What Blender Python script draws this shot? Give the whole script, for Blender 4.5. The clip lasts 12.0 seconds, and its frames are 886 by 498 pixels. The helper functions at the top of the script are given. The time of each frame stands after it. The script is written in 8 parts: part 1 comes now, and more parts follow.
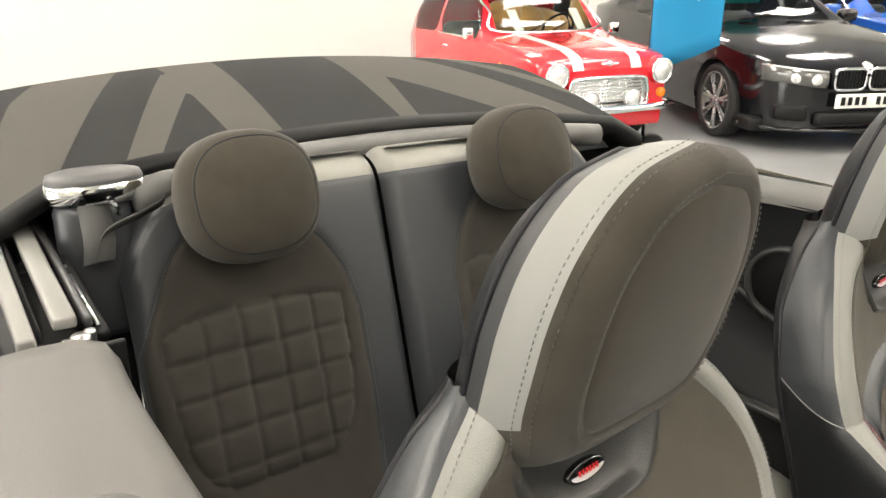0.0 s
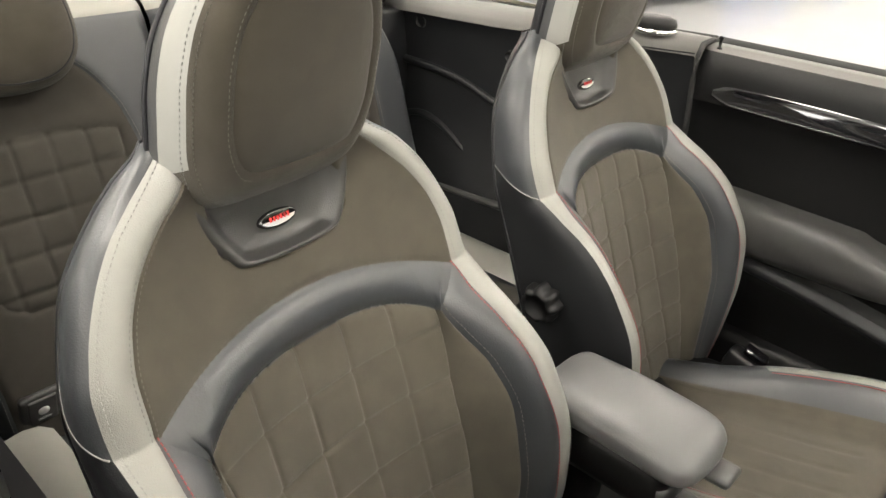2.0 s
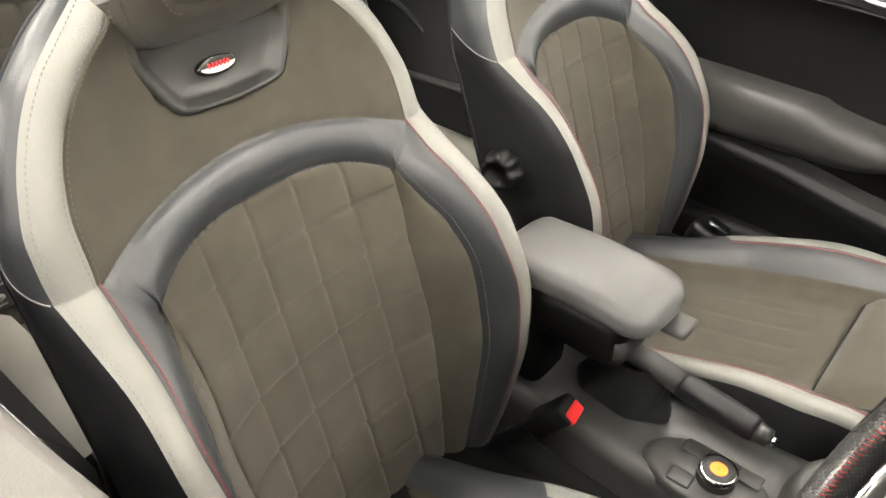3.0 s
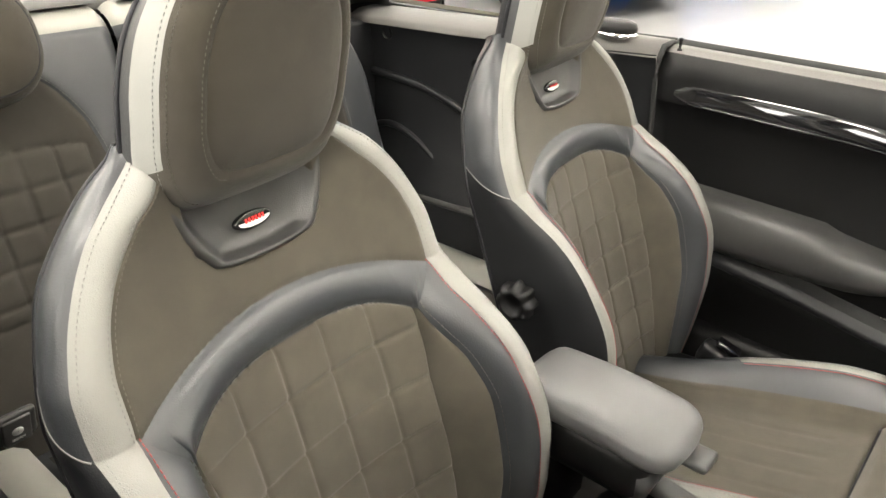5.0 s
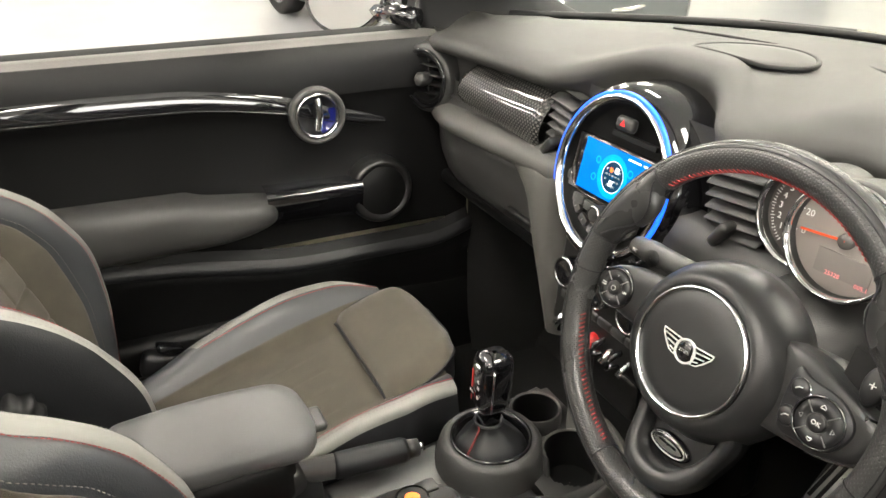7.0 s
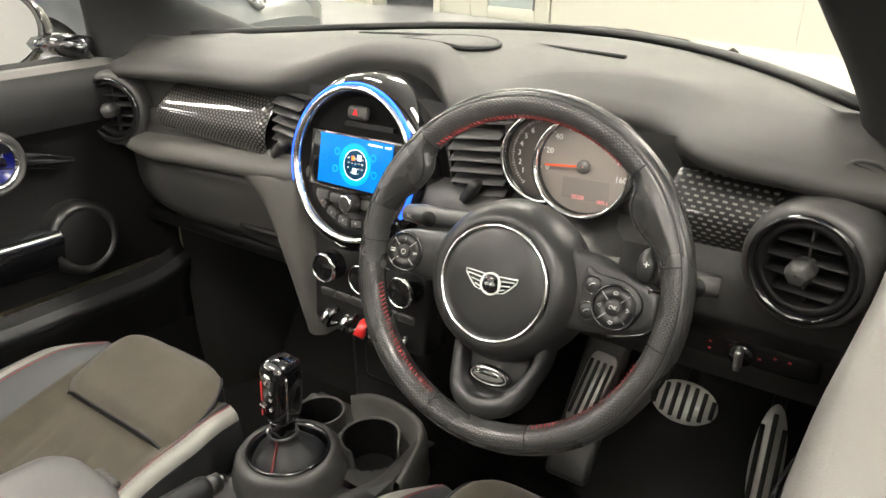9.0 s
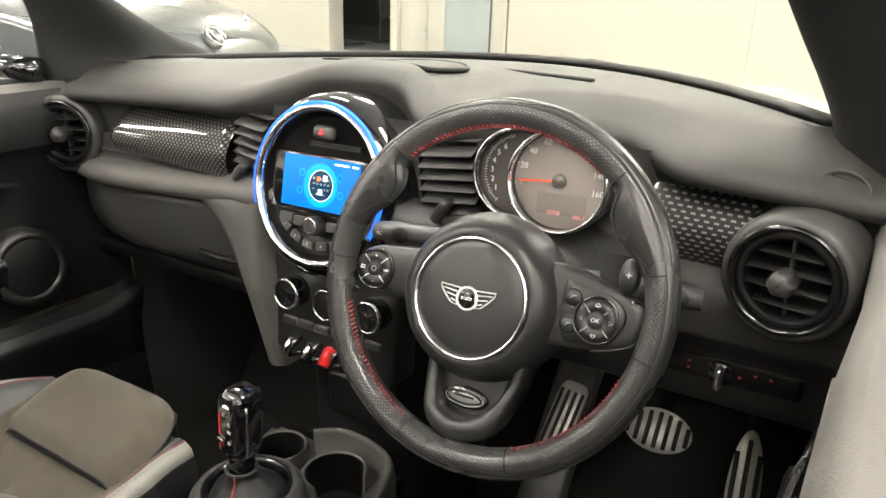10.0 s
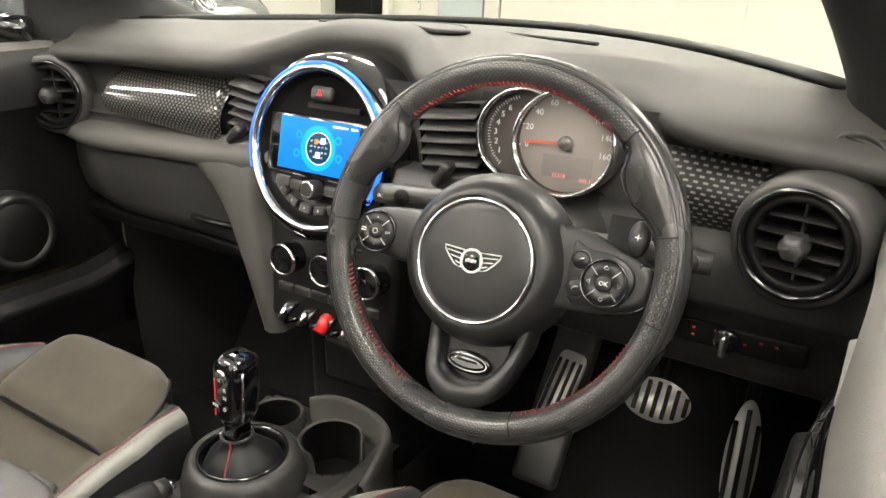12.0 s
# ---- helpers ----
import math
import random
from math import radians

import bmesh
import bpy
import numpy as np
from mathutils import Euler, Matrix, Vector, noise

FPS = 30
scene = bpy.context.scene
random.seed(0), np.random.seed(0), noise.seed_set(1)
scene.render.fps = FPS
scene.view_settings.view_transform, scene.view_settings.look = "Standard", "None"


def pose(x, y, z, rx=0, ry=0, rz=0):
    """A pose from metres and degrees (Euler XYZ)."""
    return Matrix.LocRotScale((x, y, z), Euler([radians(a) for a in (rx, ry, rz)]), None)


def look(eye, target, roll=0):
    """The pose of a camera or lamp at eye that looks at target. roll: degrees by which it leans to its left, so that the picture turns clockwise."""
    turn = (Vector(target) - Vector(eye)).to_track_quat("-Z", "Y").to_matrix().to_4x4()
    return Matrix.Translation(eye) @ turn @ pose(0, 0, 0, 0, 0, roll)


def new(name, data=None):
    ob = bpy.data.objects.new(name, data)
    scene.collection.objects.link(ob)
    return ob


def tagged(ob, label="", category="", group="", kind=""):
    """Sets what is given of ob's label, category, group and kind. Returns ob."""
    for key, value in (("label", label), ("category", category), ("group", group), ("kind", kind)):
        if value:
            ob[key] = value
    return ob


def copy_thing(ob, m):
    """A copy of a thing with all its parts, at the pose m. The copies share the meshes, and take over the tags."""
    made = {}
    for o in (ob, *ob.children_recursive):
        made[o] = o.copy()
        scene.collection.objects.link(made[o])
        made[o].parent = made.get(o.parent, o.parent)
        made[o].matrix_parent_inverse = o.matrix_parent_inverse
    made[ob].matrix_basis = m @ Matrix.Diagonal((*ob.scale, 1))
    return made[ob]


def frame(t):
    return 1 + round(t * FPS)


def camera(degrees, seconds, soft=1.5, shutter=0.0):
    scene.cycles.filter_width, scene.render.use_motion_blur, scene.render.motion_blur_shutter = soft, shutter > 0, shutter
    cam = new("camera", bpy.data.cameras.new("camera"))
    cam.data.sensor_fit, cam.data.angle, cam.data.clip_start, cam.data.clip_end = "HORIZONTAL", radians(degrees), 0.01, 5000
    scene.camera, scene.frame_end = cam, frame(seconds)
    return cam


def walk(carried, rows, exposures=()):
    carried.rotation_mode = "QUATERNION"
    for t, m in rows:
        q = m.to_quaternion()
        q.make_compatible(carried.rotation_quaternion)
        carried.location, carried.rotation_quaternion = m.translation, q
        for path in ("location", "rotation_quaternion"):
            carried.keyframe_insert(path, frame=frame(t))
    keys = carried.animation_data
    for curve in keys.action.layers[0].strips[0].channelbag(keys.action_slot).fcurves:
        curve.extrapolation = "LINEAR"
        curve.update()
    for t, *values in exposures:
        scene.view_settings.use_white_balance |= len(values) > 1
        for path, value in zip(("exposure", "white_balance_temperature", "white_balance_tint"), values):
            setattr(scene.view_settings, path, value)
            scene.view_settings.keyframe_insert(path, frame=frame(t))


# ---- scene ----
cam = camera(61.4, 12.0)
PATH = [
    (0, (0.766, 0.058, 1.334), (-0.364, -1.451, 0.666), 1.6),
    (0.5, (0.783, 0.216, 1.367), (-0.432, -1.245, 0.743), 1.1),
    (1, (0.768, 0.271, 1.379), (-0.549, -1.102, 0.76), 1.1),
    (1.5, (0.752, 0.289, 1.346), (-0.585, -0.99, 0.587), 1.5),
    (2, (0.747, 0.301, 1.299), (-0.56, -0.873, 0.344), 2.2),
    (2.5, (0.747, 0.318, 1.267), (-0.537, -0.775, 0.193), 2.4),
    (2.7, (0.745, 0.324, 1.252), (-0.535, -0.74, 0.144), 2.3),
    (3.5, (0.749, 0.338, 1.21), (-0.515, -0.700, 0.035), 1.6),
    (4.3, (0.753, 0.333, 1.236), (-0.517, -0.725, 0.11), 2.4),
    (4.5, (0.756, 0.326, 1.255), (-0.543, -0.766, 0.196), 2.0),
    (5, (0.764, 0.314, 1.283), (-0.607, -0.822, 0.371), 1.2),
    (5.5, (0.783, 0.245, 1.278), (-0.738, -0.722, 0.41), 0.8),
    (6, (0.8, 0.139, 1.27), (-0.921, -0.394, 0.402), 0.8),
    (6.5, (0.768, 0.023, 1.252), (-1.017, 0.196, 0.367), -0.7),
    (7, (0.758, -0.087, 1.246), (-0.853, 0.697, 0.357), -0.3),
    (7.5, (0.749, -0.177, 1.236), (-0.635, 0.982, 0.376), -0.3),
    (7.7, (0.743, -0.197, 1.233), (-0.572, 1.044, 0.378), -0.7),
    (9.3, (0.698, -0.216, 1.179), (-0.365, 1.292, 0.407), -0.7),
    (9.5, (0.692, -0.213, 1.169), (-0.359, 1.319, 0.427), -0.4),
    (10, (0.681, -0.213, 1.151), (-0.332, 1.368, 0.465), 0.2),
    (10.5, (0.671, -0.215, 1.139), (-0.321, 1.391, 0.479), 0.8),
    (11, (0.666, -0.214, 1.134), (-0.32, 1.387, 0.451), 1.1),
    (11.5, (0.665, -0.211, 1.131), (-0.314, 1.377, 0.409), 1.1),
    (12, (0.663, -0.21, 1.131), (-0.315, 1.367, 0.385), 1.0),
]
# the car stands on its wheels, leaning a little against the level room
CAR = Matrix.Translation((0, 0, 0.078)) @ Matrix.Rotation(radians(-0.257), 4, "X") @ Matrix.Rotation(radians(-2.073), 4, "Y")
walk(cam, [(t, CAR @ look(eye, target, roll)) for t, eye, target, roll in PATH], [(0, 0.62), (1.3, 0.65), (2.0, 1.02), (2.5, 1.28), (3.5, 1.35), (4.5, 1.36), (5.2, 1.24), (6.0, 1.10), (7.0, 1.07), (9.5, 0.99), (12, 1.02)])

# ---- light ----
world = bpy.data.worlds.new("showroom_world")
scene.world = world
world.use_nodes = True
world.node_tree.nodes["Background"].inputs[0].default_value = (1.0, 0.955, 0.90, 1)
world.node_tree.nodes["Background"].inputs[1].default_value = 0.5


# ---- materials ----
def mat(name, color, rough=0.5, metal=0.0, grain=0.0, grain_scale=400.0, var=0.06, var_scale=9.0, coat=0.0, sheen=0.0, spec=0.5, glow=0.0):
    """A principled material with two scales of variation: slow patches of tone and fine grain in the relief."""
    m = bpy.data.materials.new(name)
    m.use_nodes = True
    nt = m.node_tree
    b = nt.nodes["Principled BSDF"]
    b.inputs["Roughness"].default_value = rough
    b.inputs["Metallic"].default_value = metal
    b.inputs["Coat Weight"].default_value = coat
    b.inputs["Coat Roughness"].default_value = 0.04
    b.inputs["Sheen Weight"].default_value = sheen
    b.inputs["Specular IOR Level"].default_value = spec
    tc = nt.nodes.new("ShaderNodeTexCoord")
    n1 = nt.nodes.new("ShaderNodeTexNoise")
    n1.inputs["Scale"].default_value = var_scale
    n1.inputs["Detail"].default_value = 4
    nt.links.new(tc.outputs["Object"], n1.inputs["Vector"])
    mix = nt.nodes.new("ShaderNodeMix")
    mix.data_type = "RGBA"
    lo = [max(0, c * (1 - var * 1.6)) for c in color]
    hi = [min(1, c * (1 + var * 1.6)) for c in color]
    mix.inputs["A"].default_value = (*lo, 1)
    mix.inputs["B"].default_value = (*hi, 1)
    nt.links.new(n1.outputs["Fac"], mix.inputs["Factor"])
    nt.links.new(mix.outputs["Result"], b.inputs["Base Color"])
    rr = nt.nodes.new("ShaderNodeMapRange")
    rr.inputs["To Min"].default_value = max(0.02, rough * 0.88)
    rr.inputs["To Max"].default_value = min(1, rough * 1.12)
    nt.links.new(n1.outputs["Fac"], rr.inputs["Value"])
    nt.links.new(rr.outputs["Result"], b.inputs["Roughness"])
    if grain > 0:
        n2 = nt.nodes.new("ShaderNodeTexNoise")
        n2.inputs["Scale"].default_value = grain_scale
        n2.inputs["Detail"].default_value = 2
        nt.links.new(tc.outputs["Object"], n2.inputs["Vector"])
        bu = nt.nodes.new("ShaderNodeBump")
        bu.inputs["Strength"].default_value = grain
        bu.inputs["Distance"].default_value = 0.001
        nt.links.new(n2.outputs["Fac"], bu.inputs["Height"])
        nt.links.new(bu.outputs["Normal"], b.inputs["Normal"])
    if glow > 0:
        b.inputs["Emission Color"].default_value = (*color, 1)
        b.inputs["Emission Strength"].default_value = glow
    return m


SUEDE = mat("suede_fabric", (0.057, 0.051, 0.0395), 0.95, grain=0.45, grain_scale=1500, var=0.20, var_scale=24, sheen=0.14, spec=0.15)
SUEDE_HEAD = mat("headrest_suede", (0.037, 0.032, 0.0245), 0.95, grain=0.45, grain_scale=1500, var=0.22, var_scale=26, sheen=0.12, spec=0.15)
SUEDE_DARK = mat("dark_suede_fabric", (0.038, 0.0345, 0.029), 0.95, grain=0.45, grain_scale=1500, var=0.18, var_scale=22, sheen=0.1, spec=0.15)
LEATHER = mat("dark_grey_leather", (0.0305, 0.0328, 0.0360), 0.37, grain=0.25, grain_scale=520, var=0.06, var_scale=20)
LEATHER_SIDE = mat("seat_side_leather", (0.026, 0.0268, 0.0275), 0.42, grain=0.25, grain_scale=520, var=0.06, var_scale=20)
LEATHER_BLACK = mat("black_leather", (0.0105, 0.011, 0.0122), 0.45, spec=0.35, grain=0.3, grain_scale=520)
LEATHER_PALE = mat("grey_leather", (0.088, 0.087, 0.088), 0.40, grain=0.2, grain_scale=520, var=0.05, var_scale=15)
STRIP_REAR = mat("rear_strip_leather", (0.20, 0.195, 0.175), 0.52, grain=0.3, grain_scale=800, var=0.05, var_scale=18)
RIDGE = mat("ridge_vinyl", (0.095, 0.093, 0.090), 0.5, grain=0.3, grain_scale=600)
STRIP = mat("light_grey_leather", (0.178, 0.177, 0.164), 0.52, grain=0.35, grain_scale=800, var=0.05, var_scale=18)
PIPING = mat("black_piping", (0.010, 0.010, 0.012), 0.5, spec=0.25)
THREAD = mat("grey_thread", (0.080, 0.074, 0.062), 0.8)
THREAD_LIGHT = mat("pale_thread", (0.15, 0.15, 0.14), 0.8)
RIM_THREAD = mat("bright_red_thread", (0.34, 0.035, 0.035), 0.7)
RED_THREAD = mat("red_thread", (0.20, 0.026, 0.026), 0.7)
PLASTIC = mat("soft_black_plastic", (0.032, 0.0316, 0.031), 0.38, grain=0.35, grain_scale=700, var=0.05, spec=0.4)
DASH_TOP = mat("dash_top_skin", (0.024, 0.0235, 0.0215), 0.55, grain=0.4, grain_scale=1600, var=0.06)
EMBLEM = mat("emblem_silver", (0.62, 0.62, 0.61), 0.4, 0.35, var=0.03)
PILLAR = mat("pillar_skin", (0.011, 0.011, 0.011), 0.6, grain=0.3, grain_scale=900, spec=0.3)
HUB_BLACK = mat("hub_skin", (0.0175, 0.0177, 0.0181), 0.31, grain=0.22, grain_scale=900, var=0.05)
PEDAL = mat("pedal_metal", (0.58, 0.57, 0.54), 0.42, 0.7, var=0.12, var_scale=60)
SOFT_TRIM = mat("soft_trim_skin", (0.076, 0.074, 0.069), 0.5, grain=0.45, grain_scale=600, var=0.06)
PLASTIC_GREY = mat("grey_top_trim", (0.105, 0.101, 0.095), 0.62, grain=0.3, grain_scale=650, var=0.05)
PLASTIC_MID = mat("dark_grey_trim", (0.044, 0.0435, 0.0425), 0.37, grain=0.35, grain_scale=700, var=0.05)
BLACK = mat("matt_black", (0.0048, 0.0048, 0.0050), 0.46, grain=0.25, grain_scale=700, var=0.05, spec=0.25)
KICK = mat("kick_panel_plastic", (0.013, 0.013, 0.013), 0.34, grain=0.2, grain_scale=700, var=0.05)
PIANO = mat("gloss_black", (0.006, 0.006, 0.007), 0.06, coat=1.0, var=0.02)
CHROME = mat("chrome", (0.86, 0.86, 0.87), 0.07, 1.0, var=0.02)
SATIN = mat("satin_metal", (0.55, 0.55, 0.55), 0.28, 1.0, var=0.05, var_scale=40)
RED = mat("red_plastic", (0.62, 0.02, 0.02), 0.3, coat=0.3)
CARPET = mat("black_carpet", (0.018, 0.018, 0.018), 1.0, grain=1.0, grain_scale=900, spec=0.1)
ROOF_DARK = mat("black_roof_cloth", (0.021, 0.021, 0.0215), 0.9, grain=0.6, grain_scale=1300, spec=0.2)
ROOF_GREY = mat("grey_roof_cloth", (0.070, 0.067, 0.060), 0.9, grain=0.6, grain_scale=1300, spec=0.2)
RUBBER = mat("rubber", (0.012, 0.012, 0.012), 0.75)
WHITE_WALL = mat("white_wall_paint", (0.58, 0.575, 0.55), 0.7, var=0.02, var_scale=0.6, grain=0.1, grain_scale=60)
CREAM = mat("cream_panel_paint", (0.43, 0.422, 0.362), 0.5, var=0.02, var_scale=0.8)
FLOOR_M = mat("grey_floor_paint", (0.27, 0.275, 0.28), 0.2, var=0.05, var_scale=1.3, grain=0.06, grain_scale=30)
CEIL_M = mat("ceiling_paint", (0.6, 0.6, 0.58), 0.8, var=0.02)
LIGHT_M = mat("light_panel", (1.0, 0.932, 0.824), 0.5, var=0.0, glow=28.0)


# ---- mesh helpers ----
def mesh_of(name, bm, material, smooth=True):
    me = bpy.data.meshes.new(name)
    bm.normal_update()
    bm.to_mesh(me)
    bm.free()
    if material:
        me.materials.append(material)
    if smooth:
        me.polygons.foreach_set("use_smooth", [True] * len(me.polygons))
    return me


def part(name, bm, material, parent=None, label="", smooth=True):
    ob = new(name, mesh_of(name, bm, material, smooth))
    if parent:
        ob.parent = parent
    if label:
        ob["label"] = label
    return ob


def thing(name, label, category, at=(0, 0, 0), group="", kind=""):
    ob = new(name)
    ob.location = at
    ob.empty_display_size = 0.05
    return tagged(ob, label, category, group, kind)


def bm_box(sx, sy, sz, at=(0, 0, 0), bevel=0.0, seg=2, m=None, bm=None):
    bm = bm or bmesh.new()
    geo = bmesh.ops.create_cube(bm, size=1.0)
    vs = geo["verts"]
    bmesh.ops.scale(bm, vec=(sx, sy, sz), verts=vs)
    if bevel:
        es = list({e for v in vs for e in v.link_edges})
        r = bmesh.ops.bevel(bm, geom=es, offset=bevel, segments=seg, affect="EDGES", profile=0.5)
        vs = list({v for f in r["faces"] for v in f.verts} | {v for v in vs if v.is_valid})
    if m is not None:
        bmesh.ops.transform(bm, matrix=m, verts=vs)
    bmesh.ops.translate(bm, vec=at, verts=vs)
    return bm


def bm_grid(rows, bm=None, close_u=False, close_v=False, cap=False):
    """Skin over a grid of points: rows[i][j]."""
    bm = bm or bmesh.new()
    vs = [[bm.verts.new(p) for p in r] for r in rows]
    nr, nc = len(vs), len(vs[0])
    for i in range(nr if close_v else nr - 1):
        for j in range(nc if close_u else nc - 1):
            a, b = vs[i][j], vs[i][(j + 1) % nc]
            c, d = vs[(i + 1) % nr][(j + 1) % nc], vs[(i + 1) % nr][j]
            try:
                bm.faces.new((a, b, c, d))
            except ValueError:
                pass
    if cap:
        for ring in (vs[0], vs[-1]):
            try:
                bm.faces.new(ring)
            except ValueError:
                pass
    bmesh.ops.recalc_face_normals(bm, faces=bm.faces[:])
    return bm


def bm_lathe(profile, n=48, m=None, bm=None, cap=False):
    """Turn a profile of (radius, height) round the z axis."""
    own = bmesh.new()
    rows = [[(r * math.cos(2 * math.pi * k / n), r * math.sin(2 * math.pi * k / n), h) for k in range(n)] for r, h in profile]
    bm_grid(rows, own, close_u=True, cap=cap)
    if m is not None:
        bmesh.ops.transform(own, matrix=m, verts=own.verts[:])
    return join_bm(bm, own)


def join_bm(a, b):
    if a is None:
        return b
    me = bpy.data.meshes.new("tmp")
    b.to_mesh(me)
    b.free()
    a.from_mesh(me)
    bpy.data.meshes.remove(me)
    return a


def bm_tube(points, radius, n=10, bm=None, closed=False, squash=1.0):
    """A round tube along points; radius is a number or one per point."""
    pts = [Vector(p) for p in points]
    rows = []
    up = Vector((0, 0, 1))
    for i, p in enumerate(pts):
        if closed:
            t = pts[(i + 1) % len(pts)] - pts[i - 1]
        else:
            t = pts[min(i + 1, len(pts) - 1)] - pts[max(i - 1, 0)]
        t.normalize()
        a = up - t * up.dot(t)
        if a.length < 0.05:
            a = Vector((0, 1, 0)) - t * t.y
        a.normalize()
        b = t.cross(a)
        r = radius[i] if isinstance(radius, (list, tuple)) else radius
        rows.append([p + (a * math.cos(q) * squash + b * math.sin(q)) * r for q in [2 * math.pi * k / n for k in range(n)]])
    own = bm_grid(rows, None, close_u=True, close_v=closed, cap=not closed)
    return join_bm(bm, own)


def interp(x, table):
    """Smooth curve through a table of (x, y), x rising."""
    xs = [a for a, _ in table]
    ys = [b for _, b in table]
    if x <= xs[0]:
        return ys[0]
    if x >= xs[-1]:
        return ys[-1]
    i = max(k for k in range(len(xs) - 1) if xs[k] <= x)
    h = xs[i + 1] - xs[i]
    s = (x - xs[i]) / h
    d = [(ys[k + 1] - ys[k]) / (xs[k + 1] - xs[k]) for k in range(len(xs) - 1)]
    def slope(k):
        if k == 0:
            return d[0]
        if k == len(xs) - 1:
            return d[-1]
        return 0.0 if d[k - 1] * d[k] <= 0 else 2 * d[k - 1] * d[k] / (d[k - 1] + d[k])
    return (ys[i] * (1 + 2 * s) * (1 - s) ** 2 + ys[i + 1] * s * s * (3 - 2 * s) + slope(i) * h * s * (1 - s) ** 2 - slope(i + 1) * h * s * s * (1 - s))


def smooth_path(pts, n=8, closed=False):
    """Catmull-Rom through the points."""
    p = [Vector(q) for q in pts]
    out = []
    m = len(p)
    for i in range(m if closed else m - 1):
        if closed:
            a, b, c, d = p[i - 1], p[i], p[(i + 1) % m], p[(i + 2) % m]
        else:
            a, b, c, d = p[max(i - 1, 0)], p[i], p[i + 1], p[min(i + 2, m - 1)]
        for k in range(n):
            t = k / n
            out.append(0.5 * ((2 * b) + (c - a) * t + (2 * a - 5 * b + 4 * c - d) * t * t + (3 * b - a - 3 * c + d) * t ** 3))
    if not closed:
        out.append(p[-1])
    return out


def clip_poly(poly, k, sign):
    """Keep the side of a polygon where its k-th field has the sign. A corner is (point, fields)."""
    out = []
    for i, (p, f) in enumerate(poly):
        q, g = poly[i - 1]
        a, b = f[k] * sign, g[k] * sign
        if (a >= 0) != (b >= 0):
            s = b / (b - a)
            out.append((q + (p - q) * s, [x + (y - x) * s for x, y in zip(g, f)]))
        if a >= 0:
            out.append((p, f))
    return out


def cut_panels(grid, fields, plan):
    """Cut a skin into panels along the zero lines of fields. grid[i][j]: points, fields[i][j]: numbers.
    plan: name -> list of (field, sign); a panel is where all of them hold. Returns name -> bmesh."""
    out = {}
    keys = list(plan)
    polys = {k: [] for k in keys}
    for i in range(len(grid) - 1):
        for j in range(len(grid[0]) - 1):
            base = [(grid[a][b], fields[a][b]) for a, b in ((i, j), (i, j + 1), (i + 1, j + 1), (i + 1, j))]
            for k in keys:
                poly = base
                for f, sign in plan[k]:
                    v = [c[1][f] * sign for c in poly]
                    if min(v) >= 0:
                        continue
                    if max(v) < 0:
                        poly = []
                        break
                    poly = clip_poly(poly, f, sign)
                    if len(poly) < 3:
                        poly = []
                        break
                if poly:
                    polys[k].append([c[0] for c in poly])
    for k in keys:
        index, verts, faces = {}, [], []
        for poly in polys[k]:
            f = []
            for p in poly:
                key = (round(p.x * 4e4), round(p.y * 4e4), round(p.z * 4e4))
                if key not in index:
                    index[key] = len(verts)
                    verts.append(p)
                if index[key] not in f:
                    f.append(index[key])
            if len(f) > 2:
                faces.append(f)
        me = bpy.data.meshes.new(k)
        me.from_pydata([tuple(v) for v in verts], [], faces)
        out[k] = me
    return out


def panel(name, me, material, parent, label=""):
    me.name = name
    me.materials.append(material)
    me.polygons.foreach_set("use_smooth", [True] * len(me.polygons))
    ob = new(name, me)
    ob.parent = parent
    if label:
        ob["label"] = label
    return ob


def stitches(points, length=0.0042, gap=0.0026, r=0.0006, lift=None):
    """Short threads along a line of points; lift: a vector that sets them proud."""
    bm = bmesh.new()
    pts = [Vector(p) for p in points]
    lift = Vector(lift or (0, 0, 0))
    dist, want = 0.0, 0.0
    seg = []
    for a, b in zip(pts, pts[1:]):
        d = (b - a).length
        if d < 1e-7:
            continue
        while want <= dist + d:
            seg.append((a + (b - a) * ((want - dist) / d), (b - a) / d))
            want += length + gap
        dist += d
    for p, t in seg:
        side = t.cross(lift if lift.length > 0 else Vector((0, 0, 1)))
        if side.length < 1e-6:
            side = t.orthogonal()
        side.normalize()
        up = side.cross(t)
        if lift.length > 0 and up.dot(lift) < 0:
            up = -up
        p = p + lift
        q = p + t * length
        h = t * length * 0.15
        v = [bm.verts.new(x) for x in (p + side * r, p - side * r, q - side * r, q + side * r, p + h + up * r * 1.6, q - h + up * r * 1.6)]
        for f in ((0, 4, 5, 3), (1, 2, 5, 4), (0, 1, 4), (2, 3, 5)):
            bm.faces.new([v[x] for x in f])
    return bm


# ---- showroom ----
def slab(name, sx, sy, sz, at, material, label, category, parent=None):
    ob = part(name, bm_box(sx, sy, sz, at), material, parent, smooth=False)
    if parent is None:
        tagged(ob, label, category, kind="structure")
    return ob


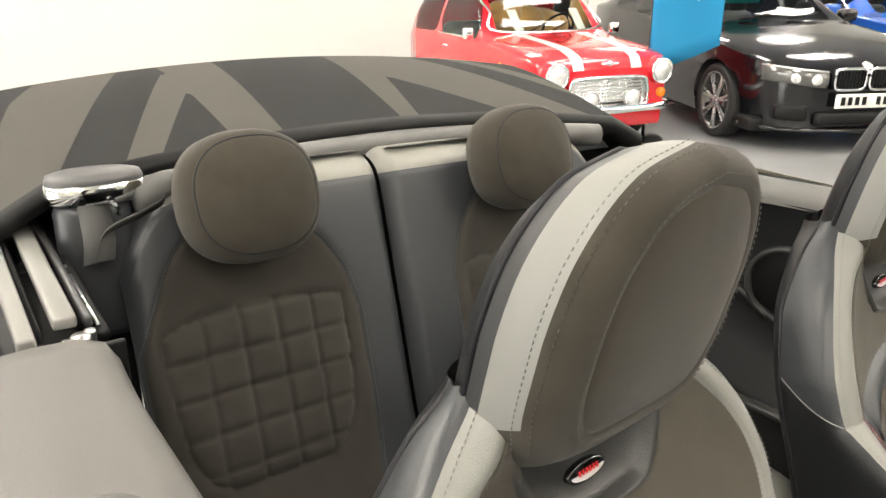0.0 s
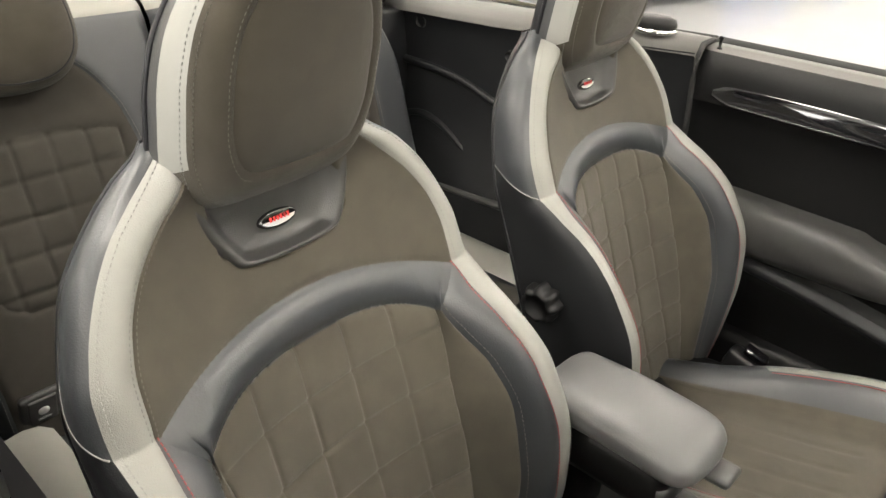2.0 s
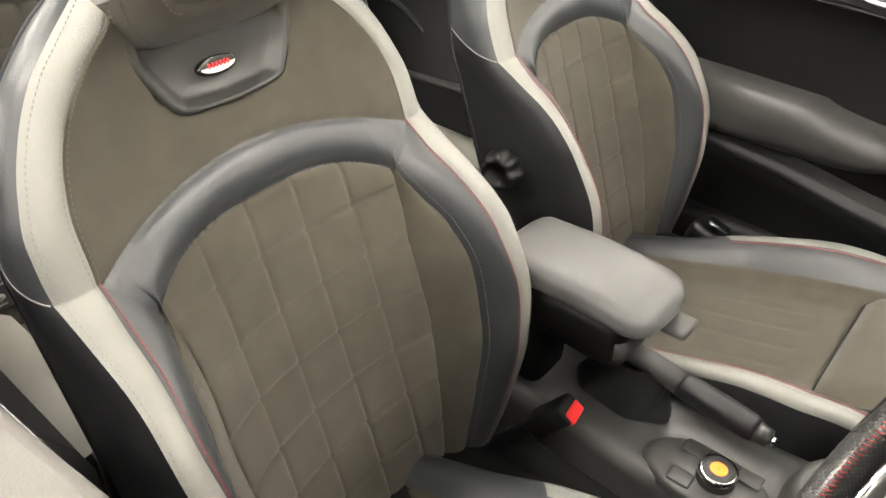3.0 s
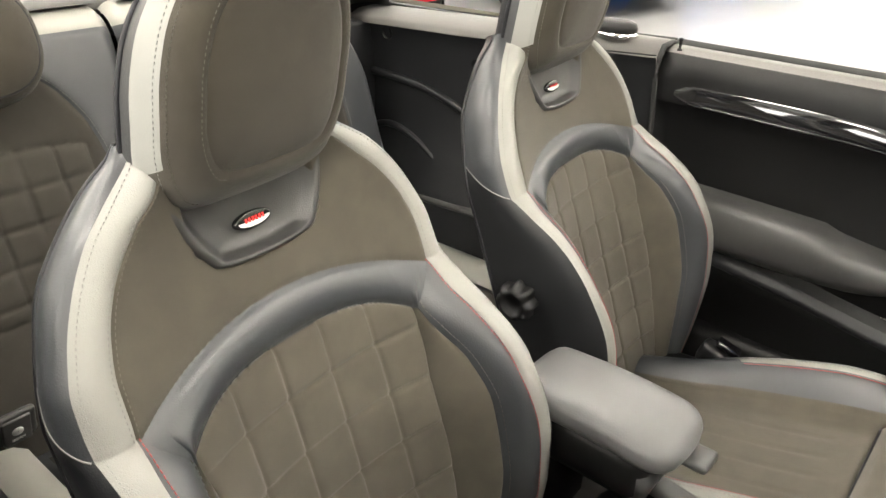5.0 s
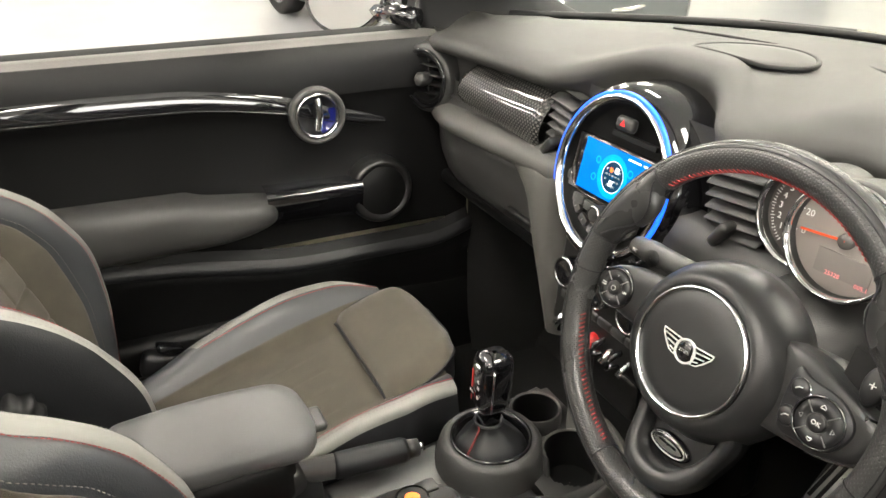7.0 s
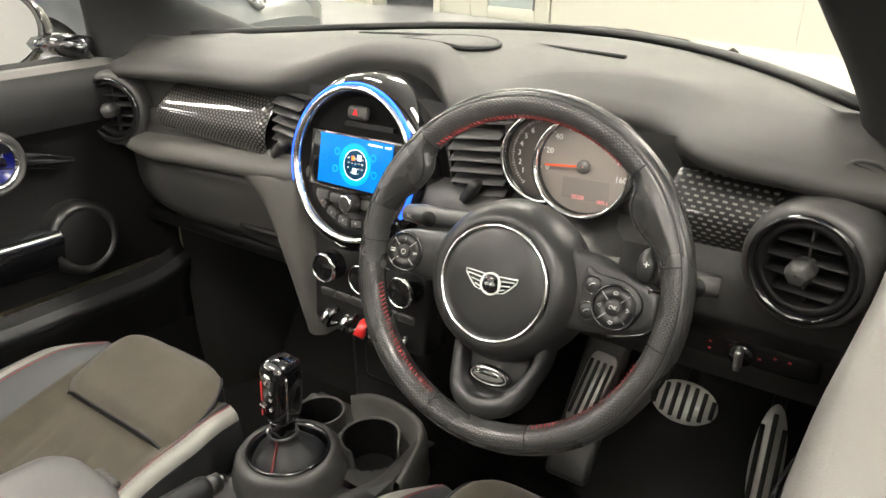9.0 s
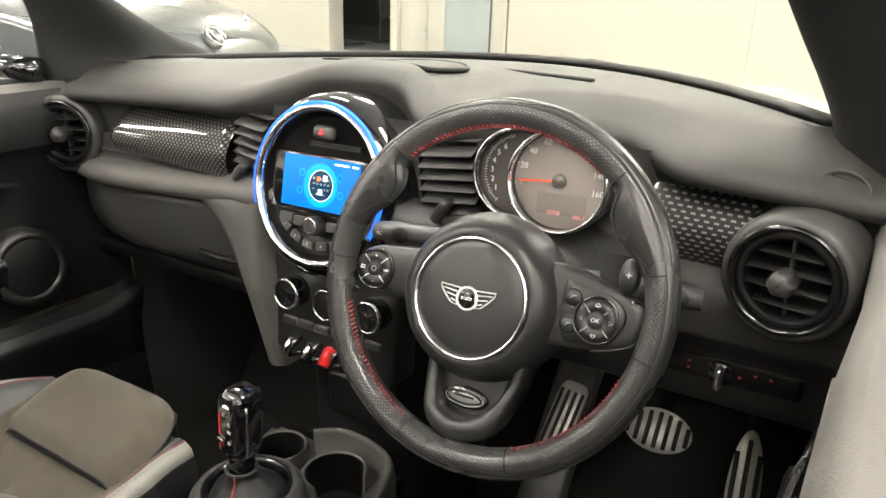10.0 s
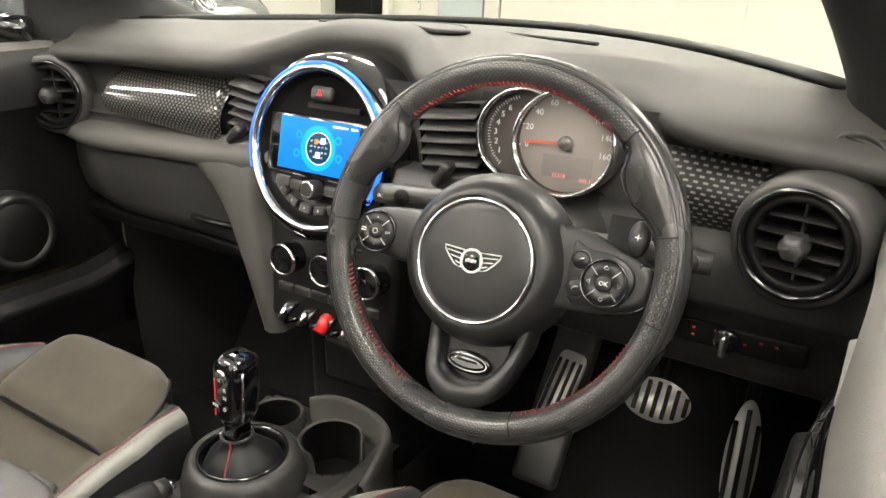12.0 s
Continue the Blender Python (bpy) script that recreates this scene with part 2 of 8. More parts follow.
slab("floor", 26, 24, 0.1, (-4, 2, -0.05), FLOOR_M, "glossy light grey painted showroom floor", "floor")
slab("wall_rear", 24, 0.2, 4.0, (-3, -9.0, 2.0), WHITE_WALL, "plain white painted showroom wall", "wall")
slab("wall_side", 0.2, 24, 4.0, (-15.0, 2, 2.0), WHITE_WALL, "white painted showroom wall with windows", "wall")
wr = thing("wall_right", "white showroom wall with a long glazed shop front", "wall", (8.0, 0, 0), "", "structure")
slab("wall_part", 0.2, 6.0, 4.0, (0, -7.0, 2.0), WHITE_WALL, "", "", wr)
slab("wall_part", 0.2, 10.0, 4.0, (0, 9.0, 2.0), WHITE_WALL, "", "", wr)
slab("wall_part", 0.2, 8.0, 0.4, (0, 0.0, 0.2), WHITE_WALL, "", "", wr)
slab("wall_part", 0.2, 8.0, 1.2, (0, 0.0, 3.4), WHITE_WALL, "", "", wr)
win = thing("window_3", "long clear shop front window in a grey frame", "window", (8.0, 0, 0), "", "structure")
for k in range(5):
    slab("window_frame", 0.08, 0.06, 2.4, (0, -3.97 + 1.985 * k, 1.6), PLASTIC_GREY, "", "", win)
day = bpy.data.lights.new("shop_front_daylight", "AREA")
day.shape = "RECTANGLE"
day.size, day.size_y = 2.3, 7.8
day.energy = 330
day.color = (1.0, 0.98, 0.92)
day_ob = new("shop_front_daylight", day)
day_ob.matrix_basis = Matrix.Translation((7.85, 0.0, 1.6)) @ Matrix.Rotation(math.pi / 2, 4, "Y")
slab("ceiling", 26, 24, 0.1, (-4, 2, 4.05), CEIL_M, "white showroom ceiling", "ceiling")
for ix in range(6):
    for iy in range(6):
        t = thing("ceiling_light", "bright rectangular ceiling light panel in a white frame", "ceiling light", (-12.8 + ix * 3.6, -7.4 + iy * 3.0, 3.97), "ceiling light panels")
        part("frame", bm_box(1.26, 0.66, 0.05, (0, 0, 0)), WHITE_WALL, t, smooth=False)
        part("diffuser", bm_box(1.2, 0.6, 0.02, (0, 0, -0.022)), LIGHT_M, t, smooth=False)
fw = thing("wall_front", "cream painted panelled showroom front wall with an opening", "wall", (0, 8.0, 0), "", "structure")
slab("wall_part", 8.4, 0.2, 4.0, (-10.52, 0.0, 2.0), CREAM, "", "", fw)
slab("wall_part", 13.33, 0.2, 4.0, (1.365, 0.0, 2.0), CREAM, "", "", fw)
slab("lintel", 1.02, 0.2, 1.9, (-5.81, 0.0, 3.05), CREAM, "", "", fw)
# dark grey colour stands in for the unlit back room
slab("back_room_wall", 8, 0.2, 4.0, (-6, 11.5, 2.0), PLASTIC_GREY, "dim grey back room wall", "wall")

ROOM = {ob.name for ob in scene.objects}


# ---- front seats ----
LEAN = radians(17)
# both backrests are turned a little to the left of the car
SEAT_TURN = radians(5.0)
BADGE = Vector((0.0, -0.287, 0.952))
NRM = Vector((0, math.cos(LEAN), math.sin(LEAN)))
UPV = Vector((0, -math.sin(LEAN), math.cos(LEAN)))


def back_pt(u, v, n):
    """A point of the backrest: across, up along it from the badge, and out of it."""
    return BADGE + Vector((u, 0, 0)) + UPV * v + NRM * n


# lengthwise lines of one half of the backrest: height -> (across, out of it)
QUILT_EDGE = [(-0.66, 0.130), (-0.5, 0.148), (-0.36, 0.160), (-0.28, 0.158), (-0.22, 0.162), (-0.18, 0.168), (-0.13, 0.158), (-0.08, 0.155), (-0.02, 0.140), (0.04, 0.100), (0.08, 0.075), (0.11, 0.066)]
QUILT_N = [(-0.66, 0.010), (-0.5, 0.030), (-0.36, 0.036), (-0.24, 0.036), (-0.18, 0.028), (-0.13, 0.016), (-0.04, 0.010), (0.04, 0.008), (0.11, 0.005)]
BOLSTER_IN = [(-0.66, 0.155), (-0.5, 0.185), (-0.42, 0.199), (-0.33, 0.203), (-0.26, 0.192), (-0.21, 0.177), (-0.18, 0.170), (-0.13, 0.186), (-0.08, 0.184), (-0.02, 0.166), (0.04, 0.118), (0.08, 0.086), (0.11, 0.075)]
BOLSTER_N = [(-0.66, 0.020), (-0.5, 0.070), (-0.42, 0.088), (-0.33, 0.092), (-0.26, 0.078), (-0.21, 0.050), (-0.18, 0.033), (-0.13, 0.025), (-0.04, 0.020), (0.04, 0.014), (0.11, 0.008)]
W_IN = [(-0.66, 0.180), (-0.55, 0.212), (-0.45, 0.226), (-0.36, 0.228), (-0.28, 0.228), (-0.20, 0.219), (-0.16, 0.214), (-0.12, 0.211), (-0.08, 0.209), (-0.04, 0.199), (0.0, 0.177), (0.04, 0.139), (0.062, 0.113), (0.08, 0.102), (0.11, 0.092)]
N_IN = [(-0.66, 0.030), (-0.55, 0.085), (-0.45, 0.122), (-0.36, 0.138), (-0.28, 0.122), (-0.24, 0.106), (-0.20, 0.082), (-0.16, 0.050), (-0.12, 0.032), (-0.08, 0.030), (-0.04, 0.027), (0.0, 0.022), (0.04, 0.018), (0.062, 0.020), (0.11, 0.010)]
W_OUT = [(-0.66, 0.200), (-0.55, 0.238), (-0.45, 0.252), (-0.36, 0.255), (-0.28, 0.256), (-0.20, 0.249), (-0.16, 0.248), (-0.12, 0.248), (-0.08, 0.246), (-0.04, 0.234), (0.0, 0.214), (0.04, 0.183), (0.062, 0.155), (0.08, 0.130), (0.095, 0.112), (0.11, 0.100)]
N_OUT = [(-0.66, 0.020), (-0.55, 0.075), (-0.45, 0.118), (-0.36, 0.136), (-0.28, 0.124), (-0.24, 0.108), (-0.20, 0.082), (-0.16, 0.048), (-0.12, 0.021), (-0.08, 0.018), (-0.04, 0.015), (0.0, 0.012), (0.04, 0.006), (0.08, -0.008), (0.11, -0.012)]
W_EDGE = [(-0.66, 0.19), (-0.5, 0.235), (-0.36, 0.246), (-0.12, 0.247), (-0.08, 0.240), (-0.04, 0.227), (0.0, 0.210), (0.04, 0.180), (0.08, 0.140), (0.10, 0.112), (0.11, 0.104)]


def arch_out(u):
    return -0.081 - 0.047 * (abs(u) / 0.2) ** 2


def arch_in(u):
    return -0.136 - 0.045 * (abs(u) / 0.17) ** 3


def groove(x, pitch, width, depth, phase=0.0):
    d = (x - phase) / pitch
    d = abs(d - round(d)) * pitch
    return -depth * math.exp(-d / width)


def seam(d, width=0.006, depth=0.004):
    """How far the cover is drawn in at a seam, d metres away from it."""
    return -depth * math.exp(-abs(d) / width)


def backrest_grid():
    """The cover of the backrest and, for each point, its place against the seams."""
    grid, fields = [], []
    stops = [(0.0, 0.55, 84), (0.55, 0.68, 18), (0.68, 0.80, 18), (0.80, 0.88, 14), (0.88, 1.0, 14), (1.0, 1.2, 8)]
    half = [x0 + (x1 - x0) * k / n for x0, x1, n in stops for k in range(1, n + 1)]
    cols = [-h for h in reversed(half)] + [0.0] + half
    nv = 300
    for i in range(nv + 1):
        v = -0.66 + i * (0.77 / nv)
        uq, nq, u2, n2 = interp(v, QUILT_EDGE), interp(v, QUILT_N), interp(v, BOLSTER_IN), interp(v, BOLSTER_N)
        u3, n3, u4, n4, u5 = interp(v, W_IN), interp(v, N_IN), interp(v, W_OUT), interp(v, N_OUT), interp(v, W_EDGE)
        n5 = interp(v, [(-0.66, -0.06), (-0.2, -0.055), (0.0, -0.058), (0.06, -0.05), (0.11, -0.036)])
        row, frow = [], []
        for c in cols:
            s = 1 if c >= 0 else -1
            a = abs(c)
            if a <= 0.55:
                q = a / 0.55
                u, n = uq * q, nq * q ** 2.4
            elif a <= 0.68:
                q = (a - 0.55) / 0.13
                u, n = uq + (u2 - uq) * q, nq + (n2 - nq) * q + 0.004 * math.sin(math.pi * q)
            elif a <= 0.80:
                q = (a - 0.68) / 0.12
                u, n = u2 + (u3 - u2) * q, n2 + (n3 - n2) * q + 0.007 * math.sin(math.pi * q) * min(1.0, max(0.2, (-v - 0.12) / 0.08))
            elif a <= 0.88:
                q = (a - 0.80) / 0.08
                u, n = u3 + (u4 - u3) * q, n3 + (n4 - n3) * q + 0.0045 * math.sin(math.pi * q)
            elif a <= 1.0:
                q = (a - 0.88) / 0.12
                u, n = u4 + (u5 - u4) * q + 0.012 * math.sin(math.pi * q ** 0.7), n4 + (n5 - n4) * q
            else:
                q = (a - 1.0) / 0.20
                u, n = u5 - 0.9 * u5 * q ** 1.5, n5 - 0.05 * math.sin(q * math.pi / 2)
            if a <= 0.80:
                k = min(1.0, max(0.0, (v + 0.19) / 0.06))
                k = k * k * (3 - 2 * k)
                n = n * (1 - k) + k * n3 * (u / u3) ** 2.2
            f_out, f_in = v - arch_out(u), v - arch_in(u)
            corner = v + 0.13 + (0.211 - abs(u)) * 1.2
            if abs(u) < 0.10 and -0.04 < v < 0.09 and a < 0.8:
                n -= 0.030 * min(1.0, max(0.0, (0.086 - abs(u)) / 0.012)) * min(1.0, max(0.0, (v + 0.030 - 0.02 * max(0.0, abs(u) - 0.05) / 0.04) / 0.008))
            if a <= 0.80:
                if f_in < 0 and a < 0.55:
                    n += groove(u * s, 0.0672, 0.0026, 0.0040, 0.0305) + groove(v, 0.0685, 0.0026, 0.0046, -0.200) + 0.003
                if f_in >= 0 and f_out < 0:
                    n += 0.009 * math.sin(math.pi * max(0.0, min(1.0, -f_out / max(0.03, -f_out + f_in)))) * min(1.0, max(0.0, (0.70 - a) / 0.18))
                near = min(1.0, max(0.0, (corner + 0.010) / 0.020))
                near = near * near * (3 - 2 * near)
                n += (seam(f_in) + seam(f_out)) * (near if a > 0.64 else 1.0)
                if f_in < 0:
                    n += seam((0.55 - a) * 0.3, 0.005, 0.003)
                n += seam((0.68 - a) * 0.3, 0.005, 0.004) * (1 - near)
                n += seam(corner * 0.6, 0.004, 0.003) * min(1.0, max(0.0, (a - 0.66) / 0.03))
                n += seam((0.80 - a) * 0.35, 0.004, 0.003)
            elif a <= 0.88:
                n += seam((a - 0.80) * 0.35, 0.004, 0.003) + seam(v + 0.13, 0.003, 0.003)
            row.append(back_pt(u * s, v, n))
            frow.append([f_out, f_in, 0.55 - a, 0.68 - a, 0.80 - a, 0.88 - a, corner, v + 0.13 - 0.06 * max(0.0, a - 0.88) / 0.12, v + 0.13, 1.0 - a])
        grid.append(row)
        fields.append(frow)
    return grid, fields


def head_outline(a):
    """Half outline of the headrest: angle from its bottom centre, 0 to pi, gives (u, v)."""
    table_u = [(0, 0.0), (0.35, 0.050), (0.7, 0.086), (1.0, 0.106), (1.3, 0.113), (1.6, 0.113), (1.95, 0.107), (2.35, 0.088), (2.75, 0.054), (3.1416, 0.0)]
    table_v = [(0, 0.030), (0.35, 0.031), (0.7, 0.038), (1.0, 0.066), (1.3, 0.100), (1.6, 0.142), (1.95, 0.185), (2.35, 0.224), (2.75, 0.252), (3.1416, 0.264)]
    return interp(a, table_u), interp(a, table_v)


def headrest_rings():
    """Rings from the middle of the pad outwards and back: (scale, n)."""
    cu, cv = 0.0, 0.142
    prof = [(0.001, 0.088), (0.02, 0.088), (0.3, 0.087), (0.5, 0.084), (0.66, 0.0795), (0.70, 0.0770), (0.725, 0.0745), (0.745, 0.0755), (0.79, 0.0765), (0.86, 0.0715), (0.92, 0.062), (0.958, 0.052), (0.973, 0.045),
            (0.985, 0.039), (1.0, 0.027), (1.005, 0.013), (1.004, 0.006), (1.0, 0.003), (0.997, -0.008), (0.985, -0.018), (0.965, -0.026), (0.90, -0.040), (0.7, -0.052), (0.4, -0.058), (0.001, -0.060)]
    rows = []
    n = 72
    for sc, d in prof:
        row = []
        for k in range(n):
            a = 2 * math.pi * k / n
            sgn = 1 if a <= math.pi else -1
            u, v = head_outline(a if a <= math.pi else 2 * math.pi - a)
            h = cv + (v - cv) * sc
            row.append(back_pt(cu + sgn * u * sc, h, d + 0.55 * (h - 0.10)))
        rows.append(row)
    return rows


def ring_span(rows, i0, i1, k0=None, k1=None):
    n = len(rows[0])
    if k0 is None:
        return bm_grid([r for r in rows[i0:i1 + 1]], close_u=True)
    return bm_grid([[r[k % n] for k in range(k0, k1 + 1)] for r in rows[i0:i1 + 1]])


def cushion_pt(u, w, n):
    """A point of the cushion: across, forwards from its rear edge, up. It points straight ahead under the turned backrest."""
    p = Vector((0.88 * u + 0.055, -0.135 + w, 0.372 + 0.075 * w + 0.26 * w * w + n))
    o = Vector((0, -0.25, 0))
    return Matrix.Rotation(-SEAT_TURN, 3, "Z") @ (p - o) + o


C_IN = [(-0.02, 0.15), (0.1, 0.172), (0.28, 0.192), (0.50, 0.188), (0.60, 0.178)]
C_OUT = [(-0.02, 0.19), (0.1, 0.225), (0.28, 0.252), (0.45, 0.248), (0.53, 0.222), (0.60, 0.185)]
C_N = [(-0.02, 0.02), (0.10, 0.030), (0.22, 0.055), (0.36, 0.068), (0.47, 0.045), (0.56, -0.01), (0.60, -0.05)]


def cushion_grid():
    grid, fields = [], []
    cols = [i / 36 for i in range(-36, 37)]
    extra = [1.08, 1.2, 1.35, 1.55, 1.8, 2.1, 2.5, 3.0]
    cols = [-e for e in reversed(extra)] + cols + extra
    nw = 96
    for i in range(nw + 1):
        w = -0.02 + i * (0.58 / nw)
        wi, wo, nb = interp(w, C_IN), interp(w, C_OUT), interp(w, C_N)
        row, frow = [], []
        for c in cols:
            s = 1 if c >= 0 else -1
            a = abs(c)
            if a <= 0.8:
                q = a / 0.8
                u = wi * 0.93 * q
                n = 0.35 * nb * max(0.0, (q - 0.7) / 0.3) ** 1.5
                if a < 0.72:
                    n += groove(u, 0.062, 0.004, 0.0022, 0.031) * (1 if w < 0.40 else 0)
                n += seam((0.8 - a) * 0.24, 0.006, 0.005)
            elif a <= 1.0:
                q = (a - 0.8) / 0.2
                u = wi * 0.93 + (wo - wi * 0.93) * q
                n = nb * (0.35 + 0.65 * math.sin(q * math.pi / 2)) + 0.008 * math.sin(q * math.pi)
            else:
                q = (a - 1.0) / 2.0
                u = wo + 0.014 * math.sin(min(1, 3 * q) * math.pi / 2) - 0.02 * q
                n = nb - 0.20 * q - 0.006 * math.sin(min(1, 3 * q) * math.pi / 2)
            row.append(cushion_pt(u * s, w, n))
            frow.append([0.8 - a, 1.0 - a - 0.075, 1.10 - a, w - 0.235 + (a - 0.8) * 0.25])
        grid.append(row)
        fields.append(frow)
    return grid, fields


def level_line(grid, fields, k, want, test=None):
    """Points along the skin where the k-th field takes a value, row by row; one line for each crossing column side."""
    lines = {}
    for row, fr in zip(grid, fields):
        hit = 0
        for j in range(len(row) - 1):
            a, b = fr[j][k] - want, fr[j + 1][k] - want
            if (a >= 0) != (b >= 0):
                s = a / (a - b)
                f = [x + (y - x) * s for x, y in zip(fr[j], fr[j + 1])]
                if test is None or test(f):
                    lines.setdefault(1 if row[j].x > 0 else -1, []).append(row[j] + (row[j + 1] - row[j]) * s)
    return lines


def halves(me, whole):
    """The left and the right piece of a cover that has two; a whole one stays."""
    if whole:
        return [me]
    out = []
    for sgn in (1, -1):
        faces = [tuple(p.vertices) for p in me.polygons if p.center.x * sgn > 0]
        used = {v: i for i, v in enumerate(sorted({v for f in faces for v in f}))}
        if not faces:
            continue
        m = bpy.data.meshes.new(me.name)
        m.from_pydata([tuple(me.vertices[v].co) for v in used], [], [[used[v] for v in f] for f in faces])
        out.append(m)
    return out


def front_seat(at, label, group):
    t = thing("front_seat", label, "car seat", at, group)
    g, f = backrest_grid()
    meshes = cut_panels(g, f, {
        "upper_panel": [(0, 1), (4, 1)],
        "arch": [(0, -1), (1, 1), (3, 1)],
        "arch_end": [(0, -1), (3, -1), (6, 1), (4, 1)],
        "quilted_panel": [(1, -1), (2, 1)],
        "side_panel": [(1, -1), (2, -1), (3, 1)],
        "bolster": [(3, -1), (6, -1), (4, 1)],
        "upper_strip": [(4, -1), (5, 1), (8, 1)],
        "lower_strip": [(4, -1), (5, 1), (8, -1)],
        "upper_side": [(5, -1), (7, 1), (9, 1)],
        "lower_side": [(5, -1), (7, -1), (9, 1)],
        "back_shell": [(9, -1)],
    })
    mats = {"upper_panel": SUEDE, "arch": LEATHER, "arch_end": LEATHER, "quilted_panel": SUEDE, "side_panel": SUEDE, "bolster": LEATHER, "upper_strip": STRIP, "lower_strip": STRIP, "upper_side": LEATHER, "lower_side": LEATHER_BLACK, "back_shell": LEATHER_BLACK}
    labels = {"upper_panel": "olive-grey suede upper panel", "arch": "dark grey leather arch", "quilted_panel": "quilted olive-grey suede panel", "upper_strip": "light grey leather strip", "lower_strip": "light grey leather strip", "lower_side": "black leather side"}
    for k, me in meshes.items():
        for half in halves(me, k in ("upper_panel", "arch", "quilted_panel")):
            panel(k, half, mats[k], t, labels.get(k, ""))
    # stitching along the strip, inside and outside, and the red line on the bolster
    lift = NRM * 0.0012
    for k, w, tst in ((4, -0.010, lambda q: q[8] > 0), (4, 0.014, lambda q: q[8] > 0), (5, 0.012, None)):
        for line in level_line(g, f, k, w, tst).values():
            part("strip_stitching", stitches(line, 0.0032, 0.0026, r=0.00042, lift=lift), THREAD if w > 0.013 else THREAD_LIGHT, t)
    for line in level_line(g, f, 4, 0.012, lambda q: q[8] < 0).values():
        part("red_stitching", stitches(line, 0.0042, 0.0014, r=0.0007, lift=lift), RED_THREAD, t, "red stitching")
    for line in level_line(g, f, 3, -0.012, lambda q: q[6] < 0).values():
        part("bolster_stitching", stitches(line, lift=lift), THREAD, t)
    for line in level_line(g, f, 9, 0.002).values():
        part("edge_piping", bm_tube(line, 0.0030, 8), PIPING, t, "black piped edge")
    for line in level_line(g, f, 7, 0.0, lambda q: q[5] < 0 and q[9] > 0).values():
        if len(line) > 2:
            part("side_piping", bm_tube(line, 0.0010, 6), THREAD_LIGHT, t, "thin pale piping")
    # headrest
    r = headrest_rings()
    n = len(r[0])
    part("headrest_pad", ring_span(r, 0, 6), SUEDE_HEAD, t, "olive-grey suede headrest pad")
    part("headrest_cover", ring_span(r, 6, 12), SUEDE_HEAD, t)
    k0, k1 = 13, n - 13
    part("headrest_strip", ring_span(r, 12, 17, k0, k1), STRIP, t, "light grey leather strip")
    part("headrest_underside", ring_span(r, 12, 17, k1, n + k0), SUEDE_HEAD, t)
    part("headrest_side", ring_span(r, 17, 19), LEATHER_SIDE, t)
    part("headrest_piping", bm_tube([p for p in r[19]], 0.0035, 6, closed=True), PIPING, t)
    part("headrest_shell", ring_span(r, 19, len(r) - 1), LEATHER_BLACK, t)
    for ring in (8, 11, 13):
        pts = [r[ring][k % n] * 0.8 + r[ring + 1][k % n] * 0.2 for k in range(k0 - 2, k1 + 3)] if ring > 11 else [r[ring][k % n] for k in range(k0 - 6, k1 + 7)]
        part("headrest_stitching", stitches(pts, 0.0032, 0.0026, r=0.00042, lift=NRM * 0.0010), THREAD if ring < 12 else THREAD_LIGHT, t)
    # badge bezel: a moulded black dish
    dish = bmesh.new()
    outline = [(-0.098, 0.050), (-0.092, 0.020), (-0.072, -0.018), (-0.055, -0.030), (0.0, -0.034), (0.055, -0.030), (0.072, -0.018), (0.092, 0.020), (0.098, 0.050), (0.06, 0.060), (-0.06, 0.060)]
    ring = smooth_path([(a, b, 0) for a, b in outline], 6, closed=True)
    rows = []
    for sc, d in ((1.06, -0.004), (1.05, 0.005), (0.99, 0.0085), (0.92, 0.006), (0.82, -0.004), (0.72, -0.010), (0.4, -0.012), (0.02, -0.012)):
        rows.append([back_pt(p.x * sc, 0.008 + (p.y - 0.008) * sc, d) for p in ring])
    part("badge_bezel", bm_grid(rows, dish, close_u=True), PLASTIC, t, "moulded dark plastic bezel")
    oval = lambda a, b, d, k: [back_pt(a * math.cos(q), 0.0 + b * math.sin(q), d) for q in [2 * math.pi * i / 32 for i in range(32)]]
    part("badge", bm_grid([oval(0.025, 0.0095, -0.012, 0), oval(0.025, 0.0095, -0.007, 0), oval(0.0225, 0.0075, -0.0065, 0)], close_u=True), PIANO, t, "small oval black-edged badge")
    part("badge_field", bm_grid([oval(0.0225, 0.0075, -0.0066, 0), oval(0.001, 0.0005, -0.0060, 0)], close_u=True), PIANO, t)
    low = [math.pi + math.pi * i / 16 for i in range(17)]
    part("badge_bar", bm_grid([[back_pt(0.0215 * math.cos(q), 0.0068 * math.sin(q) * w, -0.0058) for q in low] for w in (0.05, 0.5, 1.0)]), EMBLEM, t, "silver lower half of the badge")
    for k in range(6):
        x = -0.0135 + 0.0046 * k
        part("badge_mark", bm_grid([[back_pt(x, v, -0.0052), back_pt(x + 0.0032, v, -0.0052)] for v in (-0.0016, 0.0034)]), RED, t)
    # cushion
    g, f = cushion_grid()
    meshes = cut_panels(g, f, {"seat_cushion": [(0, 1)], "cushion_bolster": [(0, -1), (1, 1), (3, 1)], "cushion_rear_bolster": [(0, -1), (2, 1), (3, -1)], "cushion_strip": [(1, -1), (2, 1), (3, 1)], "cushion_side": [(2, -1)]})
    mats = {"seat_cushion": SUEDE, "cushion_bolster": LEATHER, "cushion_rear_bolster": LEATHER, "cushion_strip": STRIP, "cushion_side": LEATHER_BLACK}
    for k, me in meshes.items():
        for half in halves(me, k == "seat_cushion"):
            panel(k, half, mats[k], t, "light grey leather strip" if k == "cushion_strip" else "")
    for line in level_line(g, f, 1, 0.012, lambda q: q[3] > 0).values():
        part("cushion_piping", bm_tube(line, 0.0009, 6), RED_THREAD, t, "thin red piping")
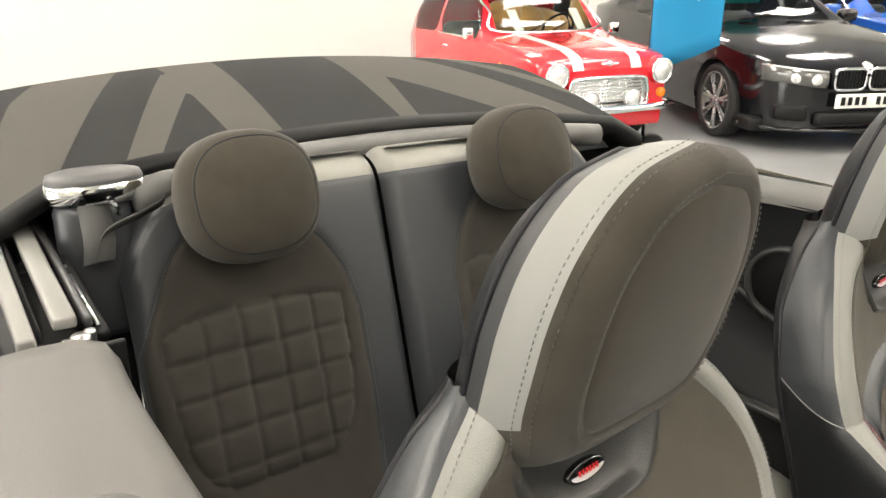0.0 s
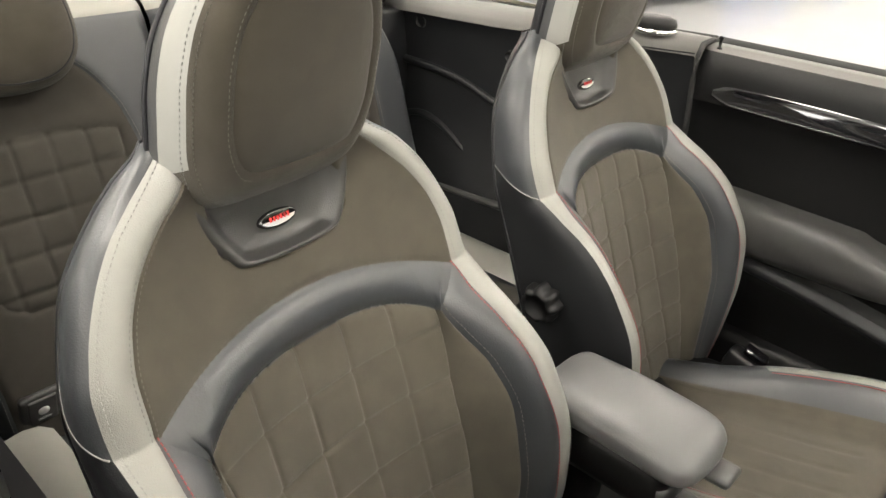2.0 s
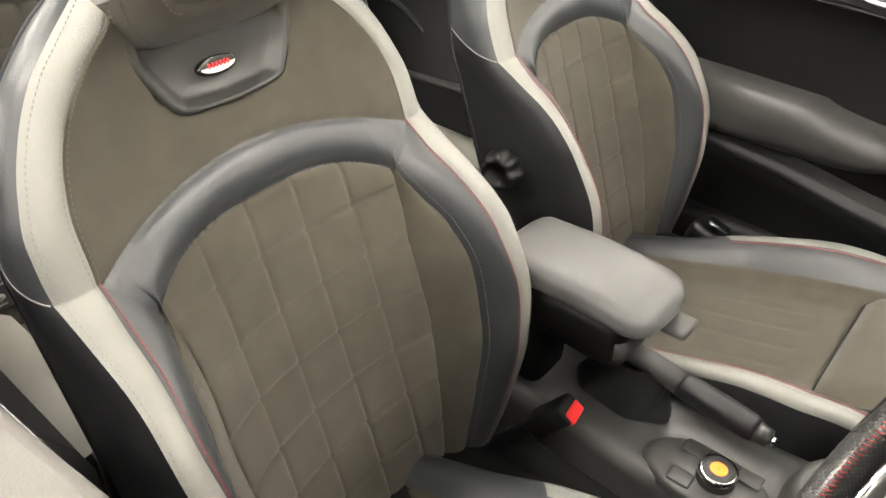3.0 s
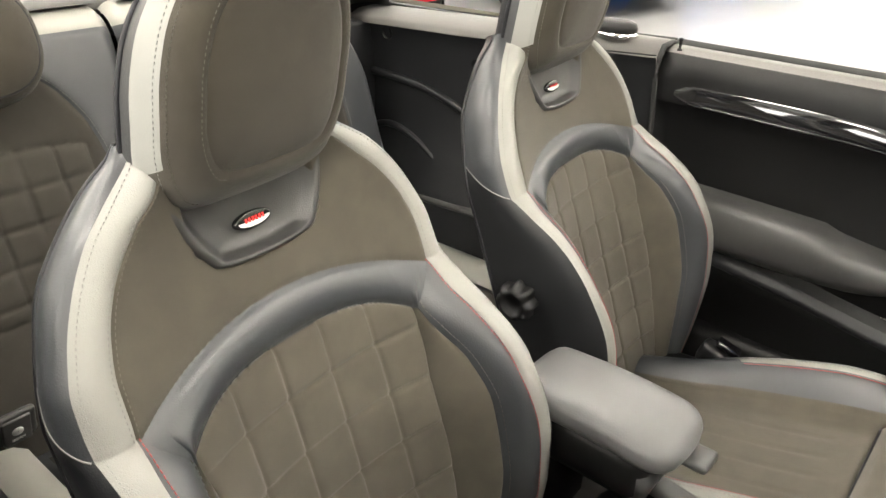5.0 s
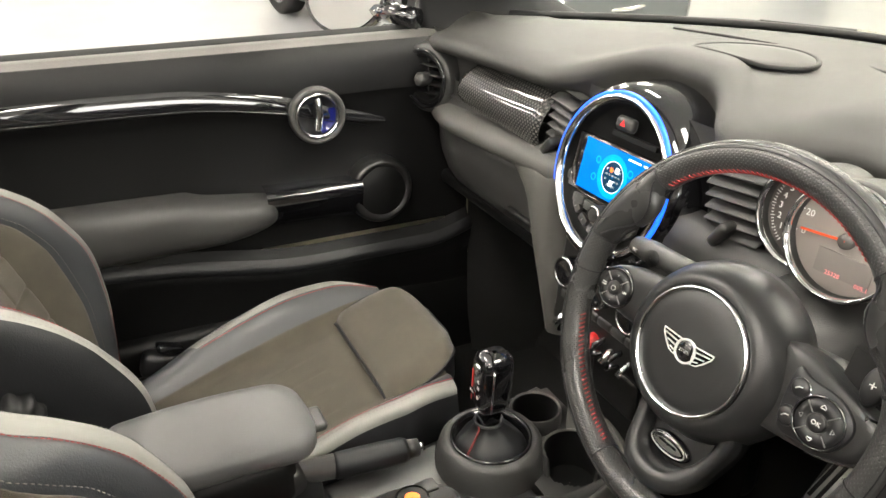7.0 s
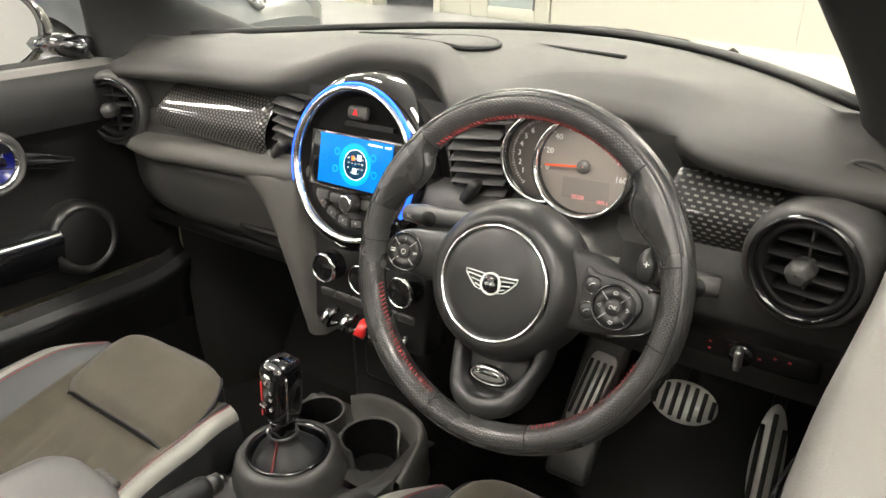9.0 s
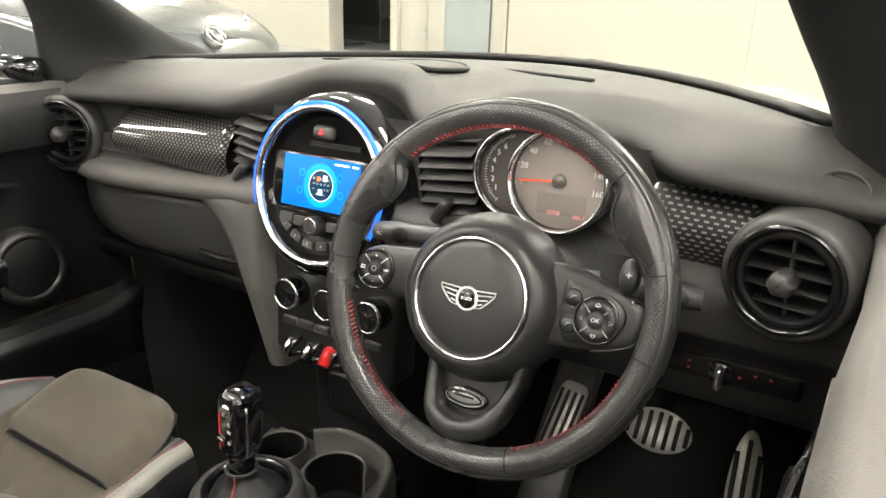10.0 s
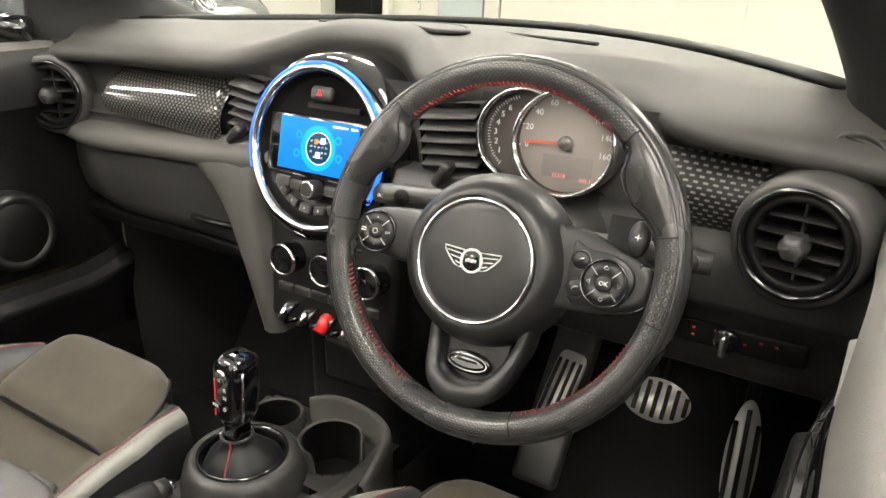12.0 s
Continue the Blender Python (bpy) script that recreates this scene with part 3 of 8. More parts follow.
    for line in level_line(g, f, 1, -0.03, lambda q: q[3] > 0).values():
        part("cushion_stitching", stitches(line, lift=(0, 0, 0.001)), THREAD_LIGHT, t)
    # thigh rest
    rows = []
    for i in range(25):
        q = i / 24
        w = 0.455 + 0.155 * q
        half = interp(q, [(0, 0.158), (0.1, 0.168), (0.4, 0.171), (0.6, 0.165), (0.75, 0.152), (0.87, 0.128), (0.95, 0.100), (1, 0.064)])
        row = []
        for j in range(33):
            s = -1 + j / 16
            e = max(0.0, abs(s) - 0.72) / 0.28
            n = 0.020 - 0.018 * e ** 2.2 - 0.040 * max(0, q - 0.72) ** 2 / 0.078 - 0.012 * max(0, 0.10 - q) / 0.10
            row.append(cushion_pt(half * s, w, n + 0.004))
        rows.append(row)
    under = [[p + Vector((0, 0, -0.055)) for p in r] for r in rows]
    edge = lambda k: [*rows[0], *[r[-1] for r in rows[1:]], *reversed(rows[-1][:-1]), *[r[0] for r in reversed(rows[1:-1])]]
    part("thigh_rest", bm_grid(rows), SUEDE, t, "olive-grey suede thigh extension pad")
    e0 = edge(0)
    part("thigh_rest_rim", bm_grid([e0, [p + Vector((0, 0, -0.05)) for p in e0]], close_u=True), LEATHER_BLACK, t)
    part("thigh_rest_piping", bm_tube(e0, 0.0025, 6, closed=True), PIPING, t)
    # base under the cushion and back shell
    part("seat_base", bm_box(0.40, 0.48, 0.16, (0, 0.10, 0.30), 0.02), BLACK, t)
    part("seat_rail", bm_box(0.36, 0.5, 0.10, (0, 0.08, 0.19), 0.01), BLACK, t)
    # recline wheel on the inner side
    prof = [(0.0005, 0.020), (0.014, 0.020), (0.018, 0.029), (0.022, 0.030), (0.027, 0.024), (0.030, 0.016), (0.030, 0.0)]
    rows = []
    for rr, h in prof:
        rows.append([Vector((h, rr * (1 + (0.10 if rr > 0.02 else 0) * math.cos(8 * a)) * math.cos(a), rr * (1 + (0.10 if rr > 0.02 else 0) * math.cos(8 * a)) * math.sin(a))) for a in [2 * math.pi * k / 64 for k in range(64)]])
    return t, rows


driver, wheel_rows = front_seat((0.342, 0, 0), "sports front seat in olive suede, dark leather and light grey strips", "front seats")
def turned(m, pivot, angle):
    return Matrix.Translation(pivot) @ Matrix.Rotation(angle, 4, "Z") @ Matrix.Translation(-Vector(pivot)) @ m


# the passenger's back leans two degrees further
passenger = copy_thing(driver, Matrix.Translation((-0.3547, -0.3634, 0.9466)) @ Matrix.Rotation(radians(4.9), 4, "Z") @ Matrix.Rotation(radians(2), 4, "X") @ Matrix.Translation(-BADGE))
driver.matrix_basis = turned(Matrix.Translation((0.342, 0, 0)), (0.342, -0.27, 0), SEAT_TURN)
knob = bm_grid(wheel_rows, close_u=True)
bmesh.ops.translate(knob, vec=passenger.matrix_basis.inverted() @ Vector((-0.088, -0.233, 0.685)), verts=knob.verts[:])
part("recline_wheel", knob, BLACK, passenger, "black lobed recline wheel")


# ---- car interior ----
def text_mesh(body, size, depth=0.0003):
    cu = bpy.data.curves.new("text", "FONT")
    cu.body, cu.size, cu.extrude = body, size, depth
    cu.align_x, cu.align_y = "CENTER", "CENTER"
    cu.resolution_u = 2
    tmp = bpy.data.objects.new("text", cu)
    scene.collection.objects.link(tmp)
    dg = bpy.context.evaluated_depsgraph_get()
    me = bpy.data.meshes.new_from_object(tmp.evaluated_get(dg))
    bpy.data.objects.remove(tmp)
    return me


def lettering(name, body, size, m, material, parent):
    me = text_mesh(body, size)
    me.materials.clear()
    me.materials.append(material)
    ob = new(name, me)
    ob.parent = parent
    ob.matrix_basis = m
    return ob


def weave_material(name, cell, run, fill, dark, light):
    """Woven carbon fibre under a clear lacquer: threads in rows, their glint painted pale, each row set off by half a
    step.
    """
    m = bpy.data.materials.new(name)
    m.use_nodes = True
    nt = m.node_tree
    b = nt.nodes["Principled BSDF"]
    tc = nt.nodes.new("ShaderNodeTexCoord")
    sp = nt.nodes.new("ShaderNodeSeparateXYZ")
    nt.links.new(tc.outputs["Object"], sp.inputs[0])

    def node(op, a, c):
        n = nt.nodes.new("ShaderNodeMath")
        n.operation = op
        for k, v in enumerate((a, c)):
            if isinstance(v, (int, float)):
                n.inputs[k].default_value = v
            else:
                nt.links.new(v, n.inputs[k])
        return n.outputs[0]

    v = node("ADD", node("MULTIPLY", sp.outputs["Z"], 1 / cell[1]), node("MULTIPLY", sp.outputs["X"], 6.0))
    u = node("ADD", node("MULTIPLY", sp.outputs["X"], 0.5 / cell[0]), node("MULTIPLY", node("FLOOR", v, 0.0), 0.5))
    on = node("MULTIPLY", node("LESS_THAN", node("FRACT", u, 0.0), run), node("LESS_THAN", node("FRACT", v, 0.0), fill))
    mix = nt.nodes.new("ShaderNodeMix")
    mix.data_type = "RGBA"
    mix.inputs["A"].default_value = (*dark, 1)
    mix.inputs["B"].default_value = (*light, 1)
    nt.links.new(on, mix.inputs["Factor"])
    nt.links.new(mix.outputs["Result"], b.inputs["Base Color"])
    b.inputs["Roughness"].default_value = 0.5
    b.inputs["Specular IOR Level"].default_value = 0.2
    b.inputs["Coat Weight"].default_value = 1.0
    b.inputs["Coat Roughness"].default_value = 0.03
    return m


CARBON = weave_material("carbon_weave", (0.0042, 0.0046), 0.46, 0.70, (0.004, 0.004, 0.0042), (0.10, 0.097, 0.090))
# same weave on the driver's side, its sparser glints painted as dashes
CARBON_GLINT = weave_material("carbon_weave_sparse_glints", (0.0052, 0.0052), 0.5, 0.40, (0.004, 0.004, 0.0042), (0.12, 0.117, 0.110))
BLUE_GLOW = mat("blue_ring_light", (0.01, 0.10, 0.95), 0.3, var=0.0, glow=1.3)
SCREEN = mat("screen_blue", (0.0, 0.12, 0.50), 0.2, var=0.35, var_scale=16, glow=0.6)
SCREEN_LIGHT = mat("screen_light_blue", (0.0, 0.25, 0.75), 0.2, var=0.05, glow=0.65)
SCREEN_DARK = mat("screen_dark", (0.006, 0.045, 0.10), 0.2, var=0.0)
SCREEN_WHITE = mat("screen_white", (0.75, 0.85, 0.9), 0.3, var=0.0, glow=0.8)
SCREEN_ORANGE = mat("screen_orange", (0.9, 0.16, 0.02), 0.3, var=0.0, glow=0.8)
RED_GLOW = mat("red_symbol", (0.7, 0.01, 0.01), 0.4, var=0.0, glow=0.6)
RED_DIM = mat("dim_red_symbol", (0.30, 0.02, 0.02), 0.5, var=0.0, glow=0.05)
BUTTON = mat("button_black", (0.012, 0.012, 0.013), 0.38, var=0.03)
# dial faces in greyish pink: the reflection on them is painted into the colour
DIAL = mat("dial_face", (0.085, 0.076, 0.072), 0.25, var=0.08, coat=0.6)
DIAL_GLARE = mat("glare_dial_face", (0.25, 0.225, 0.21), 0.22, var=0.05, coat=0.6)
MARK = mat("dial_white", (0.7, 0.7, 0.68), 0.5, var=0.0)
NEEDLE = mat("needle_orange", (0.8, 0.10, 0.03), 0.4, var=0.0)
GLASS = bpy.data.materials.new("clear_glass")
GLASS.use_nodes = True
gb = GLASS.node_tree.nodes["Principled BSDF"]
gb.inputs["Transmission Weight"].default_value = 1.0
gb.inputs["Roughness"].default_value = 0.0
gb.inputs["IOR"].default_value = 1.0
gb.inputs["Base Color"].default_value = (0.93, 0.97, 0.94, 1)
MIRROR = mat("mirror_glass", (0.85, 0.86, 0.86), 0.02, 1.0, var=0.0)
BODY_WHITE = mat("pale_car_paint", (0.70, 0.66, 0.50), 0.22, coat=1.0, var=0.02)


def car_floor_pan():
    t = thing("car_floor", "black carpeted car floor pan with raised tunnel", "car floor", (0, 0, 0))
    part("carpet", bm_box(1.30, 3.0, 0.05, (0, -0.25, 0.165), 0.01), CARPET, t)
    part("tunnel", bm_box(0.20, 1.7, 0.20, (0.0, 0.0, 0.28), 0.04), CARPET, t)
    part("bulkhead", bm_box(1.36, 0.04, 0.62, (0, 1.05, 0.47), 0.01), CARPET, t)
    part("toe_board", bm_box(1.30, 0.04, 0.45, (0, 0, 0), 0.01, m=pose(0, 0.95, 0.33, -40, 0, 0)), CARPET, t)
    part("dash_backing", bm_box(1.38, 0.04, 0.34, (0, 0.745, 0.80), 0.01), BLACK, t)
    for s in (-1, 1):
        plan = ((0.648, 0.662), (0.632, 0.685), (0.610, 0.72), (0.592, 0.78), (0.584, 0.88), (0.58, 1.04)) if s < 0 else ((0.69, 0.52), (0.685, 0.60), (0.675, 0.75), (0.67, 0.9), (0.67, 1.04))
        plan = smooth_path([(a, b, 0) for a, b in plan], 5)
        rows = []
        for k in range(13):
            z = 0.14 + 0.62 * k / 12
            f = 0.05 * max(0.0, (0.36 - z) / 0.22) ** 2
            rows.append([(s * (p.x - f), p.y, z) for p in plan])
        part("kick_panel", bm_grid(rows), KICK, t, "dark moulded kick panel in the footwell")
        part("sill", bm_box(0.10, 1.6, 0.26, (s * 0.70, 0.15, 0.27), 0.02), BLACK, t)
    for x in (-0.34, 0.34):
        part("floor_mat", bm_box(0.40, 0.55, 0.012, (x, 0.55, 0.197), 0.004), CARPET, t, "black carpet mat")
    for k in range(2):
        part("underbody", bm_box(1.2, 0.3, 0.145, (0, -1.0 + 1.6 * k, 0.0725)), BLACK, t, smooth=False)
    return t


car_floor_pan()


# grey top skin for the passenger side, its weaker light put into the colour
DOOR_TOP_DIM = mat("dim_side_top_skin", (0.075, 0.0725, 0.068), 0.6, spec=0.35, grain=0.4, grain_scale=600, var=0.06)


def door(side):
    """A closed door, its inner trim; side -1 passenger, 1 driver."""
    t = thing("door_1" if side < 0 else "door_2", "closed car door with grey top, gloss black strip and black panel", "car door", (0, 0, 0), "car doors", "structure")
    ys = [-0.318 + k * 0.035 for k in range(29)]

    def shift(y):
        if side > 0:
            return interp(y, [(-0.33, 0.030), (0.0, 0.013), (0.12, 0.003), (0.22, 0.001), (0.32, 0.004), (0.45, 0.007), (0.70, -0.006)])
        return interp(y, [(-0.33, 0.030), (0.10, 0.006), (0.40, -0.006), (0.70, -0.020)])

    def loft(profile, y0=-0.329, y1=0.66, n=30, drop=None):
        rows = []
        for k in range(n):
            y = y0 + (y1 - y0) * k / (n - 1)
            row = []
            for x, z in profile:
                dz = drop(y, z) if drop else 0
                row.append((side * (x + shift(y)), y, z + dz))
            rows.append(row)
        return bm_grid(rows, cap=True)

    top = [(0.745, 0.60), (0.75, 0.80), (0.748, 0.945), (0.738, 0.960), (0.722, 0.966), (0.700, 0.964), (0.682, 0.955), (0.682, 0.955)]
    if side > 0:
        top += [(0.672, 0.942), (0.667, 0.926), (0.664, 0.915), (0.662, 0.880), (0.664, 0.862)]
    # same trim on both doors, coloured darker on the less lit passenger side
    part("top_trim", loft(top), PLASTIC_GREY if side > 0 else DOOR_TOP_DIM, t, "soft grey upper trim")
    if side < 0:
        part("upper_band", loft([(0.683, 0.956), (0.672, 0.943), (0.667, 0.928), (0.664, 0.915), (0.662, 0.880), (0.664, 0.860)]), BLACK, t, "black band under the grey top")
    part("window_seal", loft([(0.752, 0.955), (0.750, 0.972), (0.741, 0.973), (0.737, 0.962)]), RUBBER, t)
    panel_p = [(0.664, 0.866), (0.672, 0.85), (0.682, 0.83), (0.686, 0.76), (0.684, 0.70), (0.676, 0.66), (0.670, 0.60), (0.672, 0.55)]
    part("upper_panel", loft(panel_p), BLACK, t, "black textured door panel")
    low = lambda y, z: interp(y, [(-0.32, 0.055), (0.0, 0.02), (0.3, -0.02), (0.55, -0.02), (0.7, 0.02)])
    part("lower_panel", loft([(0.672, 0.56), (0.665, 0.545), (0.650, 0.525), (0.646, 0.512), (0.650, 0.49), (0.662, 0.46), (0.668, 0.38), (0.675, 0.24)], drop=low), BLACK, t, "black lower door panel with pocket")
    part("pocket_lip", loft([(0.655, 0.542), (0.642, 0.530), (0.640, 0.520), (0.646, 0.512)], drop=low), PLASTIC if side > 0 else LEATHER_BLACK, t)
    # gloss strip
    rows = []
    for k in range(40):
        q = k / 39
        y = -0.285 + 0.75 * q
        zc = interp(y, [(-0.285, 0.884), (0.05, 0.880), (0.26, 0.853), (0.32, 0.835), (0.465, 0.800)])
        h = interp(q, [(0, 0.006), (0.015, 0.013), (0.05, 0.018), (0.3, 0.022), (0.7, 0.017), (0.92, 0.012), (1, 0.004)])
        row = []
        for j in range(21):
            a = math.pi * j / 20
            row.append((side * (0.668 + shift(y) - 0.007 * math.sin(a) ** 0.45 - 0.004 + 0.0035 * math.cos(a)), y, zc + h * math.cos(a)))
        rows.append(row)
    part("gloss_strip", bm_grid(rows), PIANO, t, "gloss black trim strip")
    rows = [[Vector((side * (0.650 + shift(y)), y, interp(y, [(-0.285, 0.884), (0.05, 0.880), (0.26, 0.853), (0.32, 0.835), (0.465, 0.800)]) - 0.0155)) for y in [-0.26 + 0.03 * k]][0] for k in range(24)]
    part("strip_line", bm_tube(rows, 0.0012, 6), PIANO, t)
    # door handle in a ring
    c = Vector((side * (0.645 if side < 0 else 0.672), 0.321, 0.828))
    face = Matrix.Translation(c) @ Matrix.Rotation(-side * math.pi / 2, 4, "Y")
    hb = part("handle_ring", bm_lathe([(0.056, -0.012), (0.057, 0.004), (0.054, 0.010), (0.049, 0.010), (0.046, 0.004)], 56, face), PLASTIC_GREY if side > 0 else PLASTIC_MID, t, "grey ring round the handle")
    part("handle_chrome", bm_lathe([(0.046, 0.003), (0.045, 0.009), (0.041, 0.009), (0.039, 0.001)], 56, face), CHROME, hb)
    part("handle_dish", bm_lathe([(0.040, 0.003), (0.034, -0.010), (0.018, -0.016), (0.001, -0.017)], 48, face), KICK, hb)
    part("handle_light", bm_grid([[face @ Vector((r * math.cos(a), r * math.sin(a), h)) for a in [0.2 + 1.7 * k / 14 for k in range(15)]] for r, h in ((0.038, 0.0015), (0.030, -0.006), (0.020, -0.0128))]), mat("dim_blue_light", (0.003, 0.006, 0.09), 0.2, var=0.0, glow=0.06), hb)
    lever = [face @ Vector(p) for p in ((-0.035, 0.0, 0.008), (-0.022, 0.002, 0.012), (-0.006, 0.002, 0.011), (0.012, 0.001, 0.004), (0.030, 0.0, -0.004))]
    part("handle_lever", bm_tube(smooth_path(lever, 5), 0.0075, 10, squash=1.0), CHROME, hb, "chrome handle lever")
    # armrest
    rows = []
    for k in range(34):
        q = k / 33
        y = -0.30 + 0.53 * q
        e = interp(q, [(0, 0.8), (0.1, 1.0), (0.85, 1.0), (0.95, 0.85), (1.0, 0.35)])
        zt = interp(y, [(-0.3, 0.705), (0.05, 0.700), (0.08, 0.690), (0.23, 0.672)])
        zb = interp(y, [(-0.3, 0.575), (0.1, 0.590), (0.23, 0.618)])
        out = interp(y, [(-0.3, 0.050), (0.0, 0.068), (0.2, 0.070)]) * e
        row = []
        for j in range(15):
            a = -math.pi / 2 + math.pi * j / 14
            zz = (zt + zb) / 2 + (zt - zb) / 2 * math.sin(a) * (0.7 + 0.3 * e)
            row.append((side * (0.674 + shift(y) - out * max(0.0, math.cos(a)) ** 0.55), y, zz))
        rows.append(row)
    b = bm_grid(rows)
    b.faces.new([v for v in list(b.verts)[-15:]])
    part("armrest", b, PLASTIC_MID, t, "padded dark grey armrest")
    rows = []
    for k in range(20):
        y = 0.20 + 0.20 * k / 19
        row = [(side * (x + shift(y)), y, z + interp(y, [(0.2, 0.0), (0.4, -0.006)])) for x, z in ((0.672, 0.690), (0.640, 0.690), (0.628, 0.684), (0.624, 0.674), (0.630, 0.655), (0.640, 0.62), (0.662, 0.60))]
        rows.append(row)
    part("door_pull", bm_grid(rows), PIANO, t, "gloss black door pull")
    # loudspeaker
    c = Vector((side * 0.638, 0.448, 0.648))
    face = Matrix.Translation(c) @ Matrix.Rotation(-side * math.pi / 2 + side * 0.08, 4, "Y")
    sp = part("loudspeaker_ring", bm_lathe([(0.074, -0.04), (0.072, -0.006), (0.066, 0.006), (0.058, 0.008), (0.052, 0.002)], 56, face), KICK, t, "dark plastic loudspeaker ring")
    part("loudspeaker_grille", bm_lathe([(0.053, 0.003), (0.04, 0.006), (0.02, 0.008), (0.001, 0.0085)], 40, face), BLACK, sp)
    # lock pin
    part("lock_pin", bm_lathe([(0.0055, 0), (0.0055, 0.003), (0.003, 0.004), (0.003, 0.018), (0.0045, 0.019), (0.0045, 0.024), (0.001, 0.025)], 16, Matrix.Translation((side * 0.703, -0.296, 0.964))), BLACK, t)
    # outer skin
    part("outer_skin", loft([(0.752, 0.955), (0.80, 0.93), (0.835, 0.80), (0.845, 0.65), (0.83, 0.45), (0.80, 0.25), (0.70, 0.22)], n=12), BODY_WHITE, t, "pale cream painted outer skin")
    return t


door(-1)
door(1)


def door_mirror(side):
    t = thing("door_mirror", "round door mirror with gloss black housing and clear glass", "door mirror", (side * 0.862, 0.472, 1.018), "door mirrors")
    m = Matrix.Rotation(radians(77), 4, "X") @ Matrix.Rotation(radians(side * -6), 4, "Y")
    sc = Matrix.Rotation(radians(side * -32), 4, "Z") @ Matrix.Diagonal((1.08, 1.0, 0.88, 1))
    b = bm_lathe([(0.001, -0.10), (0.05, -0.095), (0.078, -0.070), (0.092, -0.03), (0.096, 0.012), (0.092, 0.016), (0.086, 0.012)], 48, sc @ m)
    part("housing", b, PIANO, t, "gloss black mirror housing")
    part("mirror_glass", bm_lathe([(0.086, 0.0), (0.05, 0.0015), (0.001, 0.002)], 48, sc @ Matrix.Rotation(radians(-7), 4, "X") @ m @ Matrix.Translation((0, 0, 0.012))), MIRROR, t, "mirror glass")
    part("rim", bm_lathe([(0.085, 0.011), (0.087, 0.017), (0.093, 0.017), (0.094, 0.008)], 48, sc @ m), PLASTIC, t)
    part("foot", bm_tube([(-side * 0.05, 0.04, -0.03), (-side * 0.11, 0.06, -0.025), (-side * 0.17, 0.09, -0.03)], 0.022, 10), PIANO, t)
    return t


door_mirror(-1)


def glass_base(x):
    return max(0.735, 1.17 - 1.2 * x * x)


def dashboard():
    t = thing("dashboard", "dark grey moulded dashboard with carbon trim, round vents and centre screen", "dashboard")
    xs = [-0.69 + 1.38 * k / 68 for k in range(69)]

    def section(x):
        hump = math.exp(-(abs(x + 0.015) / 0.135) ** 4)
        # over the instruments the pad rises as well
        hd = math.exp(-(abs(x - 0.325) / 0.13) ** 4) * 0.012
        g = glass_base(x)
        edge = max(0.0, abs(x) - 0.56) / 0.13
        rec = math.exp(-(abs(x - 0.325) / 0.125) ** 4)
        lip_y = 0.552 + 0.03 * edge ** 2 + 0.095 * hump + 0.085 * rec * (1 - hump)
        lip_z = 0.976 - 0.045 * x * x + 0.038 * hump + 0.6 * hd - 0.010 * edge ** 2
        top = [(g, 0.975), (g - 0.02, 0.992), (max(0.685, g - 0.10), 1.000), (max(0.76, g - 0.25) if g > 0.86 else max(0.66, g - 0.10), 1.004 + 0.004 * hump), (max(0.66, lip_y + 0.07), 0.998 + 0.020 * hump + hd), (lip_y + 0.05, lip_z + 0.020), (lip_y + 0.018, lip_z + 0.012), (lip_y + 0.004, lip_z + 0.002), (lip_y, lip_z - 0.008), (lip_y + 0.004, lip_z - 0.018), (max(0.60, lip_y + 0.012), 0.938 + 0.03 * hump)]
        return top

    def strip(fn, material, name, label="", a=-0.69, b=0.69, n=69):
        rows = [[(x, y, z) for y, z in fn(x)] for x in [a + (b - a) * k / (n - 1) for k in range(n)]]
        return part(name, bm_grid(rows), material, t, label)

    strip(section, DASH_TOP, "top_pad", "soft dark grey top pad")
    strip(lambda x: [(0.60, 0.97), (0.602, 0.92), (0.60, 0.86), (0.575, 0.855)], PLASTIC, "fascia")
    # passenger side: dark fascia, padded ledge, glovebox under it
    def ledge_s(x):
        return interp(x, [(-0.69, 0.05), (-0.58, 0.014), (-0.5, 0.0), (-0.16, 0.0), (-0.12, 0.012), (-0.10, 0.04)])
    def ledge_z(x):
        return interp(x, [(-0.69, -0.008), (-0.5, 0.0), (-0.13, 0.020)])
    strip(lambda x: [(0.588, 0.885), (0.586, 0.862), (0.580, 0.842 + ledge_z(x)), (0.572, 0.838 + ledge_z(x))], PLASTIC, "passenger_fascia", "", -0.69, -0.10, 30)
    def shelf(x):
        s, h = ledge_s(x), ledge_z(x)
        return [(0.585, 0.842 + h), (0.566 + s, 0.841 + h), (0.550 + s, 0.837 + h), (0.539 + s, 0.829 + h), (0.534 + s, 0.818 + h), (0.536 + s, 0.807 + h), (0.546 + s, 0.800 + h), (0.570 + s, 0.796 + h)]
    strip(shelf, SOFT_TRIM, "passenger_shelf", "padded dark shelf", -0.69, -0.10, 36)
    def glove(x):
        s, h = ledge_s(x), ledge_z(x)
        return [(0.572 + s, 0.800 + h), (0.560 + s, 0.792 + h), (0.556 + s, 0.782 + h), (0.557 + s, 0.745 + h), (0.562 + s, 0.712), (0.570 + s, 0.690), (0.590 + s, 0.672), (0.63 + s, 0.664), (0.72, 0.66)]
    strip(glove, PLASTIC, "glovebox_lid", "black glovebox lid", -0.66, -0.12, 24)
    part("glovebox_handle", bm_tube([(-0.30, 0.562, 0.715), (-0.25, 0.560, 0.714), (-0.20, 0.561, 0.716)], 0.009, 8, squash=0.6), BLACK, t)
    part("glovebox_underside", bm_box(0.56, 0.14, 0.03, (-0.40, 0.67, 0.648), 0.01), BLACK, t)
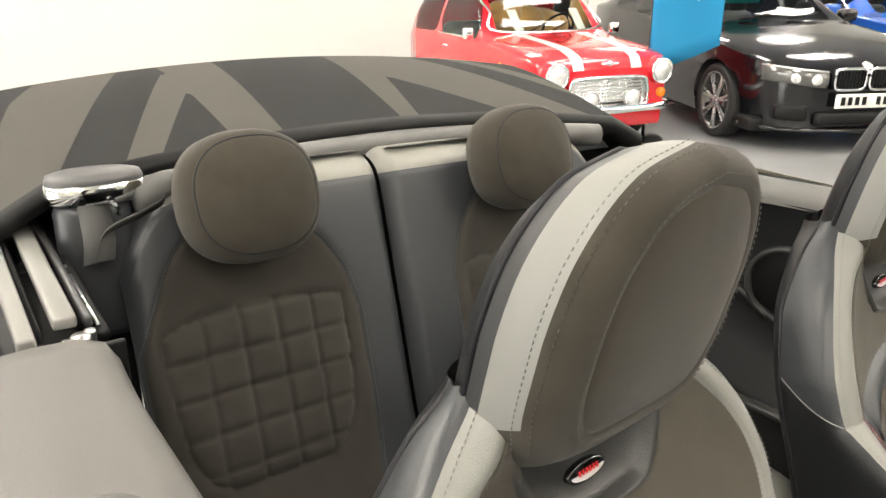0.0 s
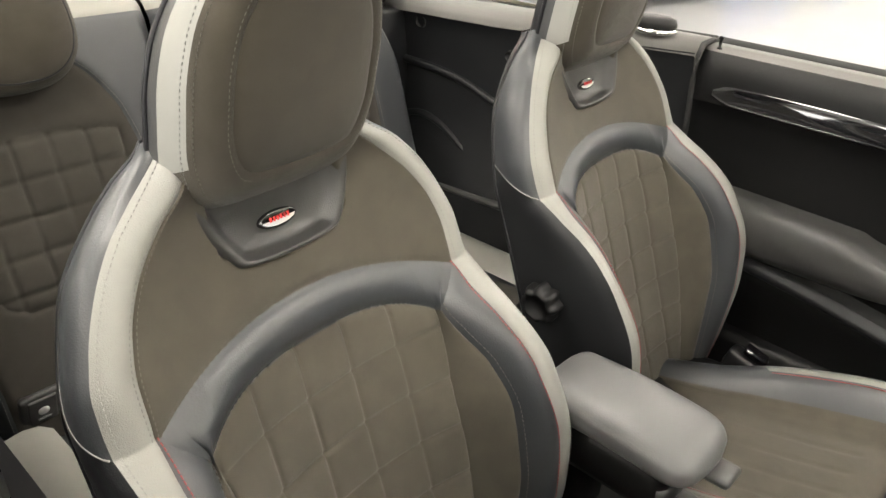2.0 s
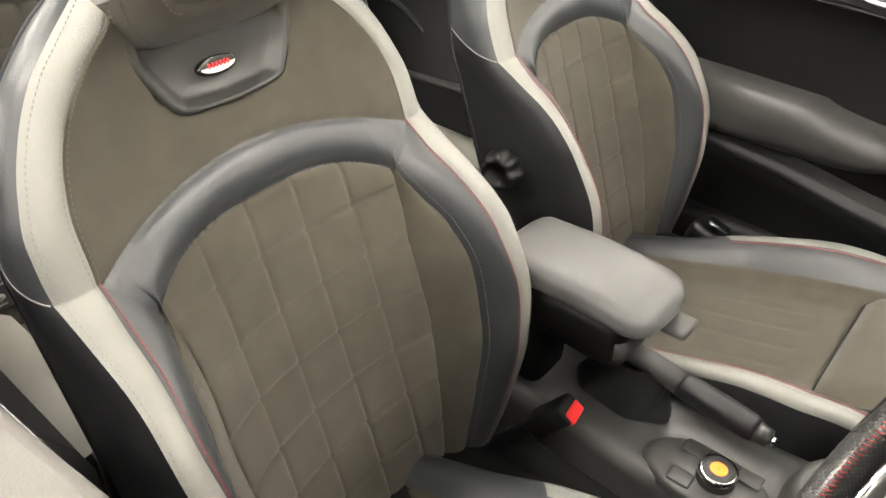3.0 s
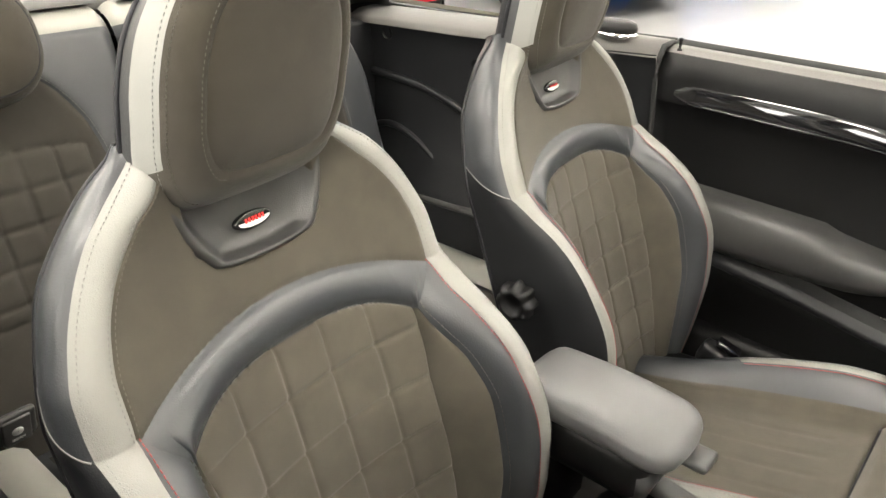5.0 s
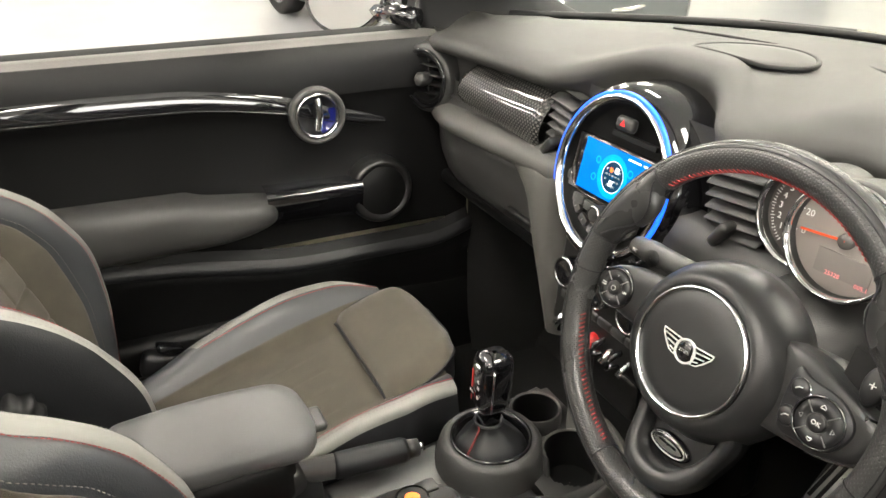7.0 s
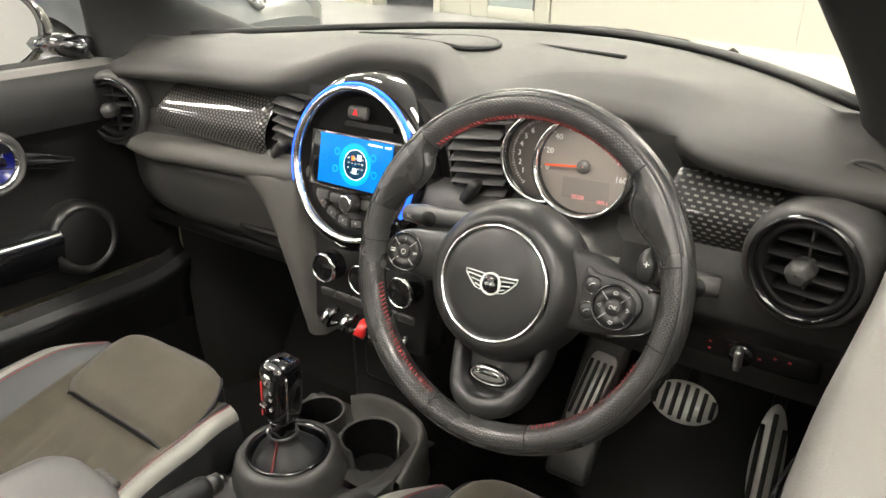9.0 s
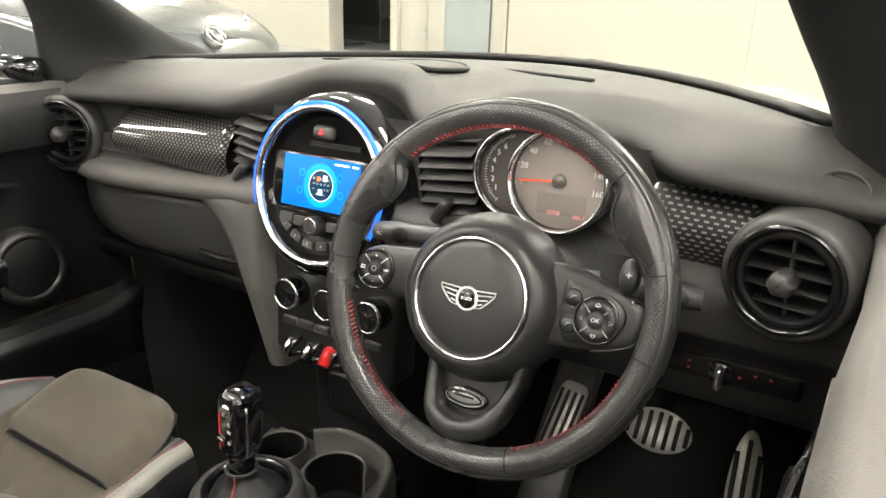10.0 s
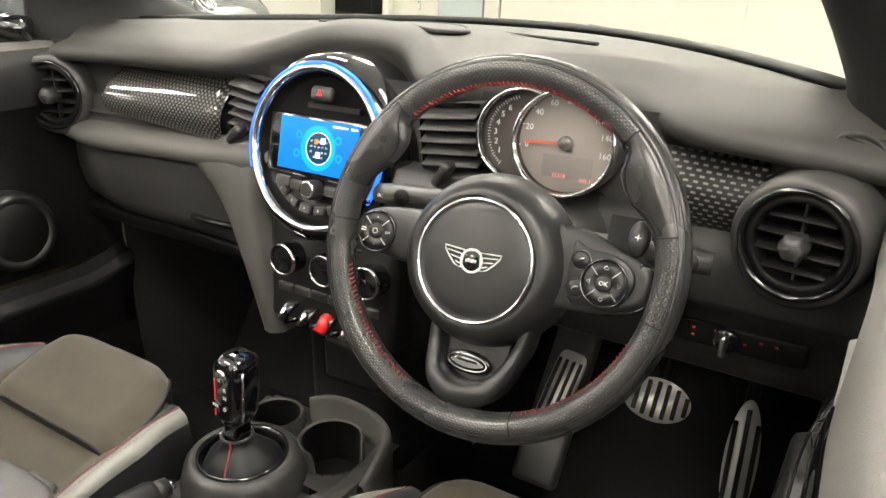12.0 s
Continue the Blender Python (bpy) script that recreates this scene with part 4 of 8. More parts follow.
    # sweep from the ledge down beside the centre stack
    rows = []
    for k in range(26):
        q = k / 25
        z = 0.862 - 0.300 * q
        x0 = interp(q, [(0, -0.128), (0.12, -0.140), (0.3, -0.138), (0.6, -0.124), (1, -0.112)])
        y0 = interp(q, [(0, 0.560), (0.08, 0.538), (0.2, 0.528), (0.5, 0.520), (1, 0.535)])
        w = interp(q, [(0, 0.16), (0.10, 0.20), (0.16, 0.16), (0.26, 0.105), (0.42, 0.070), (0.7, 0.048), (1, 0.040)])
        rows.append([(x0 - w, 0.64, z), (x0 - w, y0 + 0.05, z), (x0 - w * 0.85, y0 + 0.020, z), (x0 - w * 0.55, y0 + 0.004, z), (x0 - w * 0.2, y0, z), (x0, y0 + 0.004, z), (x0 + 0.010, y0 + 0.014, z), (x0 + 0.012, 0.62, z)])
    part("stack_cheek", bm_grid(rows), SOFT_TRIM, t, "dark cheek beside the centre stack")
    # driver's lower panel
    def low(x):
        return [(0.59, 0.868), (0.560, 0.862), (0.548, 0.83), (0.548, 0.79), (0.560, 0.775), (0.575, 0.765), (0.588, 0.740), (0.596, 0.705), (0.604, 0.680), (0.63, 0.664), (0.72, 0.66)]
    strip(low, PLASTIC, "knee_panel", "black driver knee panel", 0.10, 0.69, 30)
    # end caps and carbon trim
    for a, b, nm in ((-0.500, -0.212, "carbon_trim"), (0.440, 0.560, "carbon_trim")):
        rows = []
        n = 30
        for k in range(n):
            q = k / (n - 1)
            x = a + (b - a) * q
            h0, h1 = (interp(q, [(0, 0.868), (1, 0.852)]), interp(q, [(0, 0.936), (1, 0.950)])) if a < 0 else (0.862, 0.938)
            taper = min(1.0, q / 0.08 + 0.55, (1 - q) / 0.08 + 0.7)
            row = []
            for j in range(13):
                s = -1 + 2 * j / 12
                s2 = s * min(1.0, 0.55 + q / 0.10, 0.72 + (1 - q) / 0.10)
                row.append((x, (0.578 + 0.020 * s if a < 0 else 0.578 + 0.012 * s) - (0.021 if a < 0 else 0.022) * (1 - s * s) ** 0.9 * taper, (h0 + h1) / 2 + (h1 - h0) / 2 * s2))
            rows.append(row)
        part(nm, bm_grid(rows), CARBON if a < 0 else CARBON_GLINT, t, "lacquered carbon weave trim")
    # speaker grille and slot on top
    def ring_of(r, lift):
        pts = [(0.090 * r * math.cos(2 * math.pi * k / 56), 0.082 * r * math.sin(2 * math.pi * k / 56)) for k in range(56)]
        return [(-0.018 + a, 0.786 + b, 1.0185 - 0.05 * b + 0.25 * max(0.0, -b - 0.055) - 0.4 * a * a + lift) for a, b in pts]

    part("top_speaker_rim", bm_tube(ring_of(1.0, 0.001), 0.0042, 6, closed=True), BLACK, t)
    part("top_speaker_grille", bm_grid([ring_of(r, z) for r, z in ((0.985, 0.0), (0.95, 0.0035), (0.7, 0.0045), (0.4, 0.005), (0.02, 0.0052))], close_u=True), DASH_TOP, t, "grey mesh loudspeaker grille")
    part("demist_slot", bm_tube([(0.05, 0.922, 1.004), (0.11, 0.905, 1.0055), (0.18, 0.885, 1.006), (0.257, 0.861, 1.006)], 0.006, 8, squash=0.5), BLACK, t)
    part("demist_slot", bm_tube([(-0.30, 0.895, 1.003), (-0.20, 0.915, 1.004), (-0.10, 0.928, 1.004)], 0.006, 8, squash=0.5), BLACK, t)
    # side demister
    m = Matrix.Translation((0.632, 0.580, 0.961)) @ Matrix.Rotation(radians(16), 4, "Y") @ Matrix.Rotation(radians(42), 4, "X") @ Matrix.Diagonal((0.66, 0.52, 1, 1))
    dv = part("side_demister", bm_lathe([(0.036, -0.01), (0.036, 0.003), (0.033, 0.005), (0.030, 0.001), (0.029, -0.006), (0.001, -0.007)], 36, m), DASH_TOP, t, "small slatted side vent")
    for k in range(4):
        part("slat", bm_box(0.05, 0.004, 0.004, m=m @ Matrix.Translation((0, -0.014 + 0.0095 * k, 0.0)) @ Matrix.Rotation(0.5, 4, "X")), BLACK, dv, smooth=False)
    # tags of controls low on the right
    sw = part("light_switch_panel", bm_box(0.15, 0.008, 0.030, (0.553, 0.586, 0.733), 0.004), BLACK, t, "black light switch panel")
    kn = part("light_knob", bm_lathe([(0.001, 0.007), (0.012, 0.0065), (0.0145, 0.004), (0.015, 0.0)], 28, Matrix.Translation((0.545, 0.580, 0.733)) @ Matrix.Rotation(math.pi / 2, 4, "X")), PIANO, sw)
    part("knob_grip", bm_box(0.008, 0.018, 0.026, (0.545, 0.569, 0.732), 0.003), SATIN, kn)
    for dx, dz in ((-0.036, 0.006), (-0.036, -0.003), (-0.012, 0.008), (0.008, 0.009), (0.020, 0.0), (0.036, 0.006), (0.052, 0.006)):
        part("switch_mark", bm_box(0.0032, 0.002, 0.0018, (0.545 + dx, 0.5795, 0.733 + dz)), RED_DIM, sw, smooth=False)
    return t


dashboard()


def round_vent(c, yaw, size):
    """A round air vent with slats and a centre knob."""
    m = Matrix.Translation(c) @ Matrix.Rotation(radians(yaw), 4, "Z") @ Matrix.Rotation(radians(90), 4, "X") @ Matrix.Scale(size, 4)
    t = thing("round_vent", "round black dashboard air vent with slats and centre knob", "air vent", (0, 0, 0), "round dashboard vents")
    part("housing", bm_lathe([(0.076, -0.075), (0.076, -0.02), (0.074, -0.006), (0.068, 0.0), (0.064, 0.0)], 64, m), PLASTIC_MID, t, "dark vent housing")
    part("gloss_ring", bm_lathe([(0.065, -0.002), (0.0635, 0.005), (0.060, 0.006), (0.057, 0.001), (0.055, -0.01)], 64, m), PIANO, t, "gloss black ring")
    part("inner_ring", bm_lathe([(0.056, -0.004), (0.052, 0.0), (0.047, -0.004), (0.045, -0.045), (0.001, -0.05)], 56, m), BLACK, t)
    for k in range(4):
        y = -0.030 + 0.020 * k
        half = math.sqrt(0.046 ** 2 - y * y)
        part("slat", bm_box(half * 2, 0.0022, 0.020, m=m @ Matrix.Translation((0, y, -0.014)) @ Matrix.Rotation(0.35, 4, "X"), bevel=0.0008, seg=1), BLACK, t)
    part("spine", bm_box(0.003, 0.09, 0.012, m=m @ Matrix.Translation((0, 0, -0.018))), PLASTIC, t, smooth=False)
    rows = []
    for h, r in ((-0.012, 0.0125), (0.006, 0.0150), (0.010, 0.0155), (0.018, 0.0130), (0.021, 0.0105), (0.022, 0.001)):
        rows.append([m @ Vector((r * (1 + 0.05 * math.cos(6 * a)) * math.cos(a), r * (1 + 0.05 * math.cos(6 * a)) * math.sin(a), h)) for a in [2 * math.pi * k / 36 for k in range(36)]])
    part("knob", bm_grid(rows, close_u=True), PLASTIC_MID, t, "ridged centre knob")
    part("knob_mark", bm_grid([[m @ Vector((r * math.cos(a), r * math.sin(a), 0.0225)) for a in [radians(30 + 12 * k) for k in range(11)]] for r in (0.0052, 0.0062)]), THREAD_LIGHT, t)
    return t


round_vent((-0.632, 0.549, 0.879), 20, 0.95)
round_vent((0.600, 0.522, 0.877), -10, 0.87)


def bar_vent(x, tilt, w):
    m = Matrix.Translation((x, 0.575, 0.897)) @ Matrix.Rotation(radians(tilt), 4, "Y") @ Matrix.Rotation(radians(90), 4, "X")
    t = thing("centre_vent", "black slatted centre dashboard vent with a knob", "air vent", (0, 0, 0), "centre dashboard vents")
    part("frame", bm_lathe([(0.5, -0.02), (0.5, 0.0)], 4, m @ Matrix.Diagonal((w * 1.5, 0.165, 1, 1)) @ Matrix.Rotation(math.pi / 4, 4, "Z")), PLASTIC, t, smooth=False)
    part("duct", bm_box(w, 0.11, 0.012, m=m @ Matrix.Translation((0, 0, -0.02))), BLACK, t, smooth=False)
    for k in range(7):
        part("slat", bm_box(w * 0.98, 0.003, 0.022, m=m @ Matrix.Translation((0, -0.045 + 0.015 * k, 0.0)) @ Matrix.Rotation(0.45, 4, "X"), bevel=0.001, seg=1), PLASTIC_MID, t)
    part("knob", bm_box(0.014, 0.036, 0.024, m=m @ Matrix.Translation((-0.004, -0.028, 0.016)) @ Matrix.Rotation(radians(-38), 4, "Z"), bevel=0.005), PLASTIC, t)
    return t


bar_vent(0.186, -6, 0.085)
bar_vent(-0.172, 8, 0.062)


def centre_unit():
    """The round display unit."""
    c = Vector((-0.019, 0.551, 0.8715))
    m = Matrix.Translation(c) @ Matrix.Rotation(radians(90 - 13), 4, "X") @ Matrix.Scale(0.915, 4)
    t = thing("centre_display", "round display unit with chrome and blue lit ring, screen and buttons", "display")
    n = 96
    part("hood", bm_lathe([(0.160, -0.13), (0.156, -0.07), (0.148, -0.025), (0.142, -0.008), (0.137, -0.001), (0.130, 0.004)], n, m), PIANO, t, "gloss black surround")
    part("chrome_ring", bm_lathe([(0.124, -0.012), (0.1265, 0.004), (0.124, 0.011), (0.119, 0.012), (0.115, 0.006), (0.113, -0.006)], n, m), CHROME, t, "polished chrome ring")
    lit = lambda a0, a1: bm_grid([[m @ Vector((r * math.cos(a), r * math.sin(a), h)) for a in [radians(a0 + (a1 - a0) * k / 60) for k in range(61)]] for r, h in ((0.1305, 0.0035), (0.130, 0.008), (0.1265, 0.0085), (0.1260, 0.004))])
    part("light_ring", lit(22, 200), BLUE_GLOW, t, "blue lit ring")
    part("light_ring", lit(-30, 5), BLUE_GLOW, t, "blue lit ring")
    part("bowl", bm_lathe([(0.114, 0.0), (0.110, -0.012), (0.106, -0.016), (0.001, -0.018)], n, m), BLACK, t)
    # screen housing
    sc = part("screen_frame", bm_box(0.196, 0.094, 0.014, m=m @ Matrix.Translation((0, 0.002, -0.008)), bevel=0.004), PIANO, t, "gloss black screen frame")
    part("screen", bm_box(0.152, 0.080, 0.002, m=m @ Matrix.Translation((0.004, 0.004, 0.0005))), SCREEN, sc, "blue lit screen", smooth=False)
    at = lambda x, y, z=0.002: m @ Matrix.Translation((x + 0.004, y + 0.004, z))
    part("map_disc", bm_lathe([(0.034, 0.0), (0.001, 0.0004)], 48, at(0.002, -0.002)), SCREEN_LIGHT, sc)
    part("calendar_disc", bm_lathe([(0.0235, 0.0004), (0.001, 0.0008)], 40, at(0.004, -0.002)), SCREEN_DARK, sc)
    part("calendar_ring", bm_lathe([(0.0235, 0.0009), (0.0245, 0.0009)], 40, at(0.004, -0.002)), SCREEN_WHITE, sc)
    part("date_tile", bm_box(0.006, 0.007, 0.0005, m=at(-0.001, 0.008, 0.0034)), SCREEN_ORANGE, sc, smooth=False)
    for dx, dy in ((0.012, 0.010), (0.004, -0.012)):
        part("note_tile", bm_box(0.008, 0.009, 0.0005, m=at(dx, dy, 0.0034)), SCREEN_WHITE, sc, smooth=False)
    for r, line in enumerate((("07", "", "09", "10", "11"), ("14", "15", "16", "17", "18"), ("21", "", "", "24", "25"), ("", "29", "30", "31", ""))):
        for k, word in enumerate(line):
            if word:
                lettering("date", word, 0.0042, at(-0.010 + 0.0072 * k, 0.008 - 0.0078 * r, 0.0034), MARK, sc)
    for dx, dy in ((-0.036, 0.014), (-0.038, -0.014), (0.040, 0.014), (0.044, -0.012)):
        part("icon", bm_lathe([(0.0040, 0.0), (0.0052, 0.0004), (0.0062, 0.0)], 20, at(dx, dy, 0.003)), SCREEN_LIGHT, sc)
    part("status_bar", bm_box(0.028, 0.0026, 0.0004, m=at(0.042, 0.034, 0.003)), SCREEN_WHITE, sc, smooth=False)
    part("clock_bar", bm_box(0.012, 0.0026, 0.0004, m=at(0.068, 0.034, 0.003)), SCREEN_WHITE, sc, smooth=False)
    # hazard button
    hz = part("hazard_button", bm_box(0.040, 0.022, 0.016, m=m @ Matrix.Translation((0, 0.083, -0.004)), bevel=0.0075, seg=4), PLASTIC_MID, t, "hazard button with red triangle")
    tri = bmesh.new()
    tri.faces.new([tri.verts.new(m @ Vector(p)) for p in ((-0.0058, 0.0795, 0.0046), (0.0058, 0.0795, 0.0046), (0, 0.0893, 0.0046))])
    part("hazard_triangle", tri, RED_GLOW, hz, smooth=False)
    part("slot", bm_box(0.10, 0.008, 0.01, m=m @ Matrix.Translation((0.02, 0.064, -0.012))), BLACK, t, smooth=False)
    # radio controls
    kn = part("volume_knob", bm_lathe([(0.0155, -0.012), (0.0155, 0.008), (0.0135, 0.012), (0.008, 0.0125), (0.001, 0.012)], 32, m @ Matrix.Translation((0, -0.062, 0))), PLASTIC, t, "black volume knob")
    part("knob_ring", bm_lathe([(0.0105, 0.0128), (0.0125, 0.0132), (0.0135, 0.0122)], 32, m @ Matrix.Translation((0, -0.062, 0))), CHROME, kn)
    for s in (-1, 1):
        for k in range(2):
            part("radio_button", bm_box(0.028, 0.015, 0.008, m=m @ Matrix.Translation((s * (0.034 + 0.030 * k), -0.060 + 0.003 * k, -0.008)), bevel=0.002), PLASTIC_MID, t)
    for k in range(6):
        a = radians(-90 + (k - 2.5) * 17)
        part("preset_button", bm_box(0.021, 0.013, 0.008, m=m @ Matrix.Translation((0.094 * math.cos(a), 0.094 * math.sin(a), -0.008)) @ Matrix.Rotation(a + math.pi / 2, 4, "Z"), bevel=0.002), PLASTIC_MID, t)
        lettering("preset_number", str(k + 1), 0.0055, m @ Matrix.Translation((0.094 * math.cos(a), 0.094 * math.sin(a), -0.0036)) @ Matrix.Rotation(a + math.pi / 2, 4, "Z"), MARK, t)
    return t


centre_unit()


def centre_stack():
    t = thing("centre_stack", "black centre stack with climate knobs and toggle switches", "control panel")
    part("panel", bm_box(0.235, 0.06, 0.20, (0, 0.575, 0.690), 0.012, m=pose(0, 0, 0, -6)), KICK, t, "dark centre stack panel")
    part("lower_column", bm_box(0.17, 0.30, 0.44, (0.01, 0.72, 0.46), 0.02), KICK, t)
    for x in (-0.066, 0.010, 0.086):
        m = Matrix.Translation((x, 0.542, 0.704)) @ Matrix.Rotation(radians(84), 4, "X")
        k = part("climate_knob", bm_lathe([(0.0235, -0.01), (0.0235, 0.020), (0.0215, 0.024), (0.017, 0.0225), (0.001, 0.0215)], 40, m), PIANO, t, "round gloss black climate knob with chrome ring")
        part("knob_ring", bm_lathe([(0.0238, 0.0195), (0.0230, 0.0248), (0.0212, 0.0252), (0.0206, 0.0235)], 40, m), CHROME, k)
    for k in range(6):
        part("climate_button", bm_box(0.030, 0.010, 0.014, (-0.080 + 0.032 * k, 0.542, 0.652), 0.003), PLASTIC_MID, t)
    for k in range(5):
        x = -0.080 + 0.040 * k
        red = k == 2
        part("toggle_switch", bm_tube([(x, 0.565, 0.622), (x, 0.536, 0.620), (x, 0.518, 0.606)], [0.005, 0.0060, 0.0048] if not red else [0.009, 0.0115, 0.010], 12, squash=0.8), RED if red else CHROME, t, "red start toggle" if red else "chrome toggle switch")
        if k < 4:
            part("guard", bm_tube([(x + 0.02, 0.56, 0.634), (x + 0.02, 0.520, 0.624), (x + 0.02, 0.514, 0.610), (x + 0.02, 0.56, 0.598)], 0.0045, 8), PIANO, t)
    part("socket_plate", bm_box(0.11, 0.012, 0.075, (0.02, 0.568, 0.535), 0.01), KICK, t)
    return t


centre_stack()


def instruments():
    t = thing("instrument_cluster", "twin round instruments with chrome rings on the steering column", "instruments")
    tilt = radians(90 - 8)

    def dial(x, y, z, r, face):
        m = Matrix.Translation((x, y, z)) @ Matrix.Rotation(radians(5), 4, "Z") @ Matrix.Rotation(tilt, 4, "X")
        d = part("dial", bm_lathe([(r * 1.02, -0.055), (r * 1.06, -0.01), (r * 1.05, 0.004), (r * 0.98, 0.002), (r * 0.96, -0.012)], 64, m), PLASTIC, t, "round instrument housing")
        part("chrome_ring", bm_lathe([(r * 1.04, 0.002), (r * 1.03, 0.007), (r * 0.985, 0.007), (r * 0.965, 0.0)], 64, m), CHROME, d)
        part("face", bm_lathe([(r * 0.965, -0.010), (0.001, -0.0095)], 56, m), face, d)
        return d, m

    d, m = dial(0.2935, 0.553, 0.9335, 0.0525, DIAL)
    for k, s in enumerate("123456"):
        a = radians(215 - 18 * k)
        lettering("numeral", s, 0.0095, m @ Matrix.Translation((0.036 * math.cos(a), 0.036 * math.sin(a), -0.0085)), MARK, d)
    for k in range(30):
        a = radians(232 - 4.4 * k)
        part("tick", bm_box(0.005 if k % 4 == 0 else 0.003, 0.0007, 0.0004, m=m @ Matrix.Rotation(a, 4, "Z") @ Matrix.Translation((0.0445, 0, -0.0085))), MARK, d, smooth=False)
    d, m = dial(0.3575, 0.5235, 0.9395, 0.0555, DIAL_GLARE)
    part("scale_band", bm_grid([[m @ Vector((r * math.cos(a), r * math.sin(a), -0.0091)) for a in [radians(195 - 210 * k / 48) for k in range(49)]] for r in (0.0575, 0.037)]), DIAL_GLARE, d)
    for k, s in enumerate(("0", "20", "40", "60", "80", "100", "120", "140", "160")):
        a = radians(188 - 25 * k)
        lettering("numeral", s, 0.0095, m @ Matrix.Translation((0.045 * math.cos(a), 0.045 * math.sin(a), -0.0085)), MARK, d)
        part("tick", bm_box(0.0055, 0.0009, 0.0004, m=m @ Matrix.Rotation(a, 4, "Z") @ Matrix.Translation((0.0545, 0, -0.0085))), MARK, d, smooth=False)
        for j in range(1, 4):
            b = a - radians(25) * j / 4
            if k < 8:
                part("tick", bm_box(0.003, 0.0006, 0.0004, m=m @ Matrix.Rotation(b, 4, "Z") @ Matrix.Translation((0.0555, 0, -0.0085))), MARK, d, smooth=False)
    part("needle", bm_box(0.046, 0.0022, 0.001, m=m @ Matrix.Rotation(radians(184), 4, "Z") @ Matrix.Translation((0.024, 0, -0.006))), NEEDLE, d, "orange needle", smooth=False)
    part("needle_hub", bm_lathe([(0.008, -0.0085), (0.0075, -0.004), (0.001, -0.0035)], 24, m), DIAL, d)
    part("display", bm_box(0.056, 0.024, 0.0006, m=m @ Matrix.Translation((0.004, -0.026, -0.0088))), mat("display_window", (0.20, 0.18, 0.17), 0.25, var=0.04), d, smooth=False)
    lettering("odometer", "25328", 0.0062, m @ Matrix.Translation((-0.004, -0.036, -0.0082)), mat("display_red", (0.75, 0.25, 0.25), 0.5, var=0, glow=0.3), d)
    lettering("trip", "005.1", 0.0062, m @ Matrix.Translation((0.026, -0.038, -0.0082)), bpy.data.materials["display_red"], d)
    part("column_cowl", bm_tube([(0.335, 0.62, 0.825), (0.338, 0.52, 0.835), (0.341, 0.44, 0.845)], [0.075, 0.066, 0.058], 28, squash=0.70), PLASTIC, t, "dark steering column cowl")
    for side, tip, base in ((-1, (0.166, 0.450, 0.869), (0.30, 0.440, 0.884)), (1, (0.538, 0.470, 0.862), (0.41, 0.445, 0.866))):
        a, b = Vector(base), Vector(tip)
        st = part("column_stalk", bm_tube([a, a.lerp(b, 0.5), a.lerp(b, 0.72), a.lerp(b, 0.8), b], [0.012, 0.013, 0.014, 0.0150, 0.0125], 16, squash=0.85), PLASTIC_MID, t, "dark control stalk")
        part("stalk_button", bm_lathe([(0.0095, 0), (0.0095, 0.003), (0.001, 0.004)], 20, Matrix.Translation(a.lerp(b, 0.67 if side < 0 else 0.86) + Vector((0, -0.014, 0.002))) @ Matrix.Rotation(radians(80), 4, "X")), BLACK, st)
        lettering("stalk_mark", "BC" if side < 0 else "AUTO", 0.006, Matrix.Translation(a.lerp(b, 0.90 if side < 0 else 0.86) + Vector((0, -0.0155 if side < 0 else -0.0155, 0.002))) @ Matrix.Rotation(radians(80), 4, "X"), MARK, st)
    return t


instruments()


def dotted(name, color, rough, pitch):
    """Leather punched with rows of fine holes, laid out along the cover."""
    m = mat(name, color, rough, grain=0.0, spec=0.6)
    nt = m.node_tree
    b = nt.nodes["Principled BSDF"]
    uv = nt.nodes.new("ShaderNodeUVMap")
    uv.uv_map = "cover"

    def dots(shift):
        mp = nt.nodes.new("ShaderNodeMapping")
        mp.inputs["Scale"].default_value = (1 / pitch, 1 / pitch, 1)
        mp.inputs["Location"].default_value = (shift, shift, 0)
        fr = nt.nodes.new("ShaderNodeVectorMath")
        fr.operation = "FRACTION"
        sub = nt.nodes.new("ShaderNodeVectorMath")
        sub.operation = "SUBTRACT"
        sub.inputs[1].default_value = (0.5, 0.5, 0)
        ln = nt.nodes.new("ShaderNodeVectorMath")
        ln.operation = "LENGTH"
        nt.links.new(uv.outputs[0], mp.inputs["Vector"])
        nt.links.new(mp.outputs[0], fr.inputs[0])
        nt.links.new(fr.outputs[0], sub.inputs[0])
        nt.links.new(sub.outputs[0], ln.inputs[0])
        return ln.outputs["Value"]

    low = nt.nodes.new("ShaderNodeMath")
    low.operation = "MINIMUM"
    nt.links.new(dots(0.0), low.inputs[0])
    nt.links.new(dots(0.5), low.inputs[1])
    mr = nt.nodes.new("ShaderNodeMapRange")
    mr.inputs["From Min"].default_value = 0.10
    mr.inputs["From Max"].default_value = 0.20
    nt.links.new(low.outputs[0], mr.inputs["Value"])
    bu = nt.nodes.new("ShaderNodeBump")
    bu.inputs["Strength"].default_value = 0.9
    bu.inputs["Distance"].default_value = 0.0006
    nt.links.new(mr.outputs["Result"], bu.inputs["Height"])
    nt.links.new(bu.outputs["Normal"], b.inputs["Normal"])
    return m


